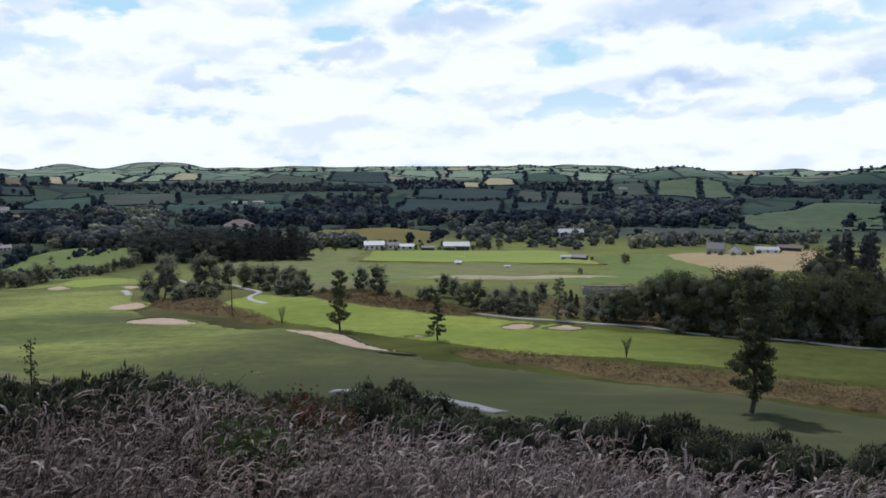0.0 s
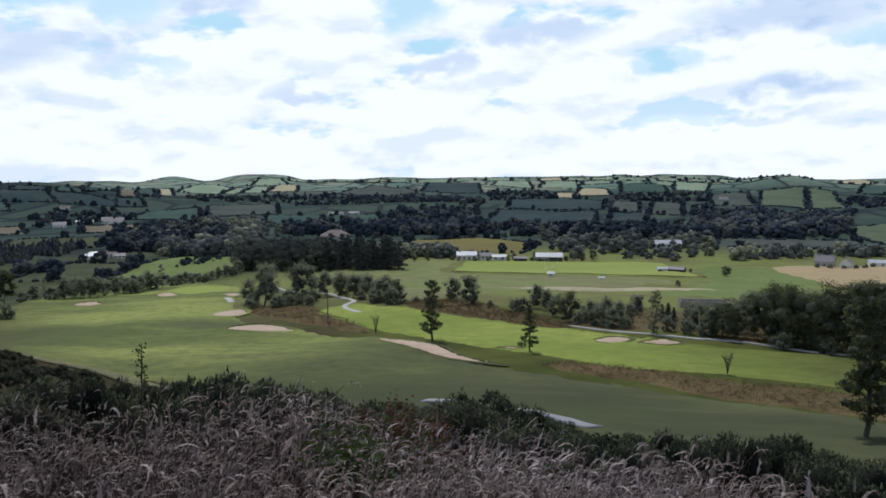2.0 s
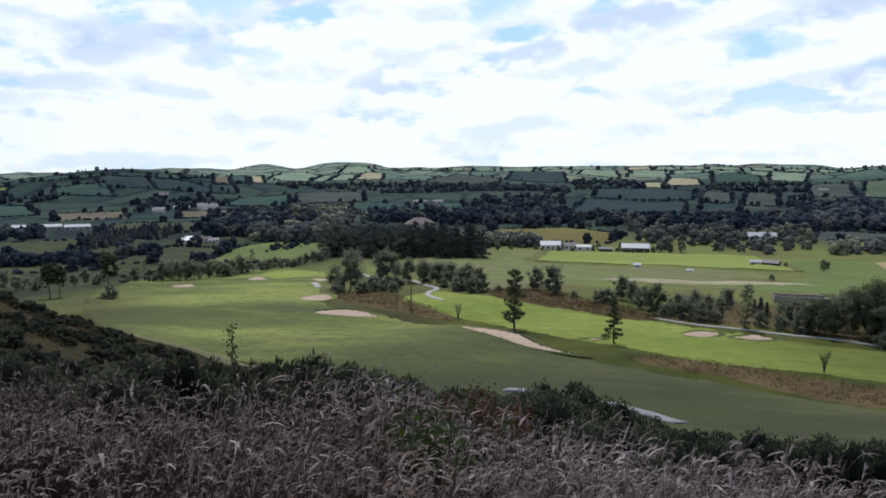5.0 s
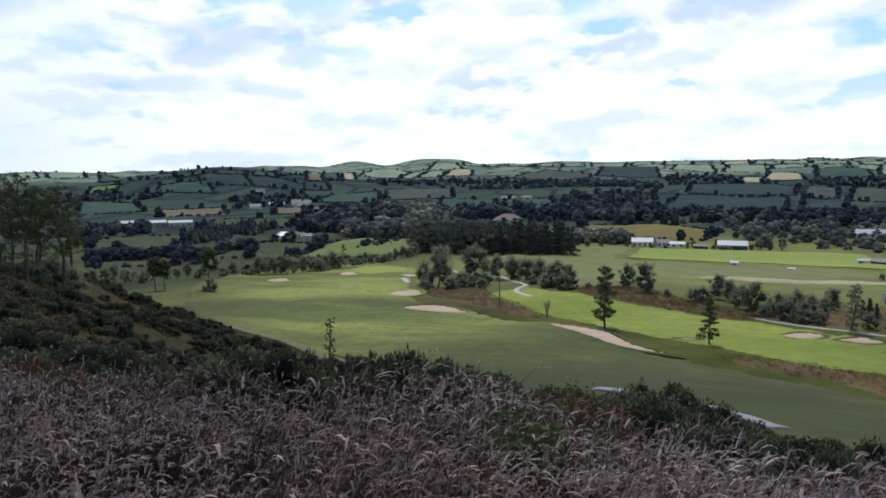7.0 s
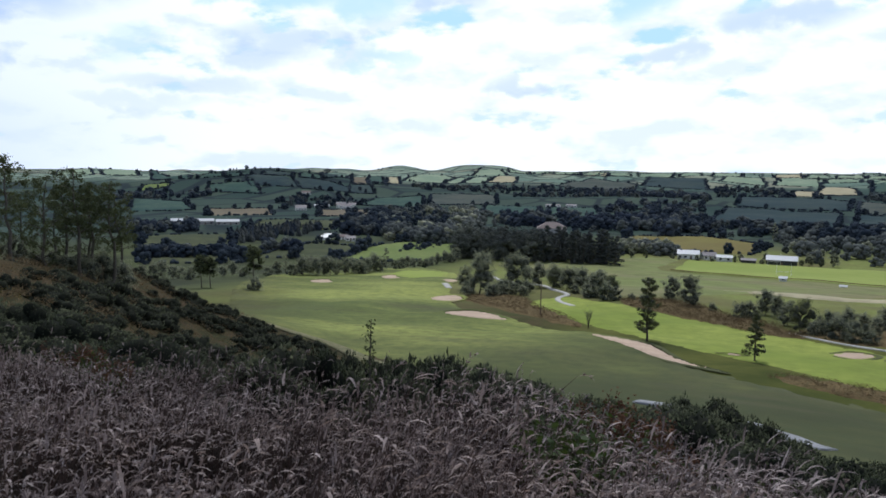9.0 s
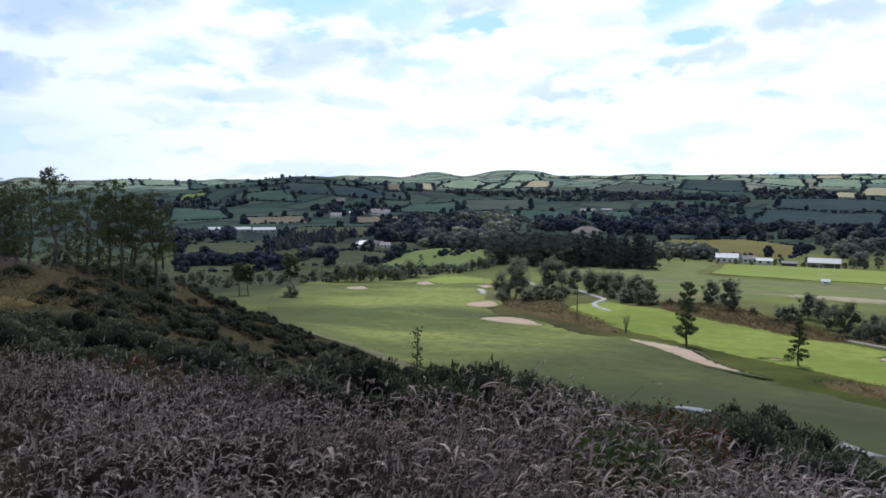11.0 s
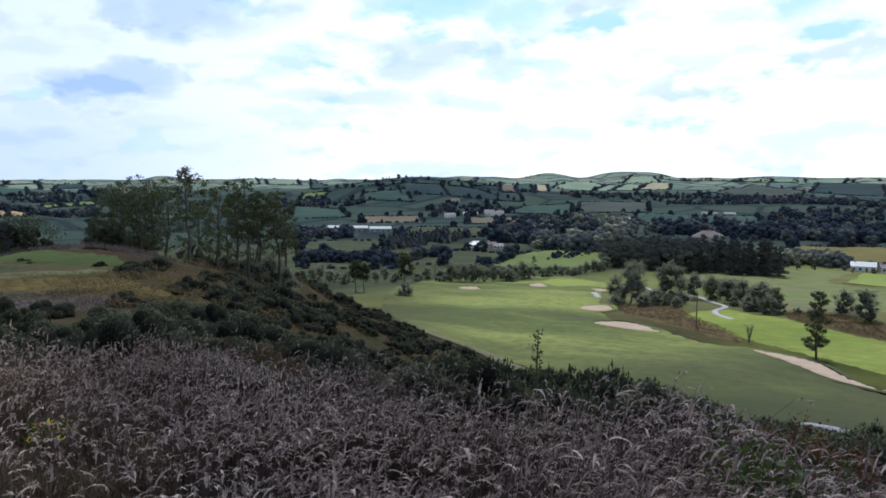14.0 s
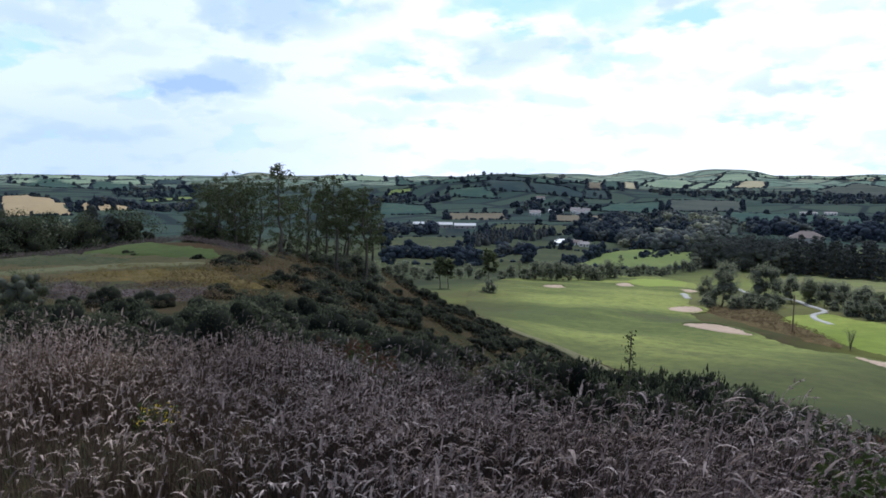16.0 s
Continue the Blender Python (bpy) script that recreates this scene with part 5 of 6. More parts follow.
building("barn", 8, 460, 15.6, 9, 3.2, 5.3, MAT["dark_wall"], MAT["white_roof"], "long dark barn with a bright sheet roof", 0, 3, 0, category="barn")
building("house", 94, 563, 18, 9, 3.6, 6.2, W, MAT["white_roof"], "large white house among trees", 10, 5, 2)
building("house", 73, 553, 9, 7, 3.2, 5.4, G, MAT["slate"], "grey house with twin gables among trees", 60, 3, 1)
building("house", 158, 441, 9.5, 7, 3.2, 6.4, G, MAT["slate"], "grey stone house with two chimneys behind a hedge", -6, 3, 2)
building("house", 167.5, 437, 6.5, 6, 2.9, 5.6, W, MAT["slate"], "white gabled cottage beside the grey house", 84, 2, 1)
building("barn", 192, 452, 13, 8, 2.3, 3.7, W, MAT["white_roof"], "farm building with a pale sheet roof", 10, 3, 0, category="barn")
building("barn", 210, 462, 13, 8, 2.4, 3.8, MAT["dark_wall"], MAT["red_roof"], "long brown-roofed farm shed", 0, 2, 0, category="barn")
building("shed", 64, 398, 5, 3.5, 1.5, 2.2, W, MAT["white_roof"], "small white shed at the corner of the playing field", 10, 1, 0, category="shed")
building("shed", 71, 396, 7.5, 5, 1.5, 2.6, MAT["dark_wall"], MAT["slate"], "low dark shelter at the corner of the playing field", -15, 2, 0, category="shed")
building("house", -169, 635, 25, 16, 4.2, 9.0, G, MAT["red_roof"], "large house with a brown hipped roof behind the spruces", 0, 5, 0, True)
building("barn", -275, 1036, 20, 8, 2.2, 3.4, W, MAT["slate"], "far row of low white farm buildings", 5, 4, 0, category="barn")
building("barn", -250, 1040, 14, 8, 2.4, 3.8, W, MAT["slate"], "far low white farm building", -5, 4, 0, category="barn")
building("house", -348, 877, 14, 8, 3.0, 5.2, W, MAT["slate"], "white farmhouse on the far slope", 0, 4, 1)
building("barn", -335, 884, 13, 8, 2.6, 4.4, G, MAT["white_roof"], "grey farm shed on the far slope", 0, 3, 0, category="barn")
building("house", -500, 858, 12, 8, 4.6, 8.0, W, MAT["slate"], "tall white farmhouse on the valley side", 0, 4, 1)
building("house", -270, 470, 6.5, 5, 2.0, 3.6, W, MAT["slate"], "white house at the edge of the wood", 0, 3, 1)
building("house", -289, 468, 6.5, 5, 2.0, 3.3, W, MAT["white_roof"], "white bungalow among hedges", 0, 3, 1)
building("house", -297, 484, 6, 5, 2.1, 3.5, W, MAT["white_roof"], "small white house with a pale roof", 15, 3, 1)
building("house", -281, 479, 7, 5, 2.2, 3.7, W, MAT["red_roof"], "white house with a brown gable roof", -10, 3, 1)
building("barn", -555, 889, 20, 8, 2.4, 3.8, W, MAT["white_roof"], "long white farm shed on the valley side", 0, 4, 0, category="barn")
building("house", -528, 894, 13, 9, 4.2, 7.8, W, MAT["slate"], "white farmhouse with steep gables", 0, 4, 2)
building("house", -514, 898, 10, 8, 4.0, 7.2, W, MAT["slate"], "white farmhouse wing beside the farm", 0, 3, 1)
building("house", -537, 811, 14, 8, 3.4, 6.4, W, MAT["slate"], "white roadside house with a slate roof", 0, 4, 1)
building("house", -674, 1033, 14, 8, 3.4, 6.2, W, MAT["red_roof"], "pinkish house high on the wooded hill", 0, 4, 1)
building("greenhouse", -494, 551, 18, 12, 3.2, 4.9, G, MAT["white_roof"], "long glasshouse with a bright roof", 0, 4, 0, category="greenhouse")
building("greenhouse", -474, 556, 20, 12, 3.4, 5.1, G, MAT["white_roof"], "wide glasshouse with a bright roof", 0, 4, 0, category="greenhouse")
building("greenhouse", -452, 564, 20, 12, 3.2, 4.8, G, MAT["white_roof"], "long glasshouse with a bright pale roof", 0, 4, 0, category="greenhouse")
building("shed", 7, 352, 2.9, 2.4, 1.6, 2.3, W, MAT["white_roof"], "small white shelter on the playing field", 0, 1, 0, category="shed")
building("shed", 29, 343, 2.4, 1.6, 0.8, 1.2, W, MAT["white_roof"], "low white bench shelter on the playing field", 0, 1, 0, category="shed")
building("house", 349, 1492, 17, 9, 3.4, 5.8, W, MAT["slate"], "far white farmhouse below the hill", 0, 4, 1)

# ---- trees ----
plant("sallow", -30.3, 11.4, 1.5)
plant("willow", -78.9, 202.4, 7.4)
plant("willow", -71.7, 194.9, 12.2)
plant("willow", -65.8, 208.0, 12.2)
plant("bush", -67.2, 204.9, 4.4)
plant("bush", -59.4, 198.0, 3.9)
plant("bush", -74.2, 193.4, 4.2)
plant("bush", -65.0, 186.7, 3.8)
plant("poplar", -68.7, 243.1, 7.9)
plant("willow", -60.5, 230.4, 7.4)
plant("willow", -57.0, 227.7, 6.2)
plant("willow", -51.0, 217.8, 7.4)
plant("willow", -47.0, 214.1, 6.2)
plant("willow", -40.0, 199.3, 7.6)
plant("bush", -35.6, 187.9, 5.0)
plant("bush", -42.0, 194.8, 4.1)
plant("bush", -33.8, 189.3, 3.5)
plant("willow", -21.2, 197.6, 7.0)
plant("willow", -16.1, 186.1, 7.9)
plant("bush", -26.7, 184.4, 2.1)
plant("bush", -29.9, 189.0, 2.0)
plant("bush", -10.6, 179.4, 2.2)
plant("bush", -4.3, 169.7, 4.0)
plant("bush", -2.4, 169.7, 4.1)
plant("willow", 0.5, 179.3, 6.1)
plant("willow", 2.9, 174.2, 5.4)
plant("oak", 6.4, 153.1, 6.4)
plant("bush", 8.7, 149.4, 3.0)
plant("bush", 12.1, 145.2, 4.6)
plant("bush", 14.2, 142.5, 4.2)
plant("willow", 17.0, 155.8, 4.4)
plant("willow", 22.1, 168.3, 5.1)
plant("poplar", 19.8, 131.3, 8.0)
plant("spruce", 24.6, 151.3, 3.8)
plant("spruce", 26.0, 147.0, 3.5)
plant("willow", 27.3, 138.7, 5.0)
plant("willow", 28.7, 135.8, 5.4)
plant("oak", 31.0, 131.1, 7.0)
plant("willow", 36.0, 138.1, 6.9)
plant("oak", 38.0, 131.3, 9.1)
plant("oak", 41.1, 131.9, 9.3)
plant("willow", 43.2, 128.6, 9.4)
plant("oak", 45.3, 126.3, 9.2)
plant("oak", 48.1, 123.6, 10.8)
plant("oak", 51.6, 123.3, 10.4)
plant("willow", 53.8, 121.8, 9.9)
plant("oak", 57.3, 123.0, 9.6)
plant("oak", 62.1, 126.8, 9.9)
plant("oak", 64.4, 125.6, 10.0)
plant("spruce", 66.0, 124.2, 10.3)
plant("oak", 68.0, 122.6, 10.9)
plant("spruce", 69.3, 120.1, 11.8)
plant("oak", 71.6, 118.2, 11.7)
plant("oak", 74.5, 115.8, 11.5)
plant("oak", 89.7, 375.8, 5.8)
plant("bush", 54.6, 302.1, 2.5)
plant("spruce", 81.9, 157.7, 17.7)
plant("spruce", 88.0, 164.1, 18.4)
plant("spruce", 88.9, 161.3, 18.1)
plant("spruce", 94.9, 167.7, 19.1)
plant("oak", 77.3, 156.2, 14.0)
plant("willow", 45.2, 165.1, 7.1)
plant("willow", 52.9, 151.8, 7.6)
plant("willow", 59.1, 147.4, 9.4)
plant("oak", 68.1, 150.1, 8.3)
plant("oak", 38.6, 128.5, 9.9)
plant("oak", 41.3, 127.6, 10.1)
plant("oak", 43.5, 125.8, 9.1)
plant("oak", 46.3, 123.7, 10.8)
plant("oak", 49.1, 121.6, 11.3)
plant("oak", 51.6, 120.0, 11.0)
plant("oak", 54.3, 119.4, 10.3)
plant("oak", 57.8, 120.5, 10.6)
plant("oak", 60.8, 121.2, 10.3)
plant("oak", 63.3, 121.0, 11.6)
plant("oak", 65.5, 120.5, 11.7)
plant("oak", 67.5, 119.3, 11.9)
plant("oak", 68.9, 117.4, 11.0)
plant("bush", 38.6, 123.7, 3.0)
plant("bush", 44.4, 121.7, 3.1)
plant("bush", 50.1, 117.9, 3.1)
plant("bush", 56.8, 117.1, 3.4)
plant("bush", 63.3, 117.6, 3.7)
plant("willow", 10.8, 149.8, 5.0)
plant("willow", 13.8, 152.6, 5.3)
plant("willow", 18.3, 152.2, 4.2)
plant("bush", 9.9, 153.9, 3.3)
plant("bush", 16.4, 140.3, 2.7)
plant("bush", 22.8, 134.9, 2.8)
plant("bush", 25.5, 132.9, 2.7)
plant("bush", 28.7, 131.7, 3.6)
plant("willow", 30.1, 133.4, 5.5)
plant("willow", 33.4, 132.6, 6.4)
plant("spruce", 24.6, 145.8, 4.5)
plant("willow", 4.4, 161.7, 5.1)
plant("bush", -64.1, 191.3, 4.4)
plant("rowan", -153.6, 179.2, 10.3)
plant("rowan", -152.3, 181.5, 9.5)
plant("rowan", -132.8, 176.7, 12.6)
plant("bush", -128.6, 171.1, 4.4)
plant("willow", -66.0, 67.1, 1.8)
plant("willow", -208.1, 221.4, 7.5)
plant("bush", -200.9, 222.5, 5.0)
plant("poplar", -183.2, 265.6, 8.3)
plant("bush", -167.2, 250.6, 5.1)
plant("willow", -160.6, 248.4, 7.6)
plant("willow", -154.8, 248.5, 7.8)
plant("willow", -156.4, 261.5, 7.0)
plant("willow", -155.5, 271.9, 7.2)
plant("bush", -150.8, 272.2, 5.8)
plant("willow", -152.0, 283.5, 8.6)
plant("poplar", -155.7, 303.0, 10.3)
plant("bush", -152.9, 307.2, 5.2)
plant("willow", -153.0, 319.4, 6.0)
plant("willow", -148.1, 321.7, 4.7)
plant("bush", -154.0, 346.9, 5.0)
plant("willow", -153.4, 364.1, 6.6)
plant("willow", -152.0, 376.1, 7.5)
plant("willow", -190.5, 239.9, 6.0)
plant("bush", -180.0, 232.9, 4.2)
plant("bush", -172.6, 238.4, 3.9)
plant("willow", -160.6, 243.7, 8.3)
plant("willow", -155.6, 245.1, 8.2)
plant("willow", -152.3, 249.4, 8.0)
plant("willow", -154.7, 264.8, 7.6)
plant("bush", -152.1, 270.9, 6.6)
plant("willow", -150.4, 275.8, 7.5)
plant("bush", -150.4, 286.7, 6.3)
plant("willow", -151.4, 309.6, 5.8)
plant("willow", -148.8, 316.4, 5.0)
plant("bush", -146.3, 323.6, 4.7)
plant("willow", -152.7, 353.0, 6.5)
plant("bush", -150.9, 366.3, 5.6)
plant("willow", -203.0, 211.8, 6.8)
plant("willow", -193.2, 210.8, 5.8)
plant("bush", -187.2, 212.1, 5.0)
plant("willow", -171.7, 242.7, 5.8)
plant("bush", -165.2, 243.6, 5.2)
plant("willow", -186.5, 229.6, 5.2)
plant("willow", -61.4, 60.3, 1.8)
plant("alder", -61.8, 37.9, 4.1)
plant("alder", -62.7, 40.1, 7.1)
plant("alder", -59.6, 39.4, 7.1)
plant("alder", -57.4, 39.1, 6.3)
plant("alder", -60.1, 42.2, 7.7)
plant("alder", -57.1, 41.2, 6.9)
plant("ash", -52.7, 40.4, 8.4)
plant("alder", -55.9, 46.0, 8.0)
plant("ash", -58.0, 49.7, 8.7)
plant("ash", -54.2, 48.0, 9.6)
plant("ash", -55.7, 50.8, 8.9)
plant("ash", -53.3, 50.4, 9.8)
plant("ash", -55.7, 53.8, 9.0)
plant("bush", -59.9, 44.1, 0.8)
plant("bush", -56.8, 44.9, 0.7)
plant("bush", -57.9, 48.3, 1.7)
plant("bush", -56.3, 48.6, 1.7)
plant("bush", -55.2, 49.8, 2.2)
plant("bush", -56.0, 52.0, 2.9)
plant("bush", -54.3, 52.3, 2.8)
plant("bush", -56.9, 38.0, 0.5)
plant("bush", -56.8, 40.0, 0.9)
plant("alder", -61.5, 40.1, 6.4)
plant("alder", -59.6, 41.2, 6.6)
plant("alder", -61.4, 48.7, 6.8)
plant("alder", -60.8, 51.1, 6.9)
plant("alder", -59.8, 53.7, 7.9)
plant("spruce", -111.4, 40.3, 15.0)
plant("thicket", -105.1, 39.9, 11.7)
plant("thicket", -107.1, 43.2, 13.0)
plant("spruce", -100.0, 46.9, 12.5)
plant("thicket", -106.3, 47.6, 12.9)
plant("thicket", -101.2, 49.1, 11.6)
plant("thicket", -98.3, 50.4, 11.8)
plant("spruce", -72.1, 43.9, 5.1)
plant("thicket", -114.4, 37.8, 15.1)
plant("thicket", -110.6, 33.3, 13.0)
plant("bush", -103.5, 44.1, 10.3)
plant("thicket", -101.7, 37.7, 10.7)
plant("thicket", -104.4, 36.1, 11.6)
plant("thicket", -101.0, 39.6, 9.6)
plant("thicket", -98.6, 45.2, 10.6)
plant("spruce", -97.1, 48.2, 10.5)
plant("thicket", -101.9, 42.7, 10.3)
plant("thicket", -105.4, 33.0, 11.9)
plant("big", 26.0, 62.8, 12.6, 1)
plant("slender", -16.4, 120.0, 10.3, 2)
plant("small_conifer", -0.8, 111.0, 7.5, 1)
plant("poplar", 5.0, 640.0, 15.0, 1, "pale tall narrow tree beside the village")
for k, (x, y, h) in enumerate(((-50, 458, 3), (-46, 455, 2), (-36, 458, 3.4), (-28, 456, 2.6), (-16, 458, 4), (-13, 462, 5), (-2, 458, 3), (0, 470, 6), (18, 458, 4), (22, 464, 7), (28, 462, 5), (34, 466, 8),
        (150, 430, 2.5), (156, 428, 2.8), (163, 428, 2.6), (170, 430, 3), (176, 434, 3.4), (184, 444, 3), (200, 452, 4), (220, 462, 6), (-64, 452, 4), (-72, 450, 5), (-82, 450, 6), (62, 392, 1.8), (78, 398, 2))):
    plant("bush" if h < 3.5 else "willow" if k % 2 else "oak", x, y, h)
# row of willows along the footpath and thicker growth under the two tall ones
plant("willow", -68.0, 228.1, 7.2)
plant("willow", -62.8, 223.3, 8.0)
plant("oak", -57.1, 220.7, 6.6)
plant("willow", -52.6, 215.7, 7.4)
plant("willow", -47.6, 212.7, 7.8)
plant("willow", -43.7, 207.4, 6.4)
plant("willow", -39.6, 200.1, 7.4)
plant("oak", -36.1, 194.7, 6.2)
plant("bush", -43.5, 201.3, 3.0)
plant("bush", -48.1, 206.5, 2.9)
plant("bush", -40.0, 194.9, 2.7)
plant("bush", -71.6, 184.6, 3.4)
plant("bush", -65.1, 184.9, 3.5)
plant("bush", -62.8, 188.8, 3.3)
plant("bush", -61.4, 193.5, 3.4)
plant("bush", -58.1, 191.4, 2.9)
plant("thicket", -61.6, 39.2, 3.0)
plant("thicket", -59.4, 40.4, 2.6)
plant("thicket", -63.4, 39.0, 3.6)
plant("bush", -57.6, 44.6, 2.4)
# spruce plantation
rng = np.random.default_rng(5)
for row in range(4):
    for k in range(23):
        s = k / 22
        x = -154 + 82 * s - row * 3 + rng.normal(0, 1.2)
        y = 396 + row * 9 + 4 * s + rng.normal(0, 1.6)
        plant("spruce" if (s > 0.55 or rng.random() < 0.25) else "beech", x, y, (15.5 + 2.4 * math.sin(k * 1.3 + row)) * rng.uniform(0.82, 1.14), group="spruce plantation", broad=1.35)


# ---- foreground: gorse, tall grass, sapling, pole ----
def ball(steps):
    bm = bmesh.new()
    bmesh.ops.create_icosphere(bm, subdivisions=steps, radius=1.0)
    v = np.array([p.co[:] for p in bm.verts])
    f = np.array([[q.index for q in p.verts] for p in bm.faces])
    bm.free()
    return v, f


def gorse_mesh(seed, sprigs, size, steps=2):
    """A gorse bush of radius and height about 1: heaped rounded clumps of short spiny shoots over a body coloured dark
    for the shade inside, on woody stems.
    """
    rng = np.random.default_rng(seed)
    n = 17
    way = rng.normal(size=(n, 3))
    way[:, 2] = np.abs(way[:, 2]) * 0.9 + 0.05
    way /= np.linalg.norm(way, axis=1)[:, None]
    mid = way * rng.uniform(0.42, 0.74, (n, 1))
    fat = rng.uniform(0.20, 0.36, n)
    bv, bf = ball(steps)
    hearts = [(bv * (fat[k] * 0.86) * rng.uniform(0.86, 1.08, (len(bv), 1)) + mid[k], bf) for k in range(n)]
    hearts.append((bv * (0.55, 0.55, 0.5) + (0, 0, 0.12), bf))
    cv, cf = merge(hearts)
    cv[:, 2] = np.maximum(cv[:, 2], -0.05)
    pick = rng.choice(n, sprigs, p=fat ** 2 / (fat ** 2).sum())
    u = rng.normal(size=(sprigs, 3)) + way[pick] * 0.7
    u /= np.linalg.norm(u, axis=1)[:, None]
    spot = mid[pick] + u * (fat[pick] * rng.uniform(0.80, 1.0, sprigs))[:, None]
    lean = u * 0.9 + rng.normal(0, 0.45, (sprigs, 3)) + (0, 0, 0.25)
    lean /= np.linalg.norm(lean, axis=1)[:, None]
    side = np.cross(lean, rng.normal(size=(sprigs, 3)))
    side /= np.linalg.norm(side, axis=1)[:, None]
    other = np.cross(lean, side)
    ln = (size * rng.uniform(0.6, 1.5, sprigs) * np.where(rng.random(sprigs) < 0.06, 1.5, 1.0))[:, None]
    w = ln * 0.40
    v = np.stack([spot - lean * ln * 0.5, spot + side * w, spot - (0.5 * side - 0.87 * other) * w, spot - (0.5 * side + 0.87 * other) * w, spot + lean * ln], 1).reshape(-1, 3)
    v[:, 2] = np.maximum(v[:, 2], -0.03)
    k = np.arange(sprigs)[:, None] * 5
    f = np.concatenate([k + np.array([q]) for q in ((1, 2, 4), (2, 3, 4), (3, 1, 4))])
    top = np.quantile(v[:, 2], 0.995)
    v[:, 2] /= top
    cv[:, 2] /= top
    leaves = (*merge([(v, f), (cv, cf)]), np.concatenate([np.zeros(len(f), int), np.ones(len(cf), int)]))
    stems = merge([tube([(0.05 * i - 0.2, 0.03 * i - 0.1, -0.05), way[i] * (0.3, 0.3, 0.25), way[i] * 0.6], (0.03, 0.02, 0.008), 4) for i in range(9)])
    return leaves, stems


GORSE = {}


def gorse(x, y, radius, tall, fine=True, seed=0):
    key = (fine, seed % 4)
    top = new("gorse_bush")
    top.location = (x, y, ground(x, y) - 0.03)
    if key not in GORSE:
        (v, f, idx), (sv, sf) = gorse_mesh(seed % 4 + 3, 3000 if fine else 1700, 0.030 if fine else 0.042, 2)
        GORSE[key] = (solid("foliage", v, f, [MAT["gorse"], MAT["deep_inner_shade"]], top, False, idx), solid("stems", sv, sf, MAT["bark"], top))
        made = GORSE[key]
    else:
        made = (again("foliage", GORSE[key][0], top), again("stems", GORSE[key][1], top))
    for ob in made:
        ob.rotation_euler = (0, 0, (x * 3.7 + y * 1.3) % 6.283)
        ob.scale = (radius * (0.85 + 0.4 * (x * 5.3 % 1.0)), radius * (0.8 + 0.35 * (y * 7.1 % 1.0)), tall)
    tagged(top, "dense dark green spiny gorse bush on the slope", "gorse bush", group="gorse on the hillside")


def polar(bearing, d):
    a = radians(bearing)
    return -d * math.sin(a), d * math.cos(a)


rng = np.random.default_rng(11)
# belt of bushes just below the tall grass: lower where the stone path shows beyond them
BELT_AT = (-38, -29, -23, -18, -15, -11, -7, -5, -3, 0, 1.4, 5, 7.4, 10, 14, 17, 21, 30, 40)
BELT_DROP = (-0.322, -0.325, -0.331, -0.327, -0.312, -0.332, -0.336, -0.342, -0.334, -0.319, -0.303, -0.284, -0.309, -0.298, -0.293, -0.275, -0.258, -0.248, -0.236)


def belt_bush(b, d, low, high, wide, fine, i):
    x, y = polar(b, d)
    tall = max(0.5, EYE_Z + d * float(np.interp(b, BELT_AT, BELT_DROP)) - ground(x, y)) * rng.uniform(low, high) * 1.06
    gorse(x, y, wide, tall, fine, i)


GRASS_AT = (-38, -28, -15, -11, -7, -3, 1, 5.7, 10, 14, 18, 24, 30, 37, 46, 54, 62, 80)
GRASS_END = (9.5, 9.4, 9.0, 8.6, 7.2, 6.0, 6.4, 7.4, 7.0, 7.8, 9.2, 9.6, 10.4, 11.8, 13.2, 14.2, 14.8, 15.0)
for i in range(58):
    b = -38 + i * 1.3 + rng.uniform(-0.5, 0.5)
    d = float(np.interp(b, GRASS_AT, GRASS_END)) + rng.uniform(0.5, 1.6)
    belt_bush(b, d, 0.60, 0.96, rng.uniform(0.6, 1.0), True, i)
for i in range(54):
    b = -38 + i * 1.4 + rng.uniform(-0.6, 0.6)
    belt_bush(b, rng.uniform(11.0, 13.6), 0.72, 1.0, rng.uniform(0.75, 1.2), i % 2 == 0, i)
for i in range(64):
    b = -38 + i * 1.18 + rng.uniform(-0.7, 0.7)
    belt_bush(b, rng.uniform(13.8, 19), 0.6, 0.98, rng.uniform(0.9, 1.4), False, i)
for i, b in enumerate((1.0, 2.0, 3.0, 4.0, 5.0, 6.0, -6.6, -8.0, -9.5, 9.4, 10.6, 11.8)):
    belt_bush(b, 12.2 + 0.5 * math.sin(i * 2.3), 0.86, 0.96, 0.7, True, i)
# bushes on the crest of the shoulder, at the edge of the ridge meadow
for i, (x, y, r) in enumerate([(-40.1, 26.9, 1.3), (-28.8, 18.7, 0.8), (-30.1, 22.3, 1.1), (-41.6, 33.3, 1.2), (-35.7, 30.2, 1.3), (-46.3, 32.8, 1.3), (-28.3, 13.4, 1.2), (-26.2, 14.2, 1.1),
                               (-28.8, 12.2, 0.9), (-22.9, 14.0, 1.0), (-38.4, 25.6, 0.9), (-33.0, 26.6, 1.1), (-44.0, 37.0, 1.4), (-25.0, 12.4, 0.9), (-37.0, 33.5, 1.3), (-52.8, 27.0, 0.7), (-51.6, 26.9, 0.5), (-46.2, 28.4, 0.8), (-41.6, 27.4, 1.3), (-43.1, 30.3, 1.4), (-28.1, 18.2, 1.1), (-27.4, 18.0, 0.9)]):
    gorse(x, y, r * 0.8, r * 0.58, True, i)
for i in range(34):
    gorse(*polar(52 + i * 0.75, 21.0 + 2.5 * math.sin(i * 0.9) + rng.uniform(-1.5, 1.5)), rng.uniform(0.75, 1.1), rng.uniform(0.7, 1.15), i % 2 == 0, i)
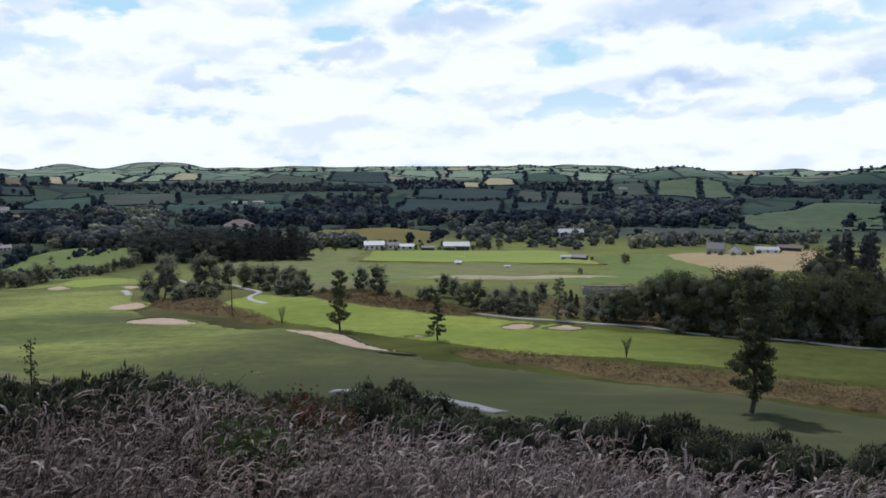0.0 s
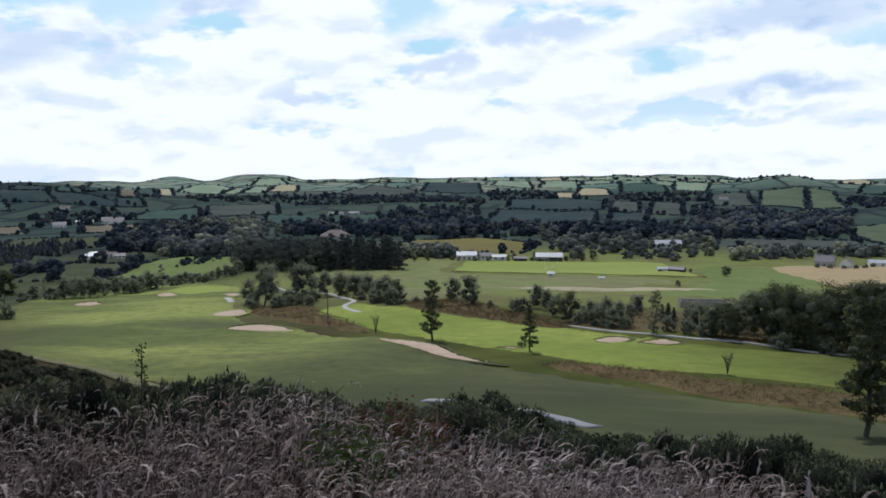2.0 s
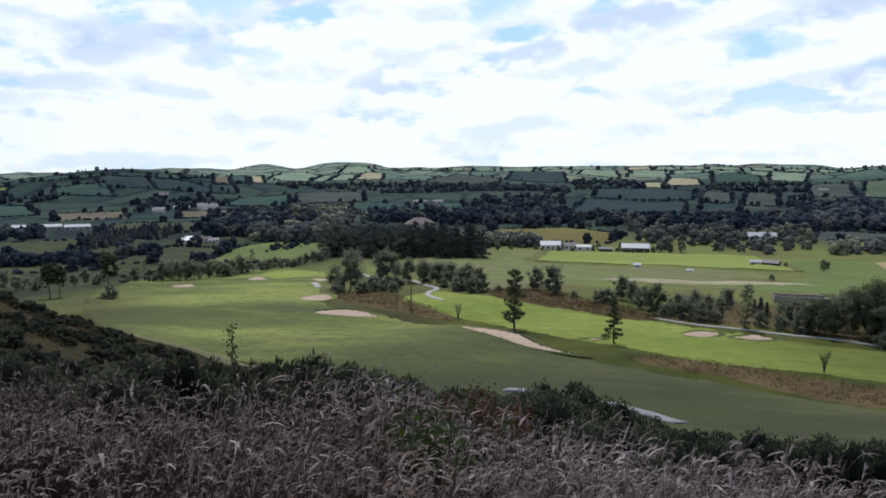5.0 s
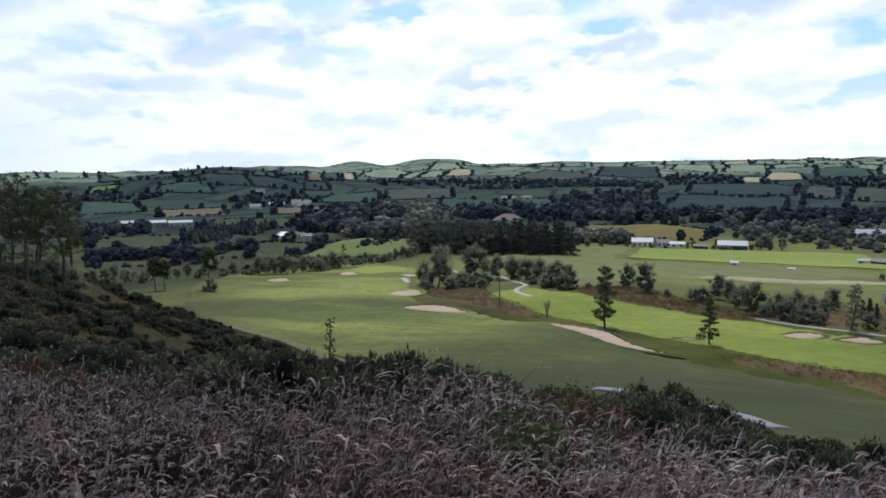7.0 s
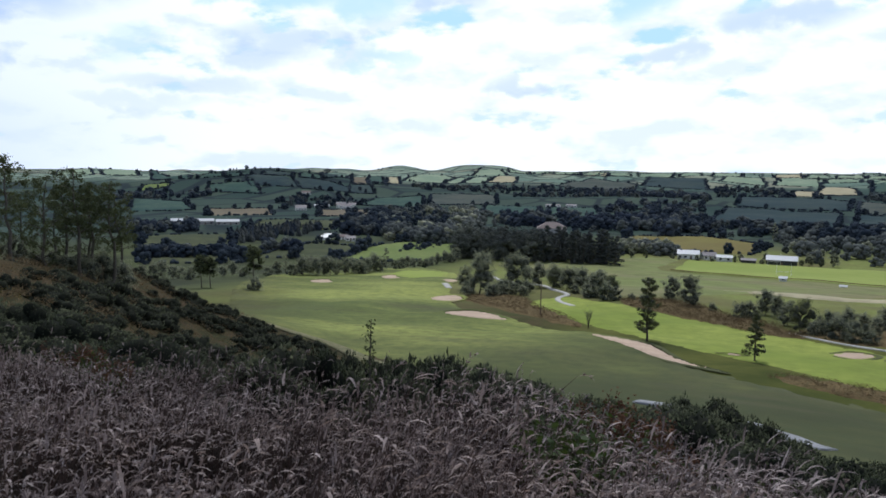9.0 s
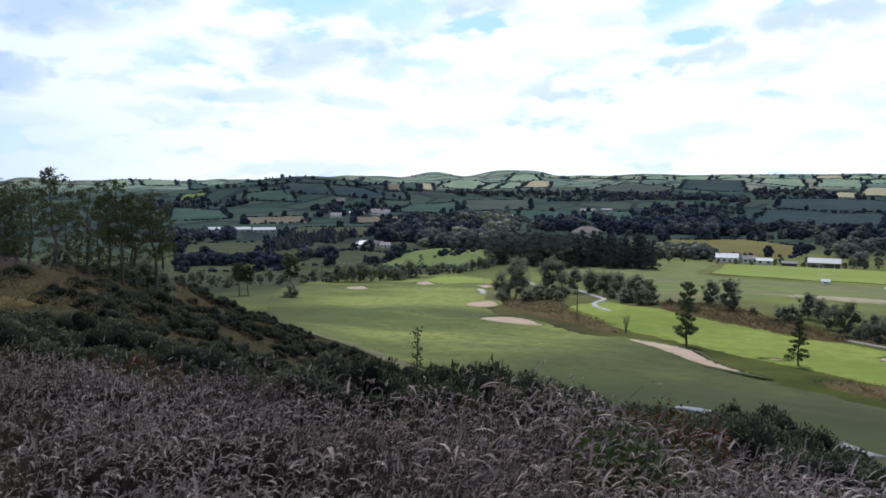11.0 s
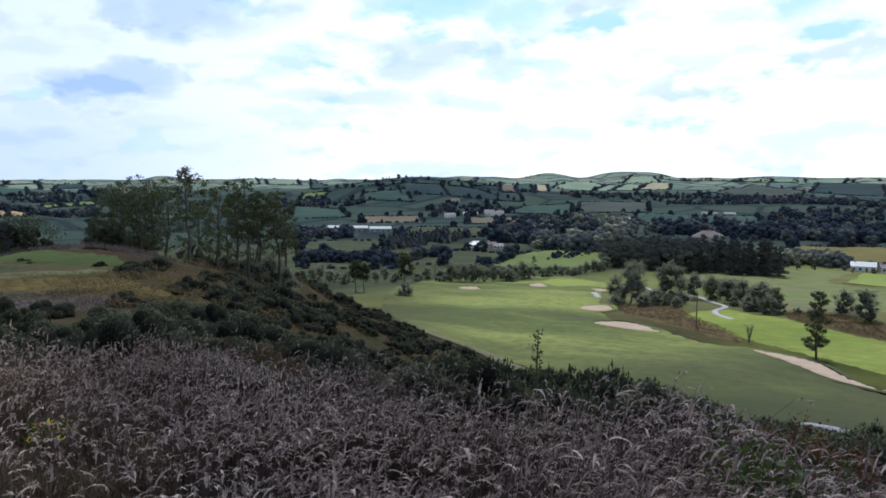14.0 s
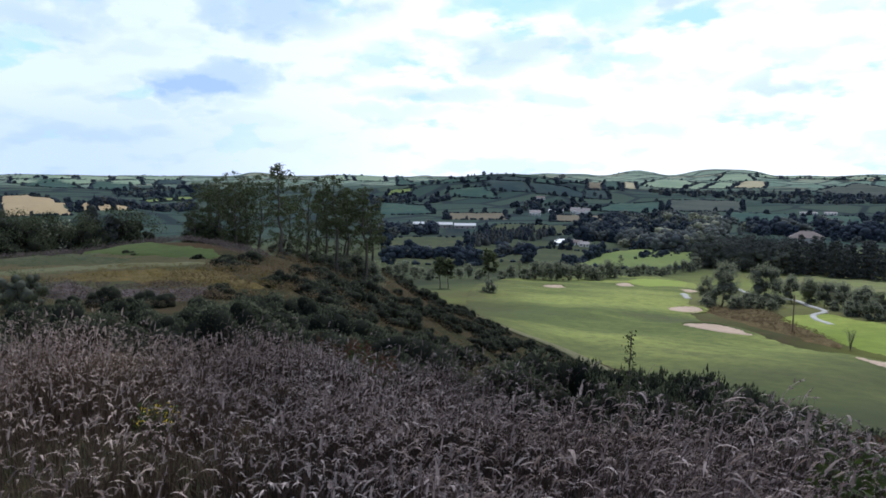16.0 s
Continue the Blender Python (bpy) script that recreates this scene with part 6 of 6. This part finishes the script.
for i in range(54):
    b, d = rng.uniform(30, 58), rng.uniform(15.5, 24)
    gorse(*polar(b, d), rng.uniform(0.7, 1.4), rng.uniform(0.6, 1.15), d < 17, i)


def scrub():
    """Gorse down the shoulder of the hill, in drifts with bare grass between, too many bushes to count."""
    rng = np.random.default_rng(31)
    kinds = [gorse_mesh(40 + k, 260, 0.070, 1)[0] for k in range(5)]
    pieces, slots = [], []
    for i in range(1500):
        b = rng.uniform(18, 60)
        d = rng.uniform(24, 118)
        edge = float(np.interp(b, (18, 23, 35, 39, 48, 52, 53, 60), (68, 82, 104, 108, 100, 80, 46, 30)))
        x, y = polar(b, d)
        if d > edge or waves(x, y, 11.0, 6.6) + 0.6 * waves(x, y, 4.0, 1.1) < (-0.35 if b < 44 else 0.3):
            continue
        v, f, idx = kinds[i % 5]
        g, r = rng.uniform(0, 6.28), rng.uniform(0.7, 1.1) + 0.8 * rng.random() * float(smooth(30, 60, d))
        h = r * rng.uniform(0.55, 0.85)
        q = np.column_stack([(v[:, 0] * math.cos(g) - v[:, 1] * math.sin(g)) * r + x, (v[:, 0] * math.sin(g) + v[:, 1] * math.cos(g)) * r + y, v[:, 2] * h + ground(x, y)])
        pieces.append((q, f))
        slots.append(idx)
    v, f = merge(pieces)
    tagged(solid("gorse_scrub", v, f, [MAT["gorse"], MAT["deep_inner_shade"]], None, False, np.concatenate(slots)), "drifts of dark gorse down the shoulder of the hill", "gorse scrub", kind="stuff")


scrub()


def tussocks(name, outline, count, low, high, mat, label, seed):
    """Rough tussocks of heather or dry grass over a stretch of ground."""
    rng = np.random.default_rng(seed)
    loop = closed_curve(outline, 6)
    lo, hi = loop.min(0), loop.max(0)
    p = rng.uniform(lo, hi, (count * 4, 2))
    p = p[inside(p[:, 0], p[:, 1], loop)][:count]
    h = rng.uniform(low, high, len(p))
    k = 20
    c = np.repeat(np.column_stack([p, height(p[:, 0], p[:, 1]) + 0.2]), k, axis=0)
    hh = np.repeat(h, k)
    c = c + rng.normal(0, 0.45, c.shape) * hh[:, None] * (1, 1, 0) + np.column_stack([np.zeros((len(c), 2)), hh * rng.uniform(0, 0.8, len(c))])
    v, f = leaf_quads(c, 0.34 * float(h.mean()), rng, 0.32)
    tagged(solid(name, v, f, MAT[mat]), label, "rough grass", kind="stuff")


tussocks("heather_tufts", [(1, 97), (9, 99), (22, 93), (34, 85), (52, 79), (66, 74), (62, 62), (44, 64), (32, 70), (24, 77), (14, 87), (3, 93)], 1500, 0.25, 0.7, "tuft", "brown heather tussocks between the fairways", 1)
tussocks("heather_tufts", [(-70, 178), (-70, 192), (-57, 186), (-44, 160), (-30, 136), (-37, 138), (-57, 157)], 900, 0.3, 0.8, "tuft", "brown heather tussocks below the willows", 2)
tussocks("heather_tufts", [(-32, 192), (-22, 206), (-8, 178), (4, 155), (6, 141), (-5, 146), (-18, 167), (-29, 176)], 1300, 0.4, 1.1, "tuft", "reddish brown tussocks on the long bank", 3)
tussocks("rough_tufts", [(6, 150), (24, 134), (52, 124), (78, 118), (110, 130), (104, 170), (60, 170), (20, 186)], 900, 0.4, 1.2, "gorse", "dark rough growth under the riverside trees", 4)
tussocks("meadow_tufts", [(-24, 10), (-26, 20), (-40, 27), (-43, 22), (-46, 12), (-60, 6), (-44, 2)], 900, 0.10, 0.26, "tuft", "dry tufts in the ridge meadow", 5)
tussocks("bank_tufts", [(-58.8, 17), (-57.4, 25.2), (-50.4, 26.2), (-48.2, 24), (-49.6, 20.6), (-51.4, 15.5), (-54, 12)], 110, 0.12, 0.30, "weed", "rough green tufts on the bank beside the tee", 8)
tussocks("crest_tufts", [(-66, 14), (-66, 27), (-60.5, 34), (-52, 36), (-46, 34.5), (-47, 32.5), (-54, 33.6), (-59, 31), (-60, 26), (-61, 16)], 900, 0.22, 0.55, "mauve", "grey-brown dry grass along the crest behind the tee", 9)
tussocks("mauve_tufts", [(-40.6, 13.4), (-38.3, 16.8), (-34.6, 17.4), (-33.3, 19.4), (-28.6, 18.2), (-25.4, 15.6), (-28.0, 12.4), (-33.7, 11.2), (-37.5, 11.6)], 420, 0.14, 0.32, "mauve", "mauve-grey seeding grass on the ridge", 10)
tussocks("slope_tufts", [(-12, 18), (-30, 16), (-48, 34), (-66, 62), (-74, 90), (-58, 86), (-36, 74), (-14, 40)], 4200, 0.2, 0.55, "tuft", "brown dry tussocks between the gorse", 6)
tussocks("ragwort_drift", [(-27, 18.6), (-28, 22), (-36, 27), (-43, 25), (-43, 19), (-36, 18.4), (-31, 19)], 330, 0.14, 0.3, "ragwort", "yellow ragwort scattered in the ridge meadow", 7)


# how far below eye level the grass tops stay, by bearing: fall for each metre of distance
CAP_AT = (-38, -28, -23, -19.5, -15.6, -11, -7, -3, 1, 6, 10, 13, 17, 19, 24, 28, 33, 38, 44, 52, 58, 80)
CAP_DROP = (-0.340, -0.345, -0.350, -0.350, -0.350, -0.358, -0.362, -0.368, -0.345, -0.330, -0.324, -0.314, -0.298, -0.292, -0.272, -0.256, -0.242, -0.226, -0.218, -0.206, -0.12, 0.0)


def grass_field():
    """Tall seeding grass in hummocks: stalks, soft arching plumes and leaf blades, one sheet of many plants."""
    rng = np.random.default_rng(21)
    def spread(n):
        b = rng.uniform(-37, 79, n)
        far = np.interp(b, GRASS_AT, GRASS_END) + 0.5 * np.sin(b * 0.9)
        d = np.sqrt(rng.uniform(0, 1, n) * (far ** 2 - 3.4 ** 2) + 3.4 ** 2)
        return -d * np.sin(np.radians(b)), d * np.cos(np.radians(b))
    # hummocks, each with its own height, density and way of leaning
    m = 260
    hx, hy = spread(m)
    wide, grow, thick = rng.uniform(0.17, 0.38, m), rng.uniform(0.55, 1.15, m), rng.uniform(0.35, 1.0, m) ** 2
    blow = np.column_stack([rng.normal(0.26, 0.18, m), rng.normal(0.0, 0.18, m)])
    n = 30000
    k = rng.choice(m, n, p=(thick * wide ** 1.5) / (thick * wide ** 1.5).sum())
    off = rng.normal(0, 1, (n, 2))
    x, y = hx[k] + off[:, 0] * wide[k], hy[k] + off[:, 1] * wide[k]
    h = rng.uniform(0.42, 0.95, n) * grow[k] * (1 - 0.10 * np.minimum(np.hypot(off[:, 0], off[:, 1]), 2.5))
    lean = blow[k] + rng.normal(0, 0.18, (n, 2)) + off * 0.12
    # thin loose growth between them
    lx, ly = spread(4500)
    x, y, h = np.concatenate([x, lx]), np.concatenate([y, ly]), np.concatenate([h, rng.uniform(0.30, 0.65, 4500)])
    lean = np.concatenate([lean, rng.normal(0.12, 0.25, (4500, 2))])
    hum = np.concatenate([0.46 + 0.60 * (grow[k] - 0.55) / 0.6, np.full(4500, 0.5)])
    d, az = np.hypot(x, y), np.degrees(np.arctan2(-x, y))
    keep = (d > 3.2) & (d < np.interp(az, GRASS_AT, GRASS_END) + 0.7) & (az > -38) & (az < 80)
    x, y, h, lean, hum, d, az = x[keep], y[keep], h[keep], lean[keep], hum[keep], d[keep], az[keep]
    n = len(x)
    h *= 1 + 0.5 * smooth(14, 22, az) * (1 - 0.7 * smooth(40, 52, az) + 0.5 * smooth(57, 66, az))
    room = EYE_Z + d * np.interp(az, CAP_AT, CAP_DROP) - height(x, y)
    h = np.clip(np.minimum(h, room * (1.04 - 0.5 * rng.random(n) ** 1.6) * hum - 0.07), 0.16, None)
    root = np.column_stack([x, y, height(x, y) - 0.02])
    top = root + np.column_stack([lean * h[:, None], h])
    knee = root + np.column_stack([lean * h[:, None] * 0.32, h * 0.55])
    g = rng.uniform(0, 2 * math.pi, n)
    side = np.column_stack([np.cos(g), np.sin(g), np.zeros(n)])
    flat = np.zeros((n, 2))
    V, F, I, at = [], [], [], 0
    def strip(rows, kind):
        nonlocal at
        m = len(rows)
        V.append(np.stack([p for r in rows for p in r], 1).reshape(-1, 3))
        k = np.arange(n)[:, None] * (2 * m) + at
        for i in range(m - 1):
            F.append(k + np.array([[2 * i, 2 * i + 1, 2 * i + 3, 2 * i + 2]]))
            I.append(np.full(n, kind))
        at += n * 2 * m
    s = side * 0.0022
    strip([(root - s, root + s), (knee - s, knee + s), (top - s * 0.7, top + s * 0.7)], 1)
    # plumes: most arch over to the lee side, some stand upright
    upright = rng.random(n) < 0.2
    g = rng.normal(0.0, 0.8, n)
    over = np.column_stack([np.cos(g), np.sin(g), np.zeros(n)])
    cross = np.column_stack([-np.sin(g), np.cos(g), np.zeros(n)])
    ln = rng.uniform(0.07, 0.15, n) * np.where(rng.random(n) < 0.8, 1.0, 0.55)
    first, curl = np.where(upright, rng.uniform(0.0, 0.3, n), rng.uniform(0.3, 1.1, n)), np.where(upright, rng.uniform(0.0, 0.6, n), rng.uniform(0.6, 2.0, n))
    fat = rng.uniform(0.0055, 0.0105, n)[:, None]
    spine, c = [], top.copy()
    for k in range(5):
        spine.append(c.copy())
        th = first + curl * (k + 0.5) / 4
        c = c + (ln / 4)[:, None] * (over * np.sin(th)[:, None] + np.column_stack([flat, np.cos(th)]))
    rows = []
    for k, w in enumerate((0.3, 1.0, 1.0, 0.7, 0.15)):
        rows.append((spine[k] - cross * fat * w, spine[k] + cross * fat * w))
    strip(rows, 0)
    # loose spikelets that make each plume soft
    for k, reach in ((0, 0.6), (1, 1.0), (1, 1.0), (2, 1.0), (2, 0.9), (3, 0.7), (3, 0.6)):
        p = spine[k] + (spine[k + 1] - spine[k]) * rng.uniform(0, 1, (n, 1))
        along = spine[k + 1] - spine[k]
        along /= np.linalg.norm(along, axis=1)[:, None] + 1e-9
        way = along * 0.8 + rng.normal(0, 0.55, (n, 3))
        tip = p + way * (rng.uniform(0.014, 0.032, n) * reach)[:, None]
        w = np.cross(way, rng.normal(size=(n, 3)))
        w *= 0.0052 / (np.linalg.norm(w, axis=1)[:, None] + 1e-9)
        mid = (p + tip) / 2
        V.append(np.stack([p, mid + w, tip, mid - w], 1).reshape(-1, 3))
        F.append(np.arange(n)[:, None] * 4 + at + np.arange(4)[None])
        I.append(np.zeros(n))
        at += n * 4
    for rep in range(2):
        g = rng.uniform(0, 2 * math.pi, n)
        out = np.column_stack([np.cos(g), np.sin(g), np.zeros(n)])
        hh = h * rng.uniform(0.4, 0.85, n)
        p0 = root + out * 0.02
        p1 = p0 + out * (0.10 * hh)[:, None] + np.column_stack([flat, hh * 0.65])
        p2 = p1 + out * (0.28 * hh)[:, None] + np.column_stack([flat, hh * rng.uniform(-0.05, 0.35, n)])
        w = np.cross(out, (0, 0, 1.0)) * rng.uniform(0.003, 0.0065, n)[:, None]
        strip([(p0 - w, p0 + w), (p1 - w, p1 + w), (p2 - w * 0.2, p2 + w * 0.2)], 2)
    v, f, idx = np.concatenate(V), np.concatenate(F), np.concatenate(I)
    ob = solid("tall_grass", v, f, [MAT["head"], MAT["stem"], MAT["blade"]], None, False, idx)
    tagged(ob, "tall dry seeding grass with pale arching heads", "grass", kind="stuff")


grass_field()


def weed_clump(bearing, d, wide, tall, seed, flowers=False, rusty=False):
    x, y = polar(bearing, d)
    top = new("weed_clump" if not flowers else "ragwort")
    top.location = (x, y, ground(x, y) - 0.02)
    rng = np.random.default_rng(seed)
    stalks, spots, heads = [], [], []
    for i in range(26):
        g, r = rng.uniform(0, 6.28), wide * math.sqrt(rng.random())
        e = np.array((r * math.cos(g), r * math.sin(g), tall * rng.uniform(0.6, 1.0)))
        stalks.append(tube([e * (0.7, 0.7, 0), e * (0.85, 0.85, 0.5), e], (0.005, 0.004, 0.002), 4))
        for k in np.linspace(0.25, 1.0, 22):
            spots.append(e * (0.8 + 0.2 * k, 0.8 + 0.2 * k, k) + rng.normal(0, 0.05, 3))
        heads += [e + rng.normal(0, 0.02, 3) for _ in range(6)]
    v, f = merge(stalks)
    tagged(solid("stalk", v, f, MAT["bark"], top), kind="stuff")
    v, f = leaf_quads(np.array(spots), 0.075, rng, 0.5)
    tagged(solid("leaves", v, f, MAT["weed"], top), kind="stuff")
    if rusty:
        seeds = np.array(heads)[:, None] + rng.normal(0, 1, (len(heads), 9, 3)) * (0.02, 0.02, 0.07)
        v, f = leaf_quads(seeds.reshape(-1, 3), 0.03, rng, 0.8)
        tagged(solid("seed_head", v, f, MAT["dock"], top), "rust-brown seed heads", kind="stuff")
    if flowers:
        v, f = leaf_quads(np.array(heads), 0.028, rng, 0.9)
        tagged(solid("flowers", v, f, MAT["flower"], top), "small yellow flower heads", kind="stuff")
    tagged(top, "yellow-flowered ragwort among the tall grass" if flowers else "rusty brown dock plants among the dry grass" if rusty else "green leafy weeds among the dry grass", "weed")


weed_clump(16.6, 7.4, 0.35, 0.95, 1)
weed_clump(14.2, 7.0, 0.45, 0.85, 2)
weed_clump(13.2, 5.8, 0.28, 0.85, 3)
weed_clump(15.4, 6.2, 0.3, 0.85, 4)
weed_clump(62.5, 9.0, 0.22, 0.48, 5, True)
weed_clump(2.0, 6.2, 0.3, 0.7, 6)
for k, (b, d, wide, tall) in enumerate(((10.6, 8.0, 0.4, 0.8), (9.4, 7.4, 0.35, 0.75), (11.6, 7.2, 0.3, 0.7), (8.2, 7.6, 0.3, 0.7), (7.0, 6.6, 0.3, 0.6), (12.6, 8.4, 0.35, 0.75), (49.0, 14.4, 0.5, 0.8), (46.5, 13.6, 0.4, 0.7), (-8.0, 7.0, 0.25, 0.6))):
    weed_clump(b, d, wide, tall, 20 + k, rusty=True)
weed_clump(10.2, 6.4, 0.35, 0.7, 31)
weed_clump(8.4, 6.0, 0.3, 0.6, 32)


def sapling():
    x, y = polar(28.9, 9.6)
    top = new("sapling")
    top.location = (x, y, ground(x, y) - 0.02)
    rng = np.random.default_rng(8)
    pts = [(0, 0, 0), (0.02, 0.0, 0.7), (0.0, 0.02, 1.4), (0.03, 0.0, 1.95)]
    pieces = [tube(pts, (0.02, 0.016, 0.011, 0.004), 6)]
    spots = []
    for i in range(22):
        t = 0.75 + 0.052 * i + rng.uniform(0, 0.03)
        g = i * 2.4
        r = 0.075 * (1.5 - (t - 0.5) / 1.25) + 0.015
        s, e = np.array((0.01, 0.01, t)), np.array((r * math.cos(g), r * math.sin(g), t + r * 1.3))
        pieces.append(tube([s, e], (0.006, 0.002), 4))
        spots += [s + (e - s) * k for k in (0.3, 0.5, 0.7, 0.85, 1.0)] * 3
    v, f = merge(pieces)
    solid("trunk", v, f, MAT["bark"], top)
    spots = np.array(spots) + rng.normal(0, 0.022, (len(spots), 3))
    v, f = leaf_quads(spots, 0.042, rng, 0.5)
    solid("crown", v, f, MAT["ash"], top)
    tagged(top, "thin dark young tree rising out of the gorse", "tree")


sapling()


def bare_shrub(name, x, y, h, seed, label, leaf):
    top = new(name)
    top.location = (x, y, ground(x, y))
    rng = np.random.default_rng(seed)
    pieces, spots = [], []
    for i in range(16):
        g, k = i * 2.4, rng.uniform(0.25, 0.55)
        e = np.array((k * 0.5 * math.cos(g), k * 0.5 * math.sin(g), rng.uniform(0.7, 1.0))) * h
        m = e * (0.4, 0.4, 0.5)
        pieces.append(tube([(0, 0, -0.05), m, e], (0.011 * h, 0.007 * h, 0.003 * h), 4))
        for _ in range(3):
            q = m + (e - m) * rng.uniform(0.1, 0.9)
            r = q + rng.normal(0, 0.09, 3) * h + (0, 0, 0.1 * h)
            pieces.append(tube([q, r], (0.004 * h, 0.002 * h), 4))
            spots += [r, q, (q + r) / 2]
    v, f = merge(pieces)
    solid("branches", v, f, MAT["bark"], top)
    v, f = leaf_quads(np.array(spots) + rng.normal(0, 0.03 * h, (len(spots), 3)), 0.055 * h, rng)
    solid("leaves", v, f, MAT[leaf], top)
    tagged(top, label, "shrub")


bare_shrub("shrub", -28.6, 134, 3.4, 1, "half-bare young shrub on the fairway", "willow")
bare_shrub("shrub", 23.7, 97, 2.8, 2, "reddish half-bare shrub on the fairway edge", "stem")


def pole(x, y, h):
    top = new("wooden_pole")
    top.location = (x, y, ground(x, y) - 0.1)
    v, f = tube([(0, 0, 0), (0, 0, h * 0.5), (0.03, 0, h)], (0.14, 0.12, 0.10), 8)
    solid("shaft", v, f, MAT["wood"], top)
    bm = bmesh.new()
    bmesh.ops.create_cone(bm, cap_ends=True, segments=8, radius1=0.11, radius2=0.03, depth=0.12, matrix=Matrix.Translation((0.03, 0, h + 0.06)))
    part("cap", bm, MAT["slate"], top)
    tagged(top, "thin dark weathered wooden pole on the lawn", "pole")


pole(*polar(15.6, 150), 7.0)


def ruin(x, y):
    """Roofless stone walls among the riverside trees."""
    top = new("stone_ruin")
    top.location = (x, y, ground(x, y) - 0.1)
    top.rotation_euler = (0, 0, math.atan2(-x, y) + 0.15)
    rng = np.random.default_rng(4)
    for x0, x1, y0, y1 in ((-6, 6, -2.3, -1.8), (-6, 6, 1.8, 2.3), (-6, -5.5, -1.79, 1.79), (5.5, 6, -1.79, 1.79)):
        bm = bmesh.new()
        n = 8
        along = (x1 - x0) > 2
        for k in range(n):
            h = 1.75 + rng.uniform(-0.12, 0.10)
            a, c = k / n, (k + 1) / n
            if along:
                box(bm, x0 + (x1 - x0) * a, x0 + (x1 - x0) * c, y0, y1, 0, h)
            else:
                box(bm, x0, x1, y0 + (y1 - y0) * a, y0 + (y1 - y0) * c, 0, h)
        bmesh.ops.remove_doubles(bm, verts=bm.verts, dist=0.002)
        part("wall", bm, MAT["stone"], top)
    tagged(top, "low grey roofless stone ruin among the trees", "ruin")


ruin(43, 202)


def goal(x, y, turn):
    top = new("goal_posts")
    top.location = (x, y, ground(x, y))
    top.rotation_euler = (0, 0, turn)
    for s in (-1, 1):
        v, f = tube([(3.2 * s, 0, 0), (3.2 * s, 0, 7.0)], (0.07, 0.05), 6)
        solid("post", v, f, MAT["white_wall"], top)
    v, f = tube([(-3.2, 0, 2.5), (3.2, 0, 2.5)], (0.06, 0.06), 6)
    solid("crossbar", v, f, MAT["white_wall"], top)
    tagged(top, "thin white goal posts on the playing field", "goal posts")


goal(8, 392, 0.1)
goal(4, 448, 0.1)
